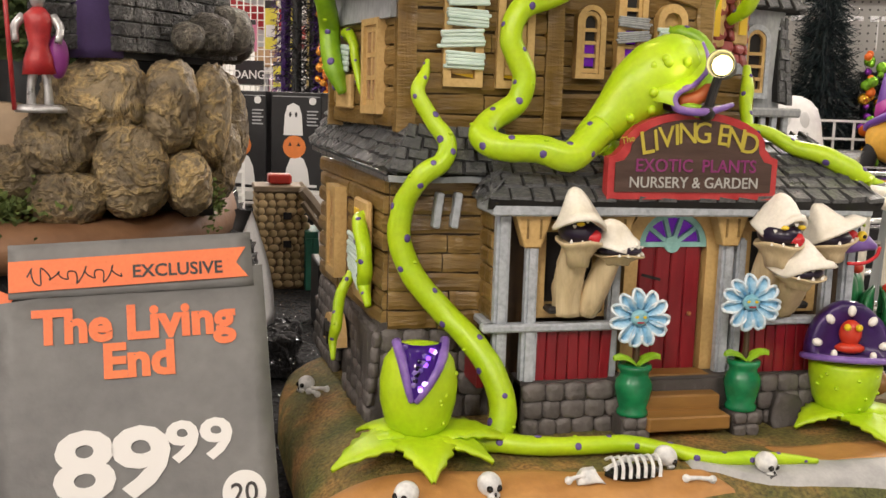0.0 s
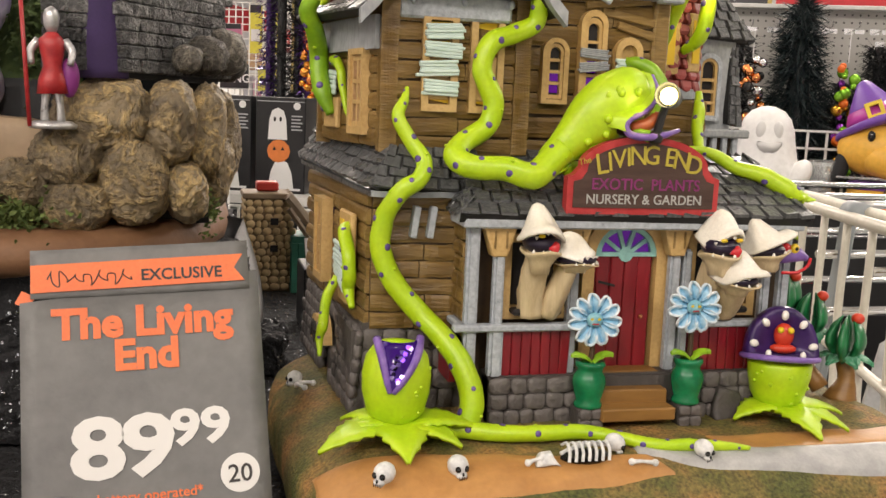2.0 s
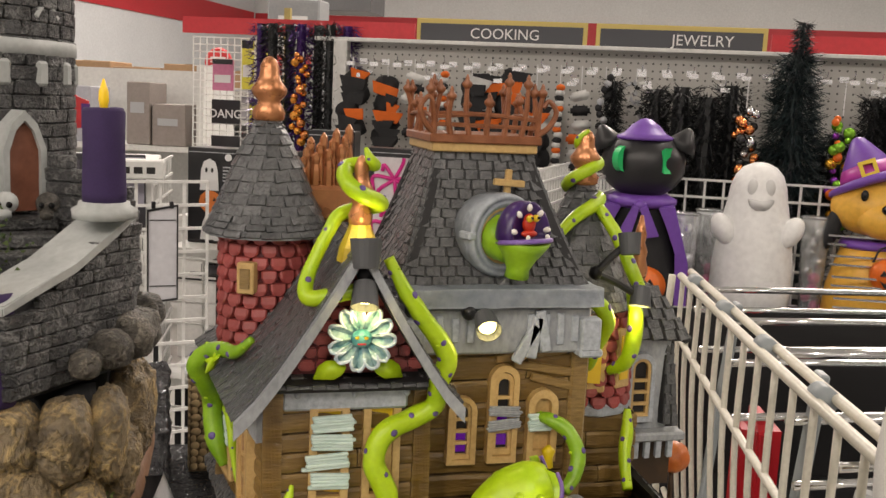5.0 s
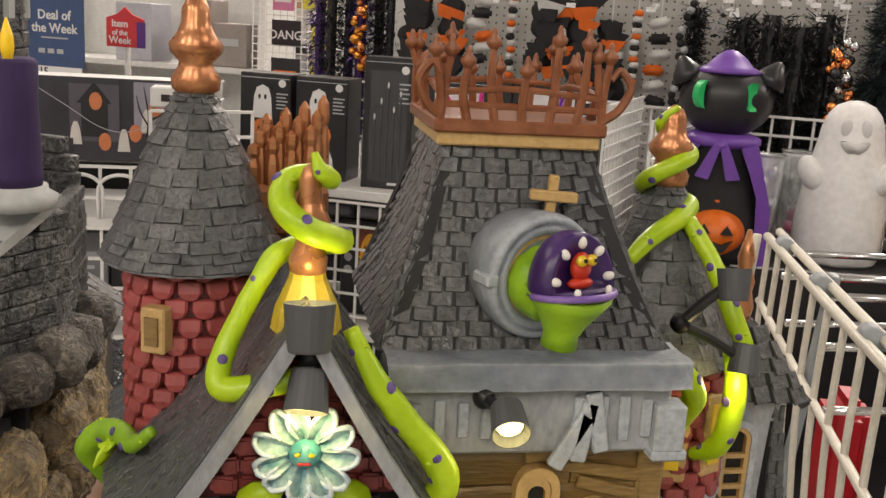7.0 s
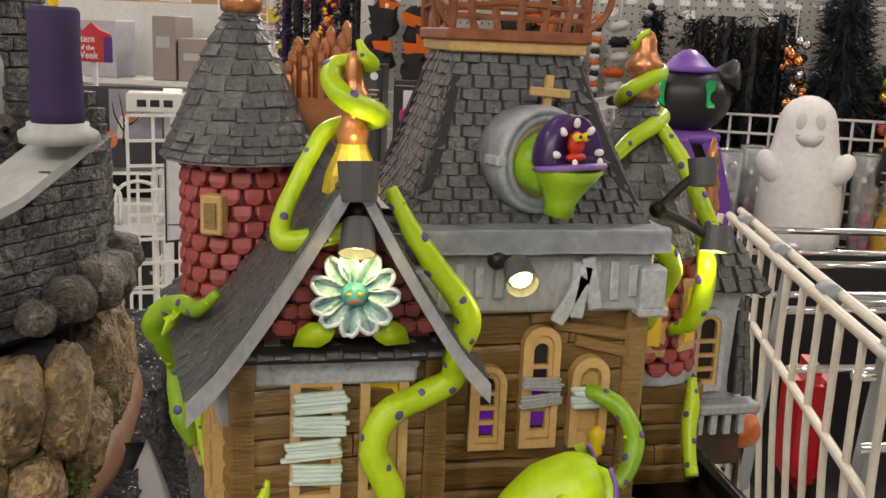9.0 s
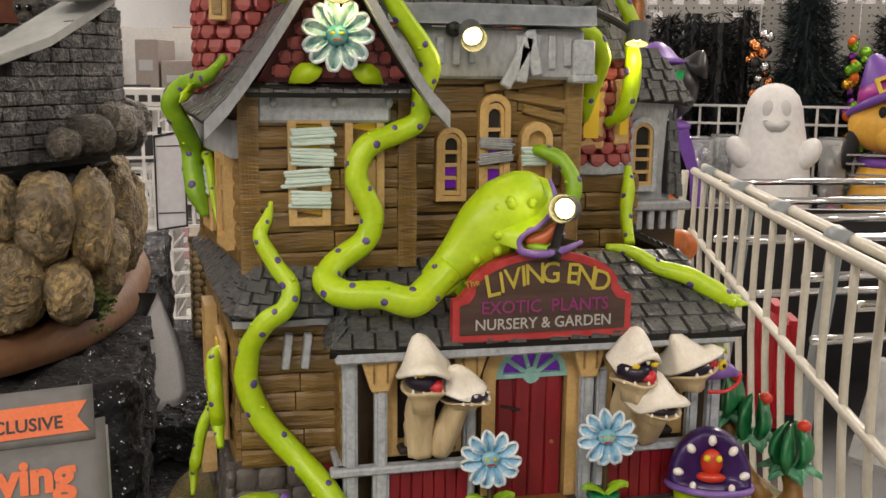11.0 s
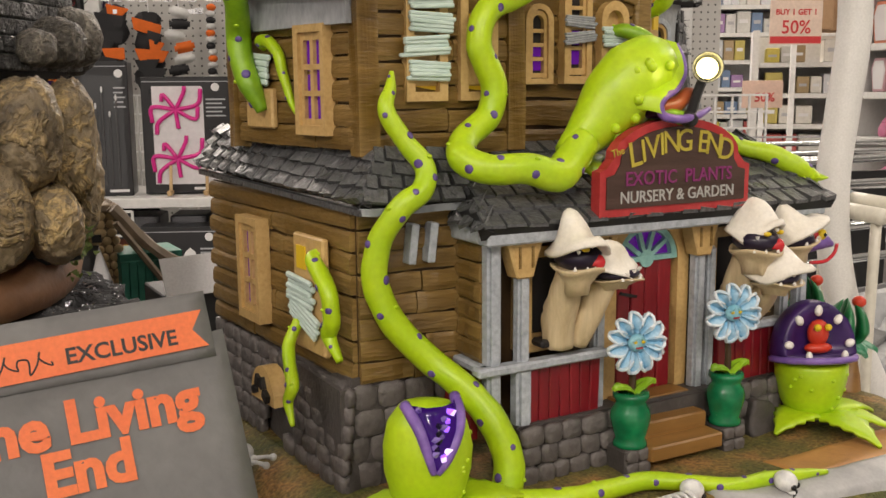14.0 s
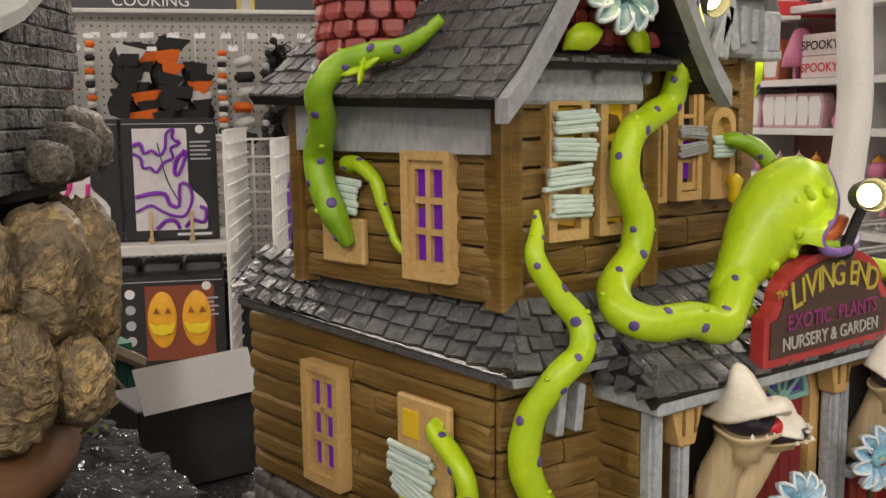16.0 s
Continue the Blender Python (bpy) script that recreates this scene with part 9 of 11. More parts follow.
TINTS = [colour("pack_tint", c) for c in ((0.55, 0.05, 0.05), (0.20, 0.24, 0.30), (0.50, 0.40, 0.16), (0.60, 0.60, 0.58), (0.20, 0.06, 0.30), (0.05, 0.28, 0.16), (0.60, 0.20, 0.34), (0.05, 0.05, 0.055), (0.62, 0.24, 0.04))]

def SM(u, v, z, turn=0.0):
    return Matrix.Translation(shop(u, v, z)) @ Matrix.Rotation(-YAW + turn, 4, "Z")

def sthing(name, M, label, category, group=""):
    return thing(name, M.translation, label, category, group)

def lp(name, bm, mat, parent, M, label="", smooth=False):
    bm.transform(M)
    return part(name, bm, mat, parent, label, smooth)

def quad(x0, z0, x1, z1, y, t=0.0012):
    return box(((x0 + x1) / 2, y, (z0 + z1) / 2), (abs(x1 - x0), t, abs(z1 - z0)))

def wires(parent, M, w, h, cell, r=0.0028):
    """Single wires, upright and across, as parts of a panel."""
    nx, nz = max(1, round(w / cell)), max(1, round(h / cell))
    up = piece_mesh("wire", box((0, 0, h / 2), (2 * r, 2 * r, h)), WIRE_WHITE)
    ac = piece_mesh("wire", box((0, -2 * r, 0), (w, 2 * r, 2 * r)), WIRE_WHITE)
    for i in range(nx + 1):
        part_mesh("wire", up, M @ pose(-w / 2 + w * i / nx, 0, 0), parent)
    for k in range(nz + 1):
        part_mesh("wire", ac, M @ pose(0, 0, h * k / nz), parent)

def grid_panel(u0, u1, v, z0, z1, cell, turn=0.0, label="white wire grid panel on the display platform"):
    M = SM((u0 + u1) / 2, v, z0, turn)
    g_ = sthing("wire_grid", M, label, "grid panel", "white wire grid panels")
    wires(g_, M, u1 - u0, z1 - z0, cell, 0.0036)
    return g_

# platform and wire grids behind the house
plat = sthing("platform", SM(0.45, 3.0, 0), "low dark display platform in the aisle", "platform")
part("deck", sbox(0.45, 3.0, 0.560, 1.55, 0.52, 0.022, 0.003), MATT_BLACK, plat)
part("skirt", sbox(0.45, 3.0, 0.274, 1.50, 0.48, 0.548, 0.003), MATT_BLACK, plat)
grid_panel(-0.23, 1.19, 3.13, 0.572, 0.945, 0.057)
grid_panel(-0.33, 0.27, 2.86, 0.572, 0.955, 0.05, radians(80))
for k in range(5):
    ru = 0.78 + 0.02 * k
    o = sbox(1.0, 2.76 + 0.05 * k, 0.61 + 0.052 * k, 0.75, 0.006, 0.006)
    sbox(1.0, 2.76 + 0.05 * k, 0.585 + 0.052 * k, 0.75, 0.006, 0.006, bm=o)
    solo("wire_rail", o, plain("chrome_wire", (0.62, 0.62, 0.63), 0.25, 0.9), "chrome wire rail on the display platform", "wire rail", "chrome wire rails")

# ghost light
M = SM(0.425, 3.0, 0.572)
g = sthing("ghost_decoration", M, "white plastic ghost decoration with a smiling face", "decoration")
def ghost_body():
    bm = bmesh.new()
    prof = [(0.098, 0.0), (0.112, 0.012), (0.118, 0.06), (0.116, 0.14), (0.108, 0.22), (0.096, 0.28), (0.086, 0.33), (0.080, 0.37), (0.068, 0.405), (0.048, 0.428), (0.02, 0.441), (0.0, 0.443)]
    add_lathe(bm, prof, 36)
    for v in bm.verts:
        a = math.atan2(v.co.y, v.co.x)
        k = 1 + 0.035 * math.sin(7 * a) * max(0, 1 - v.co.z / 0.2)
        v.co = Vector((v.co.x * k, v.co.y * k * 0.85, v.co.z))
    for sx in (-1, 1):
        add_ball(bm, (sx * 0.095, -0.045, 0.245), (0.032, 0.040, 0.050), Matrix.Rotation(sx * 0.5, 4, "Y"), 18, 12)
    return bm
body = lp("body", ghost_body(), BLOW_WHITE, g, M, "", True)
GHOST_GREY = plain("pale_moulded_face", (0.70, 0.70, 0.69), 0.5)
for sx in (-1, 1):
    lp("eye", ball((sx * 0.024, -0.062, 0.372), (0.015, 0.008, 0.026), None, 16, 10), GHOST_GREY, g, M, "", True)
lp("mouth", prism([(-0.038, 0.012), (-0.020, 0.004), (0.0, 0.001), (0.020, 0.004), (0.038, 0.012), (0.034, -0.006), (0.020, -0.021), (0, -0.027), (-0.020, -0.021), (-0.034, -0.006)], -0.0835, -0.070, pose(0, 0.003, 0.330), 0.004), GHOST_GREY, g, M, "", True)

# yellow dog in a witch's hat
M = SM(0.742, 3.0, 0.572, radians(-8))
d = sthing("dog_decoration", M, "yellow plastic dog in a purple witch hat with pumpkin pail", "decoration")
lp("body", lathe([(0.10, 0), (0.112, 0.02), (0.105, 0.10), (0.085, 0.17), (0.07, 0.22)], 28), DOG_YELLOW, d, M, "", True)
def dog_head():
    bm = bmesh.new()
    add_ball(bm, (0.0, 0, 0.330), (0.112, 0.090, 0.082), None, 26, 18)
    add_ball(bm, (0.040, -0.055, 0.300), (0.085, 0.062, 0.056), None, 22, 14)
    return bm
lp("head", dog_head(), DOG_YELLOW, d, M, "", True)
lp("nose", ball((0.040, -0.112, 0.334), (0.024, 0.014, 0.016), None, 14, 9), BLACK_EYE, d, M, "", True)
for ex in (-0.028, 0.050):
    lp("eye", ball((ex, -0.086, 0.368), (0.011, 0.008, 0.016), None, 12, 8), BLACK_EYE, d, M, "", True)
lp("ear", ball((-0.100, -0.01, 0.265), (0.024, 0.038, 0.070), Matrix.Rotation(0.25, 4, "Y"), 16, 12), MATT_BLACK, d, M, "black ear", True)
lp("ear", ball((0.112, 0.03, 0.270), (0.022, 0.034, 0.062), Matrix.Rotation(-0.25, 4, "Y"), 16, 12), MATT_BLACK, d, M, "black ear", True)
hm = pose(-0.004, 0.022, 0.396, -10, -22, 0)
hat = lp("hat", lathe([(0.0, -0.006), (0.112, -0.008), (0.122, 0.0), (0.118, 0.012), (0.080, 0.020), (0.066, 0.060), (0.045, 0.095), (0.020, 0.135), (0.010, 0.142), (0, 0.144)], 28, (0, 0, 0), hm), HAT_PURPLE, d, M, "purple witch hat", True)
lp("band", lathe([(0.083, 0.018), (0.081, 0.032), (0.070, 0.056), (0.066, 0.056)], 28, (0, 0, 0), hm), BAND_PINK, hat, M, "magenta hat band", True)
lp("buckle", ring_prism([(-0.024, 0.014), (0.024, 0.014), (0.024, 0.062), (-0.024, 0.062)], [(-0.013, 0.025), (0.013, 0.025), (0.013, 0.051), (-0.013, 0.051)], -0.088, -0.066, hm), YELLOW_CAT, hat, M, "yellow buckle")
lp("collar", lathe([(0.074, 0.212), (0.080, 0.222), (0.074, 0.234)], 24), HAT_PURPLE, d, M, "", True)
def pumpkin(r, h, ribs=9):
    bm = bmesh.new()
    add_ball(bm, (0, 0, 0), (r, r, h), None, 40, 16)
    for v in bm.verts:
        k = 1 - 0.07 * abs(math.sin(ribs / 2 * math.atan2(v.co.y, v.co.x)))
        v.co = Vector((v.co.x * k, v.co.y * k, v.co.z))
    return bm
o = pumpkin(0.055, 0.048)
o.transform(pose(0.055, -0.105, 0.150))
pail = lp("pail", o, ORANGE, d, M, "orange pumpkin pail", True)
for ex in (-0.018, 0.020):
    lp("pail_eye", prism([(-0.010, 0), (0.010, 0), (0, 0.016)], -0.162, -0.150, pose(0.055 + ex, 0.003, 0.155)), BLACK_GAP, pail, M)
lp("pail_mouth", prism([(-0.028, 0.004), (-0.014, -0.004), (0, 0.001), (0.014, -0.004), (0.028, 0.004), (0.015, -0.016), (-0.015, -0.016)], -0.162, -0.150, pose(0.055, 0.003, 0.138)), BLACK_GAP, pail, M)
lp("pail_handle", tube([(0.010, -0.105, 0.185), (0.030, -0.1, 0.225), (0.080, -0.1, 0.225), (0.100, -0.105, 0.185)], [0.003], 8), BLACK_GAP, pail, M, "", True)

# black cat in a purple hat
M = SM(0.085, 2.9, 0.572)
c = sthing("cat_decoration", M, "black plastic cat in purple hat and bow with pumpkin", "decoration")
lp("body", lathe([(0.125, 0), (0.132, 0.03), (0.125, 0.12), (0.105, 0.20), (0.085, 0.27), (0.075, 0.33)], 30), MATT_BLACK, c, M, "", True)
def cat_head():
    bm = bmesh.new()
    add_ball(bm, (0, 0, 0.425), (0.122, 0.098, 0.100), None, 30, 20)
    for sx in (-1, 1):
        add_lathe(bm, [(0.046, 0), (0.038, 0.025), (0.012, 0.062), (0.0, 0.068)], 16, (sx * 0.100, 0, 0.470), Matrix.Rotation(sx * 0.42, 3, "Y").to_4x4())
    return bm
lp("head", cat_head(), plain("black_gloss_plastic", (0.018, 0.018, 0.020), 0.35), c, M, "", True)
def crescent(sx):
    n, out, inn = 12, [], []
    for k in range(n + 1):
        a = -math.pi / 2 + math.pi * k / n
        out.append((sx * -0.028 * math.cos(a), 0.036 * math.sin(a)))
        inn.append((sx * -0.009 * math.cos(a), 0.036 * math.sin(a)))
    return out + inn[::-1][1:-1]
for ex in (-0.058, 0.070):
    poly = crescent(1)
    lp("eye", prism(poly, -0.012, 0.012, pose(ex, -0.088, 0.440, 0, 0, -ex * 700)), EYE_GREEN, c, M, "green crescent eye")
lp("hat", lathe([(0.0, 0.492), (0.082, 0.494), (0.084, 0.502), (0.060, 0.512), (0.040, 0.535), (0.016, 0.552), (0, 0.555)], 28), HAT_PURPLE, c, M, "purple pointed hat", True)
lp("bow", lathe([(0.086, 0.302), (0.104, 0.312), (0.104, 0.326), (0.080, 0.338)], 26), HAT_PURPLE, c, M, "purple neck bow", True)
lp("bow_knot", ball((0.0, -0.108, 0.312), (0.018, 0.014, 0.016), None, 12, 8), HAT_PURPLE, c, M, "", True)
for sx in (-1, 1):
    lp("bow_tail", prism([(0, 0), (sx * 0.020, 0.006), (sx * 0.058, -0.078), (sx * 0.022, -0.085)], -0.122, -0.112, pose(0, 0, 0.308), 0.002), HAT_PURPLE, c, M)
    lp("cape", prism([(sx * 0.05, 0.31), (sx * 0.096, 0.315), (sx * 0.145, 0.15), (sx * 0.148, 0.0), (sx * 0.115, 0.0), (sx * 0.110, 0.18)], -0.085, -0.01, None, 0.004), HAT_PURPLE, c, M)
o = pumpkin(0.078, 0.062)
o.transform(pose(0.010, -0.105, 0.086))
pm = lp("pumpkin", o, ORANGE, c, M, "orange pumpkin with black face", True)
lp("pumpkin_stem", box((0.008, -0.105, 0.158), (0.016, 0.016, 0.03), None, 0.003), ORANGE, pm, M)
for ex in (-0.028, 0.030):
    lp("pumpkin_eye", prism([(-0.016, 0), (0.016, 0), (0, 0.022)], -0.190, -0.172, pose(0.010 + ex, 0.003, 0.095)), BLACK_GAP, pm, M)
lp("pumpkin_mouth", prism([(-0.046, 0.008), (-0.02, -0.006), (0, 0.002), (0.02, -0.006), (0.046, 0.008), (0.026, -0.024), (-0.026, -0.024)], -0.190, -0.172, pose(0.010, 0.003, 0.072)), BLACK_GAP, pm, M)

# cups of ornaments
r9 = random.Random(91)
for u, v in ((0.215, 2.90), (0.60, 3.02), (0.30, 3.05)):
    M = SM(u, v, 0.572)
    cp = sthing("ornament_cup", M, "clear plastic cup of silver and pink ornaments", "ornaments", "ornament cups")
    cup = bmesh.new()
    add_lathe(cup, [(0.030, 0), (0.043, 0.285), (0.046, 0.29), (0.041, 0.283), (0.028, 0.004)], 20)
    o = lp("cup", cup, CLEAR_CUP, cp, M, "", True)
    o.visible_shadow = False
    for k in range(9):
        a = k * 2.4
        lp("bauble", ball((0.017 * math.cos(a), 0.017 * math.sin(a), 0.024 + 0.027 * k), 0.018, None, 12, 8), PINK_BALL if k < 4 else SILVER_BALL, cp, M, "", True)

# shelf of boxed lights
sh = sthing("shelf_unit", SM(-0.60, 2.8, 0), "white steel shelf unit with wire back and boxes", "shelf unit")
part("shelf_board", sbox(-0.715, 2.80, 0.683, 1.09, 0.36, 0.026, 0.002), SHELF_WHITE, sh)
part("lower_board", sbox(-0.715, 2.76, 0.315, 1.09, 0.44, 0.024, 0.002), SHELF_WHITE, sh)
part("base", sbox(-0.715, 2.82, 0.15, 1.08, 0.30, 0.30, 0.002), MATT_BLACK, sh)
wires(sh, SM(-0.715, 2.995, 0.30), 1.09, 0.66, 0.055)
wires(sh, SM(-0.168, 2.79, 0.25, radians(82)), 0.42, 0.73, 0.035)
wires(sh, SM(-0.985, 2.61, 0.03), 0.55, 0.635, 0.062, 0.0032)
# flat black sheet at the back, behind the front wires
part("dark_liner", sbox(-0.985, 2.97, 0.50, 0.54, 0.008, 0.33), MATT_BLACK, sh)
for u in (-1.25, -0.19):
    part("upright", sbox(u, 3.0, 0.48, 0.025, 0.03, 0.96, 0.003), WIRE_WHITE, sh)

def light_box(u, v, z, w, h, d, kind, turn=0.0):
    M = SM(u, v, z, turn)
    b = sthing("light_box", M, {"ghost": "black carton with a ghost and pumpkin picture", "candle": "tall black carton of drip candles", "pink": "black carton with window on pink wire lights", "purple": "black carton with window on purple bat lights", "pump": "black carton with window on orange pumpkin lights", "tomb": "black carton with white ghost and tombstone lights"}[kind], "carton", "boxed lights")
    lp("carton", box((0, 0, h / 2), (w, d, h), None, 0.002), BLACK_CARD, b, M)
    f = -d / 2 - 0.0008
    lp("lid_line", quad(-w / 2 + 0.004, h - 0.014, w / 2 - 0.004, h - 0.012, f), PALE_PRINT, b, M)
    rr = random.Random(int(u * 1000) + 5)
    if kind in ("pink", "purple"):
        win = prism([(-w * 0.38, h * 0.08), (w * 0.36, h * 0.08), (w * 0.38, h * 0.10), (w * 0.38, h * 0.28), (w * 0.34, h * 0.33), (w * 0.22, h * 0.42), (w * 0.19, h * 0.46), (w * 0.19, h * 0.90), (w * 0.17, h * 0.92), (-w * 0.38, h * 0.92)], f - 0.0006, f + 0.0004)
        lp("window", win, colour("white_card", (0.70, 0.68, 0.70)), b, M)
        col = plain("neon_" + kind, (0.62, 0.02, 0.24) if kind == "pink" else (0.20, 0.015, 0.42), 0.3)
        cx, cz = -w * 0.12, h * 0.5
        if kind == "pink":
            for k in range(7):
                a = k * 0.9 + 0.3
                for oz in (0.22, -0.2):
                    p0 = Vector((cx, f - 0.004, cz + oz * h))
                    p1 = p0 + Vector((math.cos(a) * w * 0.26, 0, math.sin(a) * h * 0.15))
                    p2 = p0 + Vector((math.cos(a) * w * 0.30, 0, math.sin(a + 0.7) * h * 0.21))
                    p2.x = min(max(p2.x, -w * 0.38), w * 0.18)
                    p1.x = min(max(p1.x, -w * 0.38), w * 0.18)
                    lp("light_tube", tube([p0, p1, p2], [0.0058], 6, 4), col, b, M, "", True)
        else:
            for bend in (((-0.38, 0.78), (-0.30, 0.80), (-0.26, 0.72), (-0.18, 0.74), (-0.10, 0.70), (-0.04, 0.76), (-0.02, 0.88), (0.06, 0.91), (0.04, 0.84), (0.12, 0.80), (0.02, 0.76), (0.04, 0.68), (-0.06, 0.64), (-0.14, 0.56), (-0.20, 0.60), (-0.28, 0.60), (-0.30, 0.68), (-0.38, 0.72)), ((0.17, 0.74), (0.08, 0.66), (0.05, 0.56), (0.09, 0.54), (0.16, 0.66), (0.18, 0.74)), ((-0.37, 0.36), (-0.20, 0.39), (-0.06, 0.38), (-0.02, 0.30), (0.08, 0.28), (0.10, 0.46), (0.20, 0.44), (0.22, 0.32), (0.14, 0.20), (0.02, 0.20), (-0.10, 0.24), (-0.22, 0.29), (-0.37, 0.24)), ((-0.16, 0.09), (-0.06, 0.16), (0.04, 0.15), (0.08, 0.09)), ((0.14, 0.10), (0.22, 0.16), (0.34, 0.14), (0.37, 0.24), (0.30, 0.27))):
                lp("light_tube", tube([(px * w, f - 0.005, pz * h) for px, pz in bend], [0.0066], 6, 3, 0, 0.6), col, b, M, "", True)
            lp("light_tube", tube([(cx, f - 0.003, cz + 0.3 * h), (cx + 0.02, f - 0.003, cz), (cx + 0.05, f - 0.003, cz - 0.2 * h)], [0.0015], 5, 4), BLACK_GAP, b, M)
    elif kind == "ghost":
        lp("print_ghost", prism([(-0.03, 0), (0.03, 0), (0.026, 0.06), (0.018, 0.085), (0, 0.094), (-0.018, 0.085), (-0.026, 0.06)], f - 0.001, f, pose(-0.008, 0, h * 0.56)), WHITE_PRINT, b, M)
        lp("print_pumpkin", prism([(0.036 * math.cos(a * 0.5236), 0.034 * math.sin(a * 0.5236)) for a in range(12)], f - 0.0014, f - 0.001, pose(-0.004, 0, h * 0.44)), colour("orange_print", (0.70, 0.20, 0.04)), b, M)
        for ex in (-0.013, 0.013):
            lp("print_eye", prism([(-0.006, 0), (0.006, 0), (0, 0.011)], f - 0.002, f - 0.0015, pose(-0.004 + ex, 0, h * 0.45)), BLACK_GAP, b, M)
            lp("print_eye", prism([(0.004 * math.cos(a), 0.008 * math.sin(a)) for a in (0, 1, 2, 3, 4, 5)], f - 0.002, f - 0.0012, pose(-0.008 + ex * 0.7, 0, h * 0.56 + 0.06)), BLACK_GAP, b, M)
        lp("print_ghost", prism([(-0.04, 0), (0.04, 0), (0.033, 0.05), (0.02, 0.08), (0, 0.09), (-0.02, 0.08), (-0.033, 0.05)], f - 0.001, f, pose(0.004, 0, h * 0.04)), WHITE_PRINT, b, M)
    elif kind == "candle":
        lp("window", quad(-w * 0.36, h * 0.06, w * 0.40, h * 0.90, f, 0.001), plain("dark_window", (0.05, 0.052, 0.056), 0.2), b, M)
        for k in range(5):
            x = -w * 0.26 + w * 0.13 * k
            hh = h * (0.45 + 0.3 * ((k * 7) % 5) / 5)
            lp("taper", box((x, f - 0.002, h * 0.08 + hh / 2), (0.005, 0.003, hh), None, 0.001), plain("ivory_taper", (0.06, 0.06, 0.062), 0.4), b, M)
            lp("flame", ball((x, f - 0.002, h * 0.08 + hh + 0.008), (0.0028, 0.002, 0.009), None, 8, 6), WHITE_PRINT, b, M, "", True)
    elif kind == "pump":
        for k in range(4):
            lp("print_icon", prism([(0.012 * math.cos(c * 0.4488), 0.012 * math.sin(c * 0.4488)) for c in range(14)], f - 0.001, f, pose(-w * 0.40, 0, h * (0.86 - 0.13 * k))), WHITE_PRINT if k == 0 else PALE_PRINT, b, M)
        lp("print_lantern", prism([(0.022 * math.cos(c * 0.5236), 0.020 * math.sin(c * 0.5236)) for c in range(12)], f - 0.0014, f, pose(-w * 0.02, 0, h * 0.17)), colour("orange_print", (0.70, 0.16, 0.04)), b, M)
        lp("window", quad(-w * 0.26, h * 0.30, w * 0.40, h * 0.92, f, 0.001), plain("amber_card", (0.22, 0.05, 0.02), 0.4), b, M)
        for ox in (-0.10, 0.23):
            o = pumpkin(w * 0.155, h * 0.25)
            o.transform(pose(ox * w, f + 0.004, h * 0.64) @ Matrix.Diagonal((1, 0.35, 1, 1)))
            pl = lp("pumpkin_light", o, colour("amber_pumpkin", (0.85, 0.42, 0.02)), b, M, "", True)
            lp("grin", prism([(w * 0.13 * gx, h * gz) for gx, gz in ((-1, 0.035), (-0.5, 0.0), (0, 0.012), (0.5, 0.0), (1, 0.035), (0.7, -0.06), (0, -0.085), (-0.7, -0.06))], f - w * 0.062, f - w * 0.045, pose(ox * w, 0, h * 0.60)), plain("lit_yellow_plastic", (0.80, 0.62, 0.02), 0.4), b, M)
            for ex in (-0.055, 0.055):
                lp("eye_cut", prism([(-0.030 * w, 0), (0.030 * w, 0), (0, 0.05 * h)], f - w * 0.060, f - w * 0.045, pose((ox + ex) * w, 0, h * 0.70)), colour("deep_amber", (0.30, 0.09, 0.006)), b, M)
    else:
        for ox, mt in ((-0.36, WHITE_PRINT), (-0.12, MATT_BLACK), (0.10, WHITE_PRINT)):
            lp("print_ghost", prism([(-0.03, -0.05), (0.03, -0.05), (0.026, 0.04), (0.012, 0.07), (0, 0.08), (-0.012, 0.07), (-0.026, 0.04)], f - 0.002, f, pose(ox * w, 0, h * 0.55)), mt, b, M)
    lp("seal", prism([(0.011 * math.cos(a * 0.45), 0.011 * math.sin(a * 0.45)) for a in range(14)], f - 0.001, f, pose(w * 0.33, 0, h * 0.91)), WHITE_PRINT, b, M)
    for k in range(5):
        lp("print_bar", quad(w * 0.22, h * (0.80 - 0.035 * k), w * (0.44 - 0.04 * (k % 2)), h * (0.80 - 0.035 * k) + 0.004, f), PALE_PRINT, b, M)
    lp("print_bar", quad(w * 0.05, h * 0.03, w * 0.42, h * 0.03 + 0.007, f), WHITE_PRINT, b, M)

for u in (-1.165, -0.995):
    light_box(u, 2.78, 0.696, 0.155, 0.285, 0.11, "ghost")
light_box(-0.795, 2.74, 0.696, 0.135, 0.355, 0.10, "candle", radians(6))
light_box(-0.575, 2.74, 0.700, 0.235, 0.310, 0.07, "pink")
light_box(-0.335, 2.74, 0.700, 0.235, 0.310, 0.07, "purple")
light_box(-0.580, 2.62, 0.327, 0.215, 0.300, 0.10, "tomb")
light_box(-0.335, 2.61, 0.327, 0.250, 0.300, 0.10, "pump")
light_box(-0.80, 2.74, 0.327, 0.215, 0.275, 0.10, "pump")
EASEL = paint("pale_easel_wood", (0.42, 0.28, 0.13), (0.52, 0.36, 0.18), 40, 0.5, 0.1)
for u in (-0.62, -0.525, -0.385, -0.285):
    M = SM(u, 2.665, 0.697)
    e = sthing("easel", M, "small pale wooden easel in front of a carton", "easel", "small easels")
    lp("post", box((0, 0.014, 0.040), (0.008, 0.006, 0.080), Matrix.Rotation(-0.18, 4, "X"), 0.001), EASEL, e, M)
    lp("ledge", box((0, 0, 0.008), (0.012, 0.036, 0.012), None, 0.001), EASEL, e, M)
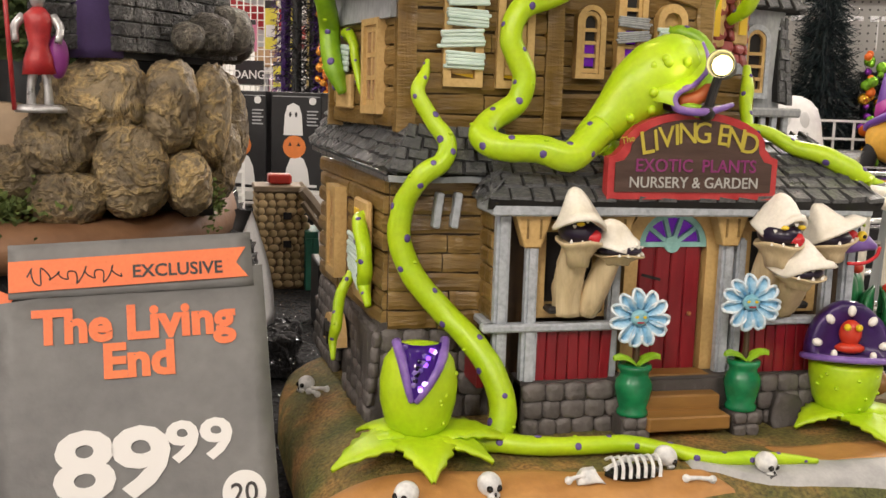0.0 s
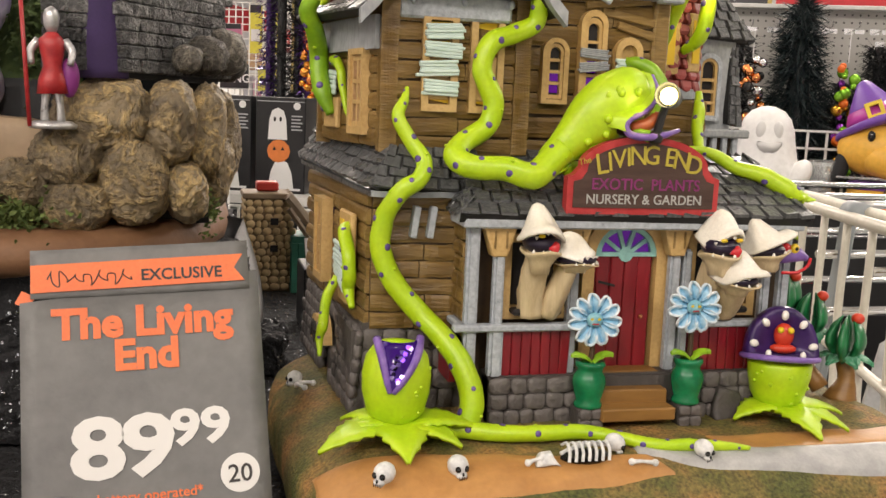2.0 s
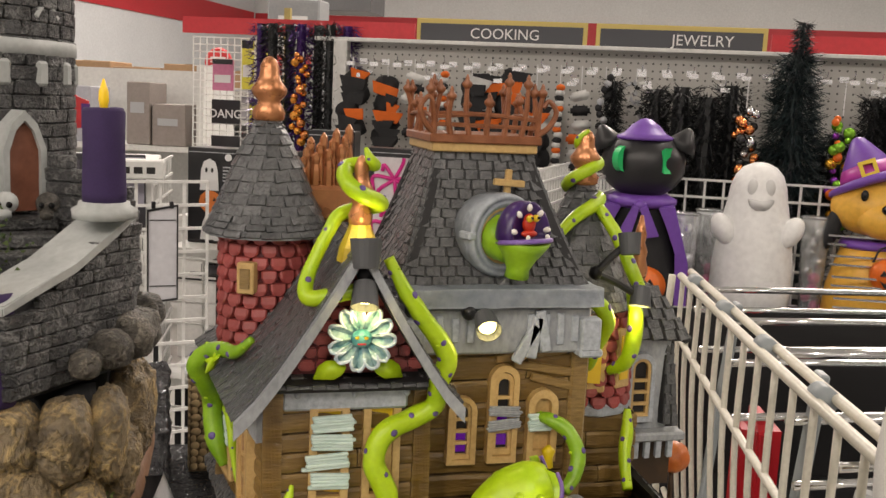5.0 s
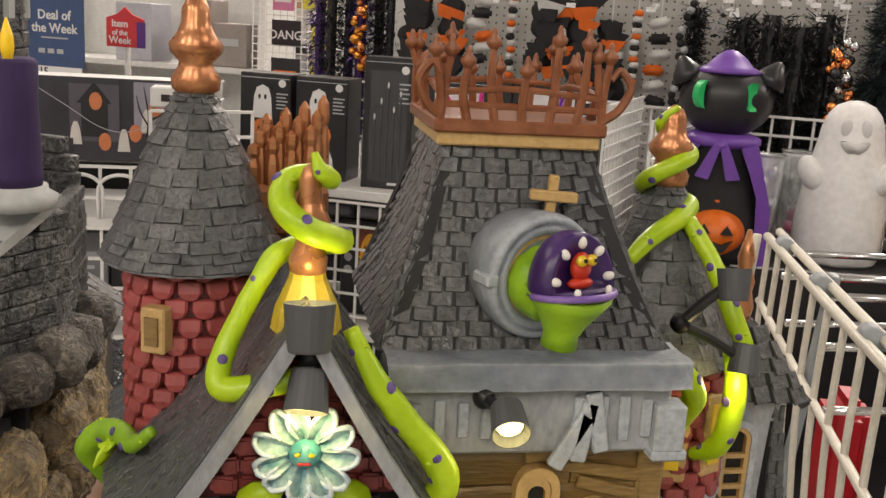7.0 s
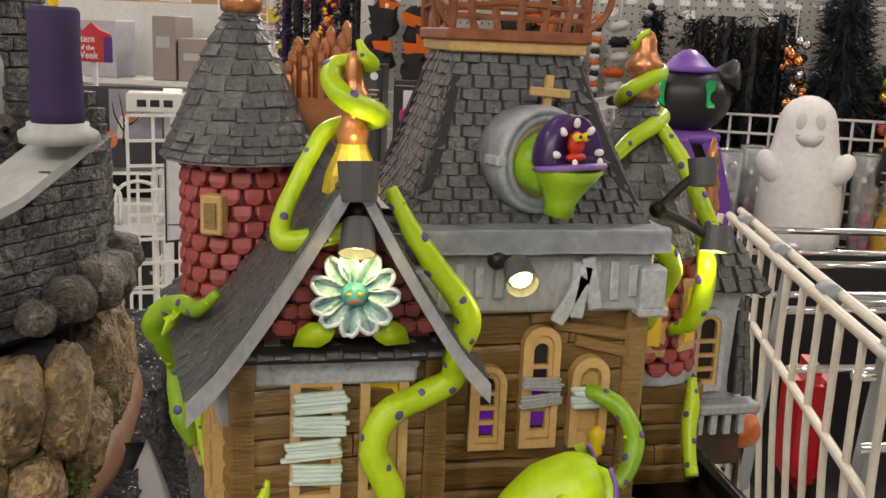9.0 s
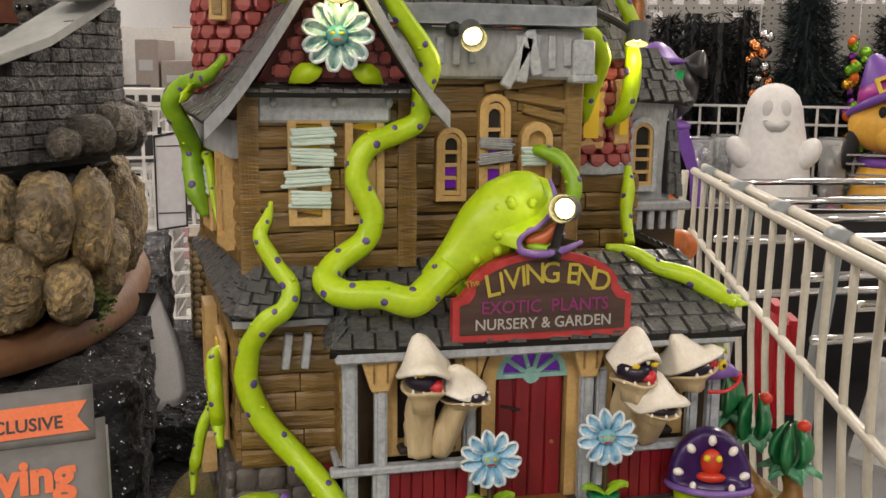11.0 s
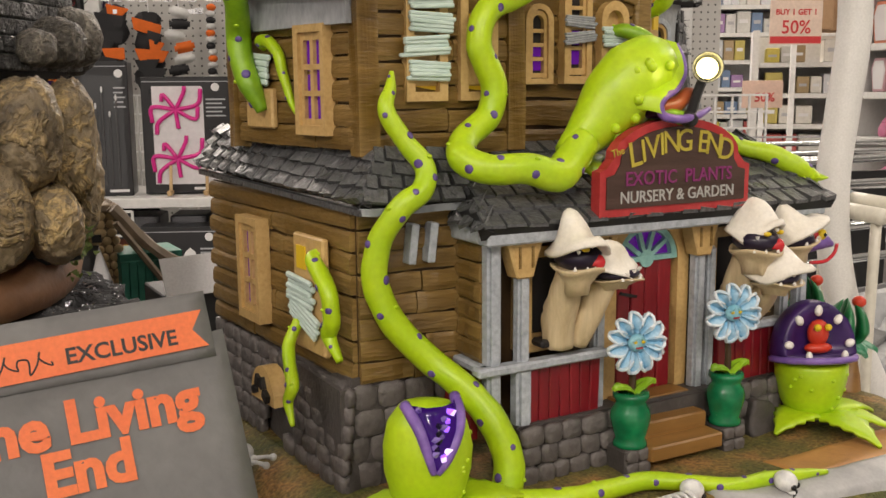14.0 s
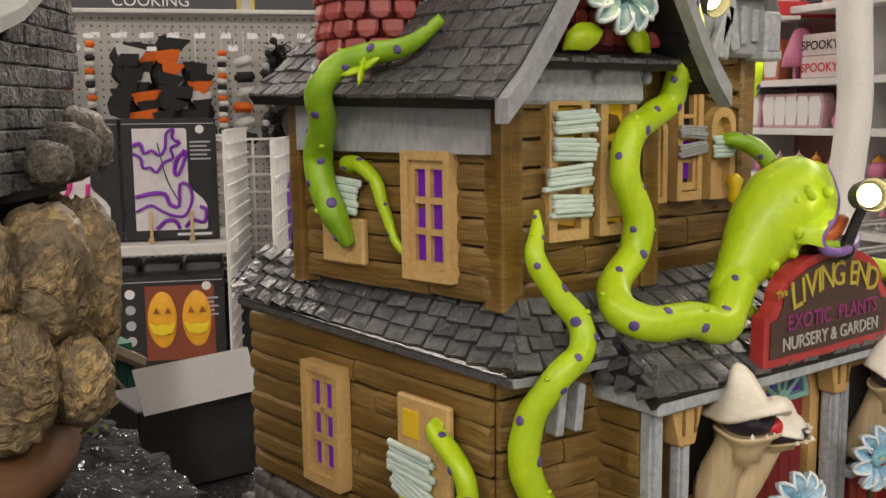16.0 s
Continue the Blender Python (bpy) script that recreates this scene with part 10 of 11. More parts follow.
for k in range(9):
    M = SM(-1.12 + 0.105 * k + (0.02 if k > 4 else 0), 2.70, 0.610)
    lo = sthing("light_pack", SM(-1.12 + 0.105 * k, 2.70, 0.604), "flat clear pack of small string lights", "light pack", "flat light packs")
    lp("tray", box((0, 0.02, 0.018), (0.098, 0.12, 0.035), None, 0.004), BLACK_CARD, lo, M)
    lp("blister", box((0, -0.042, 0.020), (0.082, 0.012, 0.026), None, 0.005, 2), plain("smoky_blister", (0.10, 0.10, 0.11), 0.12), lo, M)
for k in range(2):
    solo("pack_rail", sbox(-0.64, 2.645 + 0.1 * k, 0.596, 1.2, 0.008, 0.012), plain("black_rail", (0.02, 0.02, 0.02), 0.4), "black rail under flat light packs", "rail", "black rails")

# tall pegboard gondola with hanging garlands
M = SM(0.09, 3.52, 0)
go = sthing("gondola", M, "grey pegboard gondola hung with seasonal garlands", "gondola")
pb = new("pegboard", piece_mesh("pegboard", box((0, 0, 0.87), (2.15, 0.02, 0.98)), PEG_GREY))
adopt(pb, go)
pb.matrix_basis = M
W[pb] = M
part("kick_base", sbox(0.09, 3.42, 0.10, 2.15, 0.40, 0.20, 0.004), SHELF_WHITE, go)
part("lower_panel", sbox(0.09, 3.52, 0.29, 2.15, 0.02, 0.18), SHELF_WHITE, go)
part("header_rail", sbox(0.4, 3.50, 1.3525, 3.0, 0.10, 0.014, 0.002), SHELF_WHITE, go)
for u in (-1.0, 1.015):
    part("upright", sbox(u, 3.47, 0.675, 0.05, 0.06, 1.35, 0.003), SHELF_WHITE, go)
part("bracket", sbox(1.0, 3.40, 1.33, 0.012, 0.14, 0.03, 0.002, 0.2), SHELF_WHITE, go)
RED_HEADER = paint("red_header_strip", (0.52, 0.025, 0.035), (0.58, 0.035, 0.045), 6, 0.45, 0.05, 0.8, 60)
solo("header_strip", sbox(1.35, 3.54, 1.391, 1.72, 0.012, 0.060), RED_HEADER, "red header strip on top of the gondola", "header strip")
solo("header_strip", sbox(-1.2, 3.54, 1.391, 0.9, 0.012, 0.060), RED_HEADER, "red header strip on top of the gondola", "header strip")
GOLD = plain("pale_gold_border", (0.58, 0.45, 0.13), 0.4)
NAVY = plain("dark_slate_board", (0.060, 0.062, 0.072), 0.5)
def aisle_sign(u0, u1, text, ut):
    M = SM((u0 + u1) / 2, 3.53, 1.3605)
    w = u1 - u0
    s = sthing("aisle_sign", M, "dark aisle sign with gold border and white lettering", "sign", "aisle signs")
    lp("border", box((0, 0, 0.040), (w, 0.014, 0.080), None, 0.002), GOLD, s, M)
    lp("board", box((0, -0.008, 0.033), (w - 0.03, 0.006, 0.060), None, 0.001), NAVY, s, M)
    words(text, 0.052, WHITE_PRINT, M @ facing(ut - (u0 + u1) / 2, -0.0122, 0.014), s, "lettering", 0.0004, 0.0)
aisle_sign(-0.10, 0.475, "JEWELRY", 0.262)
aisle_sign(-0.74, -0.13, "COOKING", -0.42)
HOOK = plain("chrome_hook", (0.70, 0.70, 0.71), 0.25, 0.8)
def peg_hook():
    bm = tube([(0, 0.0, 0.0), (0, -0.10, 0.002), (0, -0.16, 0.006), (0, -0.17, 0.022)], [0.0022], 6, 3)
    add_box(bm, (0, 0.004, 0.004), (0.03, 0.008, 0.02))
    add_box(bm, (0, -0.165, -0.010), (0.030, 0.002, 0.014))
    return piece_mesh("peg_hook", bm, HOOK)
hook_me = peg_hook()
for k in range(24):
    for z in (1.275,) if k % 3 else (1.275, 1.235):
        part_mesh("peg_hook", hook_me, SM(-0.93 + 0.083 * k + (0.02 if z < 1.26 else 0), 3.508, z), go)

def tinsel(u, v, z0, z1, r, n, seed, mat, name, label, cat, group="", taper=0.0, blade=0.03, wd=0.0035, parent=None):
    """A hanging or standing mass of narrow foil or needle blades round an axis."""
    rr = random.Random(seed)
    bm = bmesh.new()
    for k in range(n):
        f = rr.random()
        z = z0 + (z1 - z0) * f
        rad = r * (1 - taper * f) * rr.uniform(0.55, 1.0) * (1 + 0.25 * noise.noise(Vector((seed, z * 9, 0))))
        a = rr.uniform(0, 2 * math.pi)
        p = Vector((rad * math.cos(a), rad * math.sin(a), z))
        d = Vector((math.cos(a) * rr.uniform(0.3, 1.2), math.sin(a) * rr.uniform(0.3, 1.2), rr.uniform(-0.9, 0.5))).normalized() * blade * rr.uniform(0.5, 1.2)
        s = d.cross(Vector((rr.uniform(-1, 1), rr.uniform(-1, 1), 1))).normalized() * wd * rr.uniform(0.6, 1.2)
        bm.faces.new([bm.verts.new(p - s), bm.verts.new(p + s), bm.verts.new(p + d + s * 0.3), bm.verts.new(p + d - s * 0.3)])
    add_lathe(bm, [(r * 0.5, z0), (r * 0.5 * (1 - taper * 0.5), (z0 + z1) / 2), (r * 0.5 * (1 - taper), z1)], 10)
    bm.transform(SM(u, v, 0))
    if parent:
        return part(name, bm, mat, parent)
    return solo(name, bm, mat, label, cat, group)
FOIL_BLACK = paint("black_tinsel", (0.005, 0.0055, 0.006), (0.014, 0.016, 0.018), 60, 0.4, 0.1, 0.9, 200)
NEEDLE = paint("black_green_needles", (0.006, 0.012, 0.014), (0.018, 0.034, 0.036), 60, 0.45, 0.1, 0.9, 200)
tr_ = sthing("tinsel_tree", SM(0.55, 3.32, 0.572), "black artificial tinsel tree standing on the platform", "christmas tree")
for k in range(7):
    f = k / 7
    tinsel(0.55 + 0.004 * math.sin(k * 2), 3.32, 0.62 + 0.10 * k, 0.62 + 0.10 * k + 0.125, 0.150 * (1 - 0.75 * f), int(1100 * (1 - 0.6 * f)), 60 + k, NEEDLE, "branch_tier", "", "", "", 0.30, 0.055, 0.003, tr_)
tinsel(0.555, 3.32, 1.28, 1.445, 0.022, 700, 2, NEEDLE, "tree_tip", "", "", "", 0.3, 0.030, 0.0025, tr_)
part("trunk", tube([shop(0.55, 3.32, 0.573), shop(0.553, 3.32, 1.40)], [0.012, 0.004], 8, 2), MATT_BLACK, tr_)
for i, (u, z0, z1, r) in enumerate(((0.20, 0.72, 1.23, 0.055), (0.285, 0.70, 1.20, 0.060), (0.36, 0.74, 1.24, 0.040), (0.12, 0.76, 1.22, 0.030), (0.70, 0.74, 1.10, 0.045), (0.80, 0.80, 1.22, 0.030), (0.86, 0.86, 1.21, 0.025), (-0.02, 0.80, 1.24, 0.018), (0.94, 0.88, 1.20, 0.030))):
    tinsel(u, 3.36, z0, z1, r, 1500, 10 + i, FOIL_BLACK, "garland", "black tinsel garland hanging from a peg hook", "garland", "black garlands", 0.0, 0.040, 0.003)
for i in range(7):
    tinsel(-1.32 + 0.055 * i, 3.50 - 0.03 * (i % 2), 0.72 + 0.03 * (i % 3), 1.40, 0.036, 1100, 30 + i, FOIL_BLACK if i % 3 else plain("violet_tinsel", (0.05, 0.015, 0.12), 0.3, 0.5), "garland", "dark shiny tinsel garland on a rack", "garland", "dark tinsel on the rack", 0.0, 0.034, 0.003)
def cluster(u, v, z0, z1, r, n, seed, mats, label):
    rr = random.Random(seed)
    M = SM(u, v, (z0 + z1) / 2)
    b = sthing("ornament_cluster", M, label, "ornaments", "hanging ornament clusters")
    for k in range(n):
        z = (z1 - z0) * (k / n - 0.5)
        lp("bauble", ball((rr.uniform(-r, r), rr.uniform(-r, r) - 0.03, z), rr.uniform(0.010, 0.019), None, 12, 8), mats[int(rr.random() * len(mats))], b, M, "", True)
    lp("cord", tube([(0, 0, (z1 - z0) / 2), (0, 0.0, 1.26 - (z0 + z1) / 2)], [0.0018], 5, 1), WHITE_PRINT, b, M)
cluster(0.40, 3.28, 0.92, 1.17, 0.035, 26, 3, [COPPER_BALL, COPPER_BALL, SILVER_BALL, plain("black_bauble", (0.02, 0.02, 0.02), 0.15)], "copper and silver ornament cluster on a white cord")
cluster(0.685, 3.24, 0.80, 1.16, 0.030, 34, 4, [ORANGE, plain("green_bauble", (0.22, 0.5, 0.03), 0.2, 0.6), plain("violet_bauble", (0.30, 0.05, 0.45), 0.2, 0.6), plain("gold_bauble", (0.7, 0.38, 0.04), 0.2, 0.8)], "orange, green and purple ornament cluster on a cord")
cluster(-1.13, 3.42, 0.98, 1.30, 0.022, 24, 5, [COPPER_BALL, plain("amber_foil", (0.7, 0.3, 0.05), 0.25, 0.8)], "copper foil ornament strand among dark tinsel")

# felt banners, pompom strings and bags
FELT_O, FELT_W = colour("orange_felt", (0.70, 0.14, 0.015), 0.9), colour("white_felt", (0.62, 0.62, 0.60), 0.9)
rb = random.Random(17)
for i, (u, z0, z1, kind) in enumerate(((-0.92, 1.02, 1.24, 1), (-0.80, 0.98, 1.22, 1), (-0.70, 1.02, 1.24, 2), (-0.60, 0.92, 1.25, 0), (-0.50, 1.02, 1.23, 1), (-0.44, 1.00, 1.24, 1), (-0.36, 0.96, 1.26, 1), (-0.28, 0.94, 1.18, 1), (-0.20, 0.94, 1.22, 0), (-0.13, 0.92, 1.21, 2), (-0.05, 0.94, 1.26, 3), (0.05, 0.98, 1.24, 4))):
    M = SM(u, 3.36 + 0.02 * (i % 2), z1)
    h = z1 - z0
    if kind == 1:
        b = sthing("felt_banner", M, "folded black and orange felt banner on a hook", "banner", "felt banners")
        for k in range(4):
            lp("cloth_fold", ball((rb.uniform(-0.025, 0.025), 0.01 + rb.uniform(-0.01, 0.01), -h * (k + 0.5) / 4), (rb.uniform(0.030, 0.050), 0.022, h * 0.17), Matrix.Rotation(rb.uniform(-0.4, 0.4), 4, "Y"), 12, 8, 0.008, 40), MATT_BLACK, b, M, "", True)
        for k in range(8):
            z = -h * (k + 0.5) / 8
            w = rb.uniform(0.024, 0.055)
            x = rb.uniform(-0.02, 0.02)
            lp("pennant", prism([(x - w, 0.022), (x + w, 0.016), (x + w * rb.uniform(0.2, 1.0), -0.022), (x - w * 0.7, -0.018)], -0.02 - 0.004 * k, -0.012 - 0.004 * k, pose(0, 0, z, 0, rb.uniform(-14, 14), rb.uniform(-15, 15)), 0.002), (MATT_BLACK, FELT_O, MATT_BLACK, MATT_BLACK, MATT_BLACK, FELT_O, FELT_W)[rb.randrange(7)], b, M)
    elif kind == 4:
        b = sthing("leaf_garland", M, "grey and white leafy garland on a hook", "garland")
        for k in range(46):
            z = -h * rb.random()
            lp("leaf", prism([(-0.013, 0), (0, 0.007), (0.013, 0), (0, -0.007)], -0.001, 0.001, pose(rb.uniform(-0.03, 0.03), rb.uniform(-0.03, 0.02), z, rb.uniform(-60, 60), rb.uniform(-90, 90), rb.uniform(-60, 60))), (FELT_W, PALE_PRINT, MATT_BLACK)[k % 3], b, M)
    elif kind == 2:
        b = sthing("ghost_string", M, "string of white felt ghosts and black bats", "garland", "felt ghost strings")
        for k in range(6):
            z = -h * (k + 0.5) / 6
            lp("felt_ghost", box((rb.uniform(-0.016, 0.016), -0.02, z), (0.066, 0.02, 0.034), Matrix.Rotation(rb.uniform(-0.3, 0.3), 4, "Y"), 0.008, 2), (FELT_W, MATT_BLACK)[k % 2] if k != 3 else FELT_O, b, M, "", True)
    else:
        b = sthing("pompom_string", M, "string of orange, black and white pompoms", "garland", "pompom strings")
        for k in range(16):
            z = -h * (k + 0.5) / 16
            lp("pompom", ball((rb.uniform(-0.003, 0.003) if kind == 0 else rb.uniform(-0.022, 0.022), -0.02, z), (0.016, 0.016, 0.012) if kind == 0 else (0.013, 0.013, 0.013), None, 10, 7, 0.001), (FELT_O, FELT_W, MATT_BLACK, FELT_W)[k % 4] if kind == 0 else (MATT_BLACK, PALE_PRINT, MATT_BLACK)[k % 3], b, M, "", True)
    lp("loop", tube([(0, -0.01, -0.01), (0, -0.02, 0.02), (0, -0.02, 1.285 - z1)], [0.0018], 5, 2), WHITE_PRINT, b, M)

# endcap with the seasonal banner
P0, P1 = Vector((-0.86, 1.90, 0)), Vector((-0.245, 1.90, 0))
def endcap():
    M = Matrix.Translation((P0 + P1) / 2)
    e = thing("wire_endcap", (P0 + P1) / 2, "white wire endcap unit with shelves and a banner", "wire shelf", "")
    w = (P1 - P0).length
    for k, (z, y) in enumerate(((0.70, 0.16), (0.44, 0.16), (0.16, 0.16))):
        lp("shelf", box((0, y, z), (w, 0.34, 0.02), None, 0.002), SHELF_WHITE, e, M)
    wires(e, M @ pose(0, -0.004, 0.03), w, 0.79, 0.064, 0.0032)
    # flat black sheet across the unit, behind its shelves
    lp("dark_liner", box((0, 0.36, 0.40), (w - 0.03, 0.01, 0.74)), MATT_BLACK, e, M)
    for sx in (-1, 1):
        wires(e, M @ pose(sx * w / 2, 0.32, 0.03, 0, 0, 84), 0.62, 0.93, 0.05)
        lp("post", box((sx * w / 2, 0.0, 0.49), (0.022, 0.022, 0.98), None, 0.003), WIRE_WHITE, e, M)
    lp("top_board", box((0.0, 0.30, 0.955), (w + 0.02, 0.58, 0.02), None, 0.003), SHELF_WHITE, e, M)
    for k in range(7):
        x = -w / 2 + 0.06 + k * (w - 0.12) / 6
        arc = tube([(x - 0.045, -0.012, 0.71), (x - 0.045, -0.012, 0.775), (x - 0.02, -0.012, 0.800), (x + 0.02, -0.012, 0.800), (x + 0.045, -0.012, 0.775), (x + 0.045, -0.012, 0.71)], [0.004], 6, 3)
        lp("arch_bracket", arc, WIRE_WHITE, e, M, "", True)
    return e
endcap()
M = Matrix.Translation((-0.473, 1.885, 0.8345)) @ Matrix.Diagonal((0.573, 1, 0.97, 1))
bn = thing("seasonal_banner", M.translation, "dark printed banner with string lights, ghosts and pumpkins", "banner")
lp("panel", box((0, 0, 0.086), (0.78, 0.006, 0.175), None, 0.001), paint("night_print", (0.016, 0.016, 0.020), (0.055, 0.052, 0.066), 7, 0.4, 0.02, 0.9, 60), bn, M)
MOON = colour("dusk_print", (0.30, 0.29, 0.35))
lp("print_dusk", quad(0.20, 0.060, 0.385, 0.168, -0.0042), MOON, bn, M)
lp("print_dusk", quad(-0.02, 0.040, 0.15, 0.160, -0.0042), colour("dim_dusk_print", (0.085, 0.078, 0.10)), bn, M)
lp("print_house", prism([(0.02, 0.05), (0.11, 0.05), (0.11, 0.12), (0.125, 0.12), (0.065, 0.165), (0.005, 0.12), (0.02, 0.12)], -0.0058, -0.0048), plain("ink_print", (0.010, 0.010, 0.012), 0.5), bn, M)
for pts in (((0.245, 0.05), (0.25, 0.10), (0.235, 0.16)), ((0.25, 0.10), (0.28, 0.125), (0.29, 0.16)), ((0.247, 0.08), (0.22, 0.11), (0.21, 0.14)), ((0.25, 0.09), (0.29, 0.10), (0.33, 0.13))):
    lp("print_branch", tube([(x, -0.0060, z) for x, z in pts], [0.0032, 0.001], 5, 3), plain("ink_print", (0.010, 0.010, 0.012), 0.5), bn, M)
lp("print_string", tube([(-0.14, -0.0062, 0.155), (-0.02, -0.0062, 0.110), (0.08, -0.0062, 0.072), (0.17, -0.0062, 0.062), (0.26, -0.0062, 0.082), (0.36, -0.0062, 0.14)], [0.0010], 5, 4), PALE_PRINT, bn, M)
for x, z, g_ in ((0.00, 0.055, 1), (0.10, 0.040, 0), (0.165, 0.042, 1), (0.205, 0.060, 0), (0.245, 0.085, 1), (0.275, 0.115, 0), (0.07, 0.125, 0)):
    if g_:
        lp("print_ghost", prism([(-0.022, -0.022), (0.022, -0.022), (0.014, 0.014), (0.006, 0.026), (-0.006, 0.026), (-0.014, 0.014)], -0.0066, -0.0056, pose(x, 0, z)), colour("lamp_white_print", (0.62, 0.60, 0.56)), bn, M)
    else:
        lp("print_pumpkin", prism([(0.022 * math.cos(a * 0.5236), 0.019 * math.sin(a * 0.5236)) for a in range(12)], -0.0066, -0.0056, pose(x, 0, z)), colour("orange_print", (0.58, 0.19, 0.07)), bn, M)
lp("print_pumpkin", prism([(0.036 * math.cos(a * 0.5236), 0.034 * math.sin(a * 0.5236)) for a in range(12)], -0.0052, -0.0042, pose(-0.16, 0, 0.135)), colour("dim_orange_print", (0.16, 0.05, 0.025)), bn, M)
words("ing", 0.055, WHITE_PRINT, M @ facing(-0.185, -0.0058, 0.118), bn, "lettering", 0.0003, 0.001)
words("s", 0.055, WHITE_PRINT, M @ facing(-0.185, -0.0058, 0.068), bn, "lettering", 0.0003, 0.001)
words("nt", 0.055, WHITE_PRINT, M @ facing(-0.185, -0.0058, 0.018), bn, "lettering", 0.0003, 0.001)
for k in range(6):
    x = -0.80 + 0.105 * k
    b = thing("shelf_carton", (x, 2.06, 0.452), "dark carton standing on the wire endcap shelf", "carton", "cartons on the endcap")
    part("carton", box((x, 2.06, 0.452 + 0.10), (0.10, 0.09, 0.196), None, 0.002), BLACK_CARD if k % 3 else colour("grey_carton", (0.20, 0.20, 0.21)), b)
    part("print_bar", box((x, 2.0145, 0.60), (0.06, 0.001, 0.012)), PALE_PRINT, b)
    part("print_bar", box((x, 2.0145, 0.57), (0.04, 0.001, 0.008)), PALE_PRINT, b)

# framed sheet hung on the endcap's wire side, with a slotted white box above
M = Matrix.Translation((-0.2080, 1.700, 0.7100)) @ Matrix.Rotation(radians(8), 4, "Z")
fs = thing("framed_sheet", M.translation, "white printed sheet in a black frame on wire", "framed sheet")
lp("frame", ring_prism([(-0.031, 0), (0.031, 0.006), (0.031, 0.205), (-0.031, 0.194)], [(-0.028, 0.004), (0.028, 0.010), (0.028, 0.201), (-0.028, 0.190)], -0.004, 0.004), BLACK_CARD, fs, M)
lp("sheet", prism([(-0.029, 0.002), (0.029, 0.008), (0.029, 0.203), (-0.029, 0.192)], -0.001, 0.002), colour("white_sheet", (0.66, 0.66, 0.70)), fs, M)
for z in (0.035, 0.172):
    lp("print_line", quad(-0.026, z, 0.026, z + 0.002, -0.0022), BLACK_CARD, fs, M)
for sx in (-1, 1):
    lp("clip", box((sx * 0.018, 0, 0.204), (0.008, 0.010, 0.014), None, 0.001), BLACK_CARD, fs, M)
grid_s = thing("wire_grid", (-0.215, 1.78, 0.0), "tall white wire grid beside the endcap", "grid panel", "white wire grid panels")
wires(grid_s, Matrix.Translation((-0.215, 1.78, 0.0)) @ Matrix.Rotation(radians(14), 4, "Z"), 0.20, 0.955, 0.050, 0.0030)
M = Matrix.Translation((-0.262, 1.80, 0.9565))
sb_ = thing("slotted_box", M.translation, "white slotted plastic box on the endcap", "box")
lp("shell", box((0, 0.03, 0.020), (0.110, 0.06, 0.040), None, 0.003), SHELF_WHITE, sb_, M)
for k in range(3):
    lp("slot", quad(-0.034 + 0.026 * k, 0.012, -0.016 + 0.026 * k, 0.026, -0.0006), BLACK_GAP, sb_, M)

# standing signs and the racks beyond
M = SM(-2.045, 3.0, 0.93)
s = sthing("deal_sign", M, "blue standing sign with white offer lettering", "sign")
lp("panel", box((0, 0, 0.11), (0.215, 0.008, 0.225), None, 0.001), colour("navy_print", (0.045, 0.085, 0.20)), s, M)
lp("price_strip", quad(-0.1, -0.040, 0.1, 0.0, -0.003), WHITE_PRINT, s, M)
lp("stand", box((0, 0.012, -0.02), (0.02, 0.01, 0.24)), WIRE_WHITE, s, M)
for txt, z, sz in (("Deal of", 0.150, 0.042), ("the Week", 0.108, 0.042)):
    words(txt, sz, WHITE_PRINT, M @ facing(0, -0.0052, z), s, "lettering", 0.0003, 0.0008)
words("$15", 0.036, plain("ink_print", (0.010, 0.010, 0.012), 0.5), M @ facing(-0.055, -0.0040, -0.032), s, "lettering", 0.0003, 0.0008)
for k in range(3):
    lp("print_bar", quad(-0.05 + 0.035 * k - 0.012, 0.04, -0.05 + 0.035 * k + 0.012, 0.055, -0.0048), PALE_PRINT, s, M)
lp("print_bar", quad(-0.05, 0.088, 0.05, 0.093, -0.0048), PALE_PRINT, s, M)
M = SM(-1.99, 3.32, 0.99)
s = sthing("item_sign", M, "red standing sign with rounded top and white lettering", "sign")
lp("panel", prism([(-0.075, 0), (0.075, 0), (0.075, 0.10), (0.03, 0.115), (0.0, 0.14), (-0.03, 0.115), (-0.075, 0.10)], -0.004, 0.004), colour("signal_red_print", (0.58, 0.035, 0.04)), s, M)
for txt, z in (("Item", 0.070), ("of the", 0.042), ("Week", 0.012)):
    words(txt, 0.036 if txt != "of the" else 0.026, WHITE_PRINT, M @ facing(-0.02, -0.0048, z), s, "lettering", 0.0003, 0.0006)
lp("side_card", quad(0.05, 0.0, 0.085, 0.09, -0.008), colour("violet_print", (0.10, 0.03, 0.20)), s, M)
lp("stand", box((0, 0.012, -0.05), (0.02, 0.01, 0.16)), WIRE_WHITE, s, M)

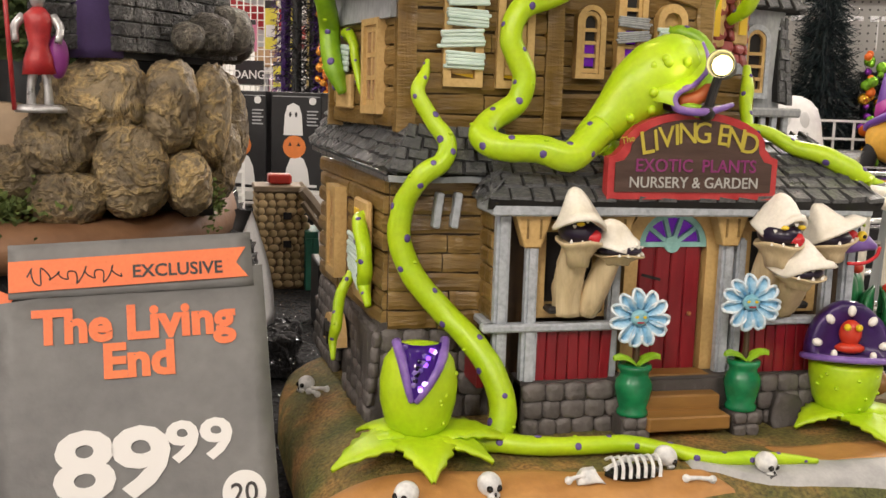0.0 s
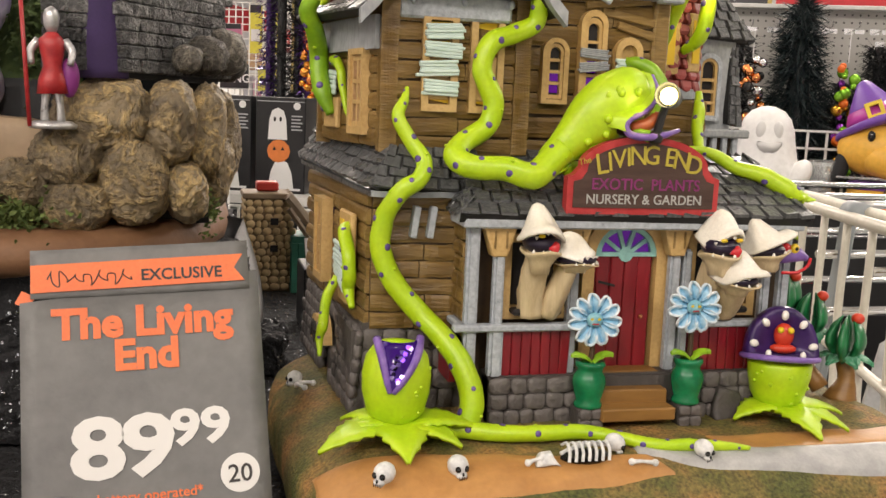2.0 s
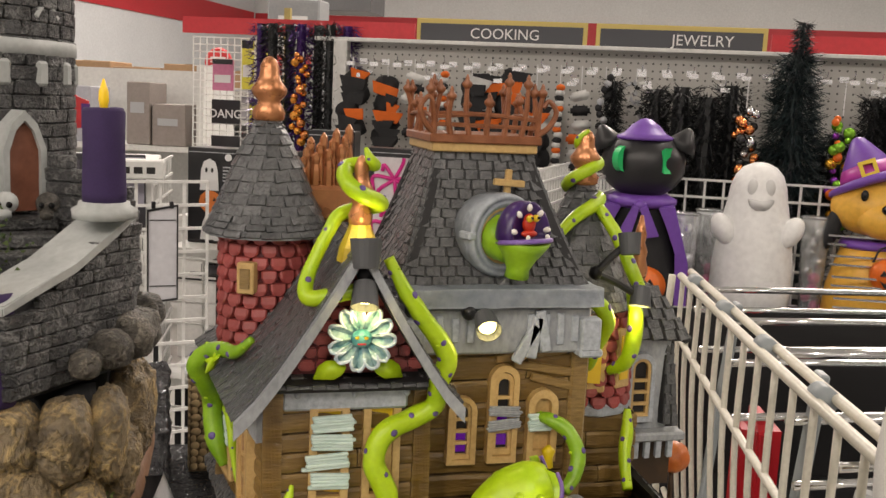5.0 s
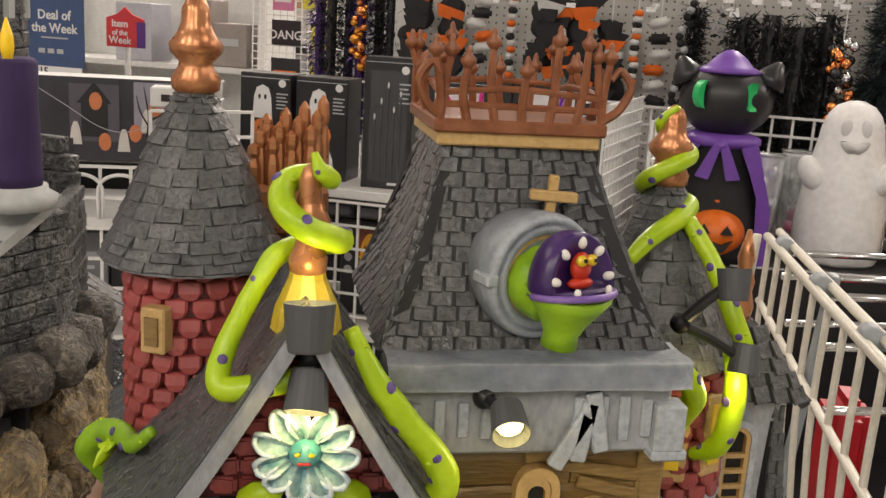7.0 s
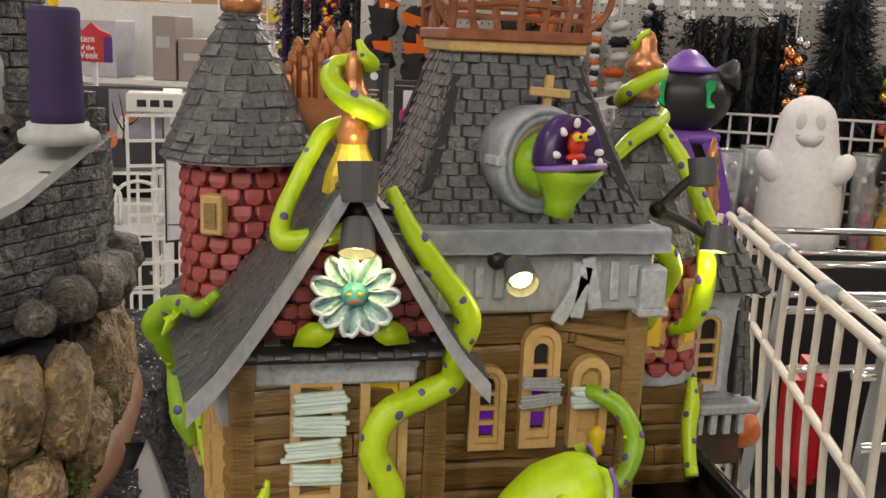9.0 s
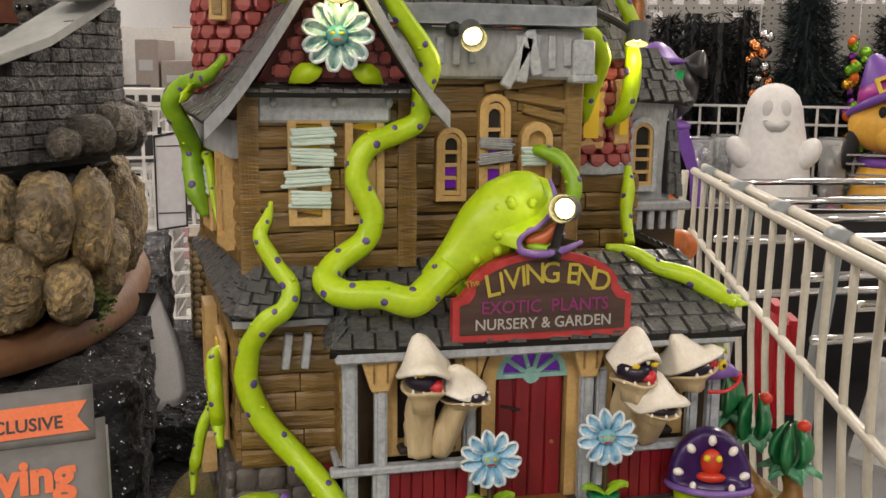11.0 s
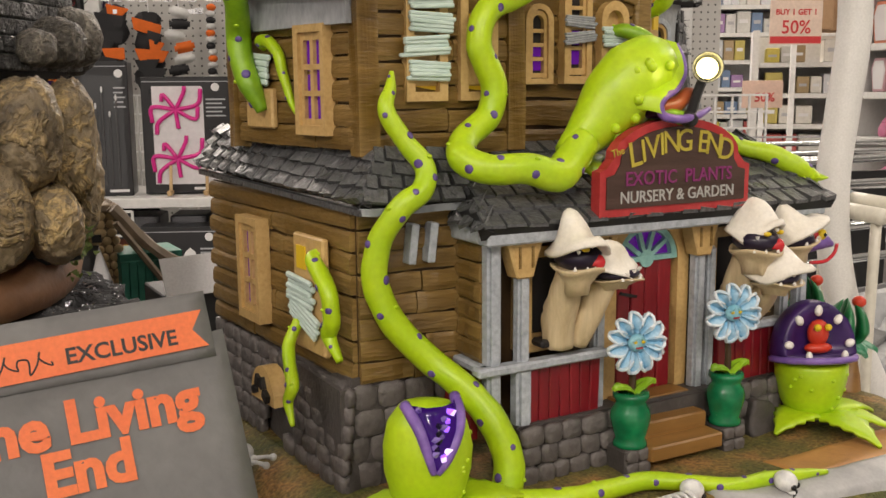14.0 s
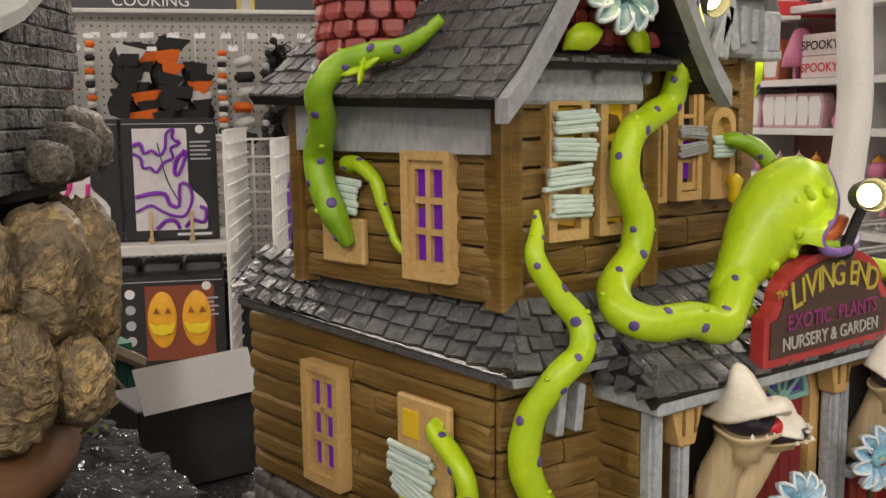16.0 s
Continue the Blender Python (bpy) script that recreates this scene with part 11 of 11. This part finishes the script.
def far_rack(u, v, w, z0, z1, shelves, seed, label, tint=None, deep=0.4, turn=0.0, back=SHELF_WHITE, fill=0.8, per=0.14):
    M = SM(u, v, 0, turn)
    f = sthing("shelving_bay", M, label, "shelving", "store shelving bays")
    lp("back_panel", box((0, deep / 2, (z0 + z1) / 2), (w, 0.02, z1 - z0)), back, f, M)
    for sx in (-1, 1):
        lp("upright", box((sx * w / 2, 0, (z0 + z1) / 2 + 0.01), (0.035, deep, z1 - z0 + 0.02)), SHELF_WHITE, f, M)
    lp("plinth", box((0, 0.02, z0 / 2), (w, deep - 0.06, z0)), SHELF_WHITE, f, M)
    rr = random.Random(seed)
    n = shelves
    for k in range(n):
        z = z0 + (z1 - z0) * k / n
        lp("shelf", box((0, 0, z), (w - 0.04, deep, 0.025)), SHELF_WHITE, f, M)
        x = -w / 2 + 0.05
        hmax = (z1 - z0) / n * 0.8
        while x < w / 2 - 0.1:
            pw = rr.uniform(per * 0.5, per * 1.2)
            if rr.random() < fill:
                ph = rr.uniform(0.55, 1.0) * hmax
                pk = lp("pack", box((x + pw / 2, -deep * 0.18, z + 0.0135 + ph / 2), (pw * 0.92, deep * 0.5, ph), None, 0.004), (tint or TINTS)[rr.randrange(len(tint or TINTS))], f, M)
                lp("print_bar", quad(x + pw * 0.2, z + ph * 0.55, x + pw * 0.75, z + ph * 0.72, -deep * 0.43 - 0.003), (WHITE_PRINT, PALE_PRINT)[rr.randrange(2)], pk, M)
            x += pw
    return f
GREYS = [colour("muted_pack", c) for c in ((0.35, 0.35, 0.36), (0.50, 0.50, 0.50), (0.12, 0.12, 0.13), (0.30, 0.26, 0.24), (0.55, 0.30, 0.38), (0.45, 0.45, 0.5))]
BRIGHTS = [colour("bright_pack", c) for c in ((0.66, 0.66, 0.64), (0.60, 0.62, 0.64), (0.62, 0.52, 0.10), (0.40, 0.30, 0.16), (0.62, 0.64, 0.66), (0.52, 0.44, 0.12), (0.16, 0.24, 0.38), (0.68, 0.66, 0.60), (0.46, 0.10, 0.09), (0.36, 0.22, 0.42), (0.60, 0.60, 0.56))]
# left aisles
far_rack(-2.55, 4.55, 1.15, 0.1, 1.24, 3, 1, "white shelving bay with grey and pink packages", GREYS, 0.4, 0.05, SHELF_WHITE, 0.35, 0.2)
far_rack(-3.9, 6.3, 1.6, 0.1, 1.15, 3, 2, "white shelving bay with boxed goods", GREYS + TINTS[3:5], 0.5, 0.0, SHELF_WHITE, 0.7)
far_rack(-2.1, 6.6, 1.6, 0.1, 1.15, 5, 3, "store shelving hung with small grey packages", GREYS, 0.4, 0.0, PEG_GREY, 0.9, 0.09)
far_rack(-0.3, 7.2, 1.9, 0.1, 1.15, 5, 4, "store shelving with small assorted packages", GREYS, 0.4, 0.0, PEG_GREY, 0.9, 0.1)
far_rack(-6.2, 8.6, 3.0, 0.1, 1.15, 3, 5, "white shelving bay with muted packages", GREYS, 0.5, 0.0, SHELF_WHITE, 0.6, 0.25)
for k in range(7):
    M = SM(-4.0 + 0.37 * k, 6.35, 1.1605)
    cb = sthing("cardboard_box", M, "brown cardboard box on top of the shelving", "cardboard box", "stock boxes")
    lp("carton", box((0, 0, 0.06 + 0.015 * (k % 2)), (0.35, 0.3, 0.12 + 0.03 * (k % 2)), None, 0.004), CARDBOARD, cb, M)
    lp("tape", box((0, 0, 0.1215 + 0.03 * (k % 2)), (0.05, 0.302, 0.002)), colour("tape", (0.45, 0.33, 0.2)), cb, M)
# card rack
M = SM(-1.60, 3.95, 0)
cr = sthing("card_rack", M, "white wire rack of printed cards and packs", "card rack")
wires(cr, M @ pose(0, 0, 0.62), 0.40, 0.75, 0.03, 0.0022)
lp("post", box((0.21, 0.02, 0.75), (0.025, 0.025, 1.5)), colour("gold_post", (0.45, 0.36, 0.12)), cr, M)
lp("base", box((0, 0.05, 0.31), (0.44, 0.3, 0.62), None, 0.004), SHELF_WHITE, cr, M)
for x, z, w, h, mt, tx, tm in ((-0.045, 1.012, 0.125, 0.10, BLACK_CARD, "DANG", WHITE_PRINT), (0.115, 1.005, 0.105, 0.105, colour("lemon_card", (0.62, 0.58, 0.05)), "", BLACK_CARD), (-0.045, 0.86, 0.125, 0.10, BLACK_CARD, "", ORANGE), (0.115, 0.85, 0.105, 0.105, colour("lemon_card", (0.62, 0.58, 0.05)), "", BLACK_CARD), (-0.06, 1.15, 0.09, 0.13, TINTS[6], "", WHITE_PRINT), (0.05, 1.16, 0.05, 0.2, colour("lemon_card", (0.66, 0.60, 0.06)), "", WHITE_PRINT), (0.125, 1.16, 0.05, 0.2, colour("lemon_card", (0.66, 0.60, 0.06)), "", WHITE_PRINT)):
    cd = lp("card", box((x, -0.012, z + h / 2), (w, 0.012, h), None, 0.001), mt, cr, M)
    if tx:
        words(tx, 0.050, tm, M @ facing(x, -0.0188, z + 0.025), cd, "lettering", 0.0003, 0.0006)
    else:
        lp("print_bar", quad(x - w * 0.4, z + h * 0.25, x + w * 0.4, z + h * 0.5, -0.019), tm, cd, M)
        lp("card_header", quad(x - w * 0.5, z + h * 0.84, x + w * 0.5, z + h, -0.019), BLACK_CARD, cd, M)
# slim display tower and framed pictures
M = SM(-1.95, 5.7, 0)
dt = sthing("display_tower", M, "grey display tower with a red label", "display tower")
lp("column", box((0, 0, 0.85), (0.32, 0.2, 1.70), None, 0.01), colour("grey_plastic", (0.30, 0.31, 0.32)), dt, M)
lp("label_panel", quad(-0.12, 1.25, 0.12, 1.38, -0.102), TINTS[0], dt, M)
lp("print_bar", quad(-0.09, 1.45, 0.09, 1.6, -0.102), WHITE_PRINT, dt, M)

# right aisles
far_rack(2.75, 6.2, 1.8, 0.1, 1.62, 9, 11, "white store shelving crowded with small packages", BRIGHTS, 0.3, radians(-8), SHELF_WHITE, 0.92, 0.085)
far_rack(4.9, 8.2, 2.2, 0.1, 1.7, 5, 12, "store shelving with coloured packages", None, 0.4, radians(-8), PEG_GREY, 0.95, 0.14)
far_rack(1.4, 7.2, 1.6, 0.1, 1.55, 5, 13, "store shelving with coloured packages", None, 0.4, 0.0, PEG_GREY, 0.9, 0.12)
M = SM(1.90, 4.55, 1.16)
s = sthing("offer_sign", M, "peach standing offer sign with red lettering and band", "sign")
lp("panel", box((0, 0, 0.10), (0.25, 0.006, 0.2), None, 0.001), colour("peach_sign", (0.72, 0.58, 0.48)), s, M)
lp("red_band", quad(-0.122, 0.004, 0.122, 0.036, -0.0036), colour("signal_red_print", (0.58, 0.035, 0.04)), s, M)
for txt, z, sz in (("BUY 1 GET 1", 0.135, 0.036), ("50%", 0.05, 0.085)):
    words(txt, sz, colour("signal_red_print", (0.58, 0.035, 0.04)), M @ facing(0, -0.0046, z), s, "lettering", 0.0003, 0.001)
lp("stand", box((0, 0.01, -0.585), (0.025, 0.012, 1.17)), WIRE_WHITE, s, M)
M = SM(1.80, 4.66, 0.865)
s = sthing("offer_sign", M, "small peach offer sign with red lettering", "sign")
lp("panel", box((0, 0, 0.065), (0.20, 0.006, 0.13), None, 0.001), colour("peach_sign", (0.72, 0.52, 0.42)), s, M)
words("50%", 0.060, colour("signal_red_print", (0.58, 0.035, 0.04)), M @ facing(0.01, -0.0046, 0.03), s, "lettering", 0.0003, 0.001)
lp("stand", box((0, 0.01, -0.43), (0.022, 0.012, 0.87)), WIRE_WHITE, s, M)

# pink seasonal shelving
PINK_BACK = paint("dusty_rose_panel", (0.30, 0.13, 0.12), (0.36, 0.17, 0.155), 3, 0.6, 0.05, 0.8, 30)
PINK = colour("pink_plastic", (0.62, 0.20, 0.34))
PINK_L = colour("pale_pink_plastic", (0.66, 0.42, 0.46))
def bearing(az, dist, z=0.0):
    a = radians(az)
    return Vector((-0.19 + dist * math.sin(a), -0.35 + dist * math.cos(a), z))
E0, E1 = bearing(50.6, 4.3), bearing(61.0, 3.55)
run = (E1 - E0)
ang = math.atan2(run.y, run.x)
PM = Matrix.Translation(E0) @ Matrix.Rotation(ang, 4, "Z")
ps = thing("pink_shelving", E0, "white shelving with dusty pink back and seasonal goods", "shelving")
L_ = run.length
lp("back_panel", box((L_ * 0.6, 0.34, 0.95), (L_ * 1.25, 0.02, 1.9)), PINK_BACK, ps, PM)
for x in (0, L_ * 0.6, L_ * 1.2):
    lp("upright", box((x, 0.16, 0.95), (0.05, 0.36, 1.9), None, 0.003), SHELF_WHITE, ps, PM)
BOARDS = (0.40, 0.58, 0.77, 0.945, 1.13, 1.40)
for z in BOARDS:
    lp("shelf", box((L_ * 0.6, 0.14, z - 0.013), (L_ * 1.2 - 0.052, 0.34, 0.026), None, 0.002), SHELF_WHITE, ps, PM)
def coffin(x, z, s, mat, y=0.06):
    M = PM @ pose(x, y, z)
    b = thing("coffin_box", M.translation, "pink coffin shaped box on the shelf", "coffin box", "coffin boxes")
    lp("box", prism([(-0.030 * s, 0), (0.030 * s, 0), (0.044 * s, 0.085 * s), (0.028 * s, 0.125 * s), (-0.028 * s, 0.125 * s), (-0.044 * s, 0.085 * s)], -0.03, 0.03, None, 0.003), mat, b, M)
    lp("inset", prism([(-0.022 * s, 0.01 * s), (0.022 * s, 0.01 * s), (0.033 * s, 0.083 * s), (0.021 * s, 0.115 * s), (-0.021 * s, 0.115 * s), (-0.033 * s, 0.083 * s)], -0.033, -0.0305), WHITE_PRINT, b, M)
for x in (0.10, 0.19):
    coffin(x, 1.1305, 1.3, colour("orange_pink_card", (0.62, 0.22, 0.12)))
for x in (0.10, 0.19, 0.25, 0.31, 0.37, 0.43):
    coffin(x, 0.9455, 1.05, PINK_L)
for x in (0.98, 1.06, 1.14):
    coffin(x, 1.1305, 1.1, PINK)
for k, z in enumerate((1.1305, 1.2115)):
    for x0 in (0.50, 1.30):
        M = PM @ pose(x0, 0.03, z)
        b = thing("spooky_box", M.translation, "white box lettered in pink and black", "box", "lettered boxes")
        lp("carton", box((0, 0, 0.040), (0.17, 0.12, 0.079), None, 0.002), colour("pale_pink_card", (0.66, 0.56, 0.55)), b, M)
        words("SPOOKY", 0.046, BLACK_CARD if k else TINTS[0], M @ facing(0, -0.0612, 0.022), b, "lettering", 0.0003, 0.0008)
M = PM @ pose(0.335, 0.04, 1.1305)
b = thing("pink_ghost", M.translation, "pink draped ghost figure standing on the shelf", "decoration")
lp("drape", lathe([(0.070, 0.05), (0.058, 0.10), (0.040, 0.15), (0.026, 0.185), (0, 0.195)], 20, (0, 0, 0), None, 0.004), PINK, b, M, "", True)
for sx in (-1, 1):
    lp("leg", box((sx * 0.02, 0, 0.030), (0.02, 0.02, 0.06), None, 0.004), PINK, b, M)
rp = random.Random(51)
for z, cols in ((0.7705, [colour("orange_jar", (0.62, 0.26, 0.03)), PINK, colour("amber_jar", (0.5, 0.3, 0.05)), plain("silver_ware", (0.6, 0.6, 0.6), 0.25, 0.9), PINK_L]), (0.5805, [PINK_L, PINK, plain("silver_ware", (0.6, 0.6, 0.6), 0.25, 0.9)]), (0.9455, [PINK, colour("orange_jar", (0.62, 0.26, 0.03)), PINK_L]), (0.4005, [PINK, PINK_L]), (1.4005, [PINK_L, TINTS[7]])):
    x = 0.14 if z != 0.9455 else 0.52
    while x < L_ * 1.15:
        r = rp.uniform(0.024, 0.038)
        if abs(x - L_ * 0.6) > 0.08:
            M = PM @ pose(x, 0.03 + rp.uniform(-0.02, 0.05), z)
            b = thing("seasonal_jar", M.translation, "small painted seasonal jar on the pink shelving", "jar", "seasonal jars")
            lp("jar", lathe([(r * 0.8, 0), (r, 0.012), (r, 0.035), (r * 0.6, 0.055)], 14), cols[rp.randrange(len(cols))], b, M, "", True)
            lp("lid", lathe([(r * 0.62, 0.053), (r * 0.6, 0.062), (r * 0.15, 0.075), (0, 0.092)], 12), cols[rp.randrange(len(cols))], b, M, "", True)
        x += r * 2 + rp.uniform(0.01, 0.05)
# stock shelf with cardboard boxes beyond it
M = SM(-2.66, 9.0, 1.91)
hs_ = sthing("hanging_sign", M, "dark grey sign board hung from the ceiling", "sign")
lp("board", box((0, 0, 0.19), (0.64, 0.5, 0.38), None, 0.004), colour("charcoal_sign", (0.085, 0.085, 0.09)), hs_, M)
lp("red_panel", quad(-0.32, 0.22, -0.02, 0.36, -0.2525), colour("signal_red_print", (0.58, 0.035, 0.04)), hs_, M)
lp("cable", tube([(0, 0, 0.38), (0, 0, 2.98)], [0.006], 6, 1), SHELF_WHITE, hs_, M)
M = SM(-2.98, 6.9, 1.1605)
bl = sthing("round_sign", M, "round red sign on a white stand", "sign")
lp("disc", lathe([(0.001, -0.012), (0.10, -0.012), (0.11, 0), (0.10, 0.012), (0.001, 0.012)], 24, (0, 0, 0.19), Matrix.Rotation(radians(90), 4, "X")), colour("signal_red_print", (0.58, 0.035, 0.04)), bl, M)
lp("stand", box((0, 0.02, 0.06), (0.02, 0.01, 0.12)), SHELF_WHITE, bl, M)
for k in range(3):
    lp("print_bar", quad(-0.06, 0.16 + 0.03 * k, 0.06, 0.172 + 0.03 * k, -0.0135), WHITE_PRINT, bl, M)
far_rack(2.50, 5.25, 0.95, 0.1, 1.24, 7, 15, "white stock shelving under cardboard boxes", BRIGHTS, 0.4, radians(-20), SHELF_WHITE, 0.9, 0.1)
for k in range(3):
    M = SM(2.20 + 0.27 * k, 5.14 + 0.098 * k, 1.2535, radians(-20))
    cb = sthing("cardboard_box", M, "brown cardboard box on top of the shelving", "cardboard box", "stock boxes")
    lp("carton", box((0, 0, 0.085), (0.27, 0.24, 0.17), None, 0.004), CARDBOARD, cb, M)
    lp("label", quad(0.02, 0.05, 0.07, 0.09, -0.1208), WHITE_PRINT, cb, M)
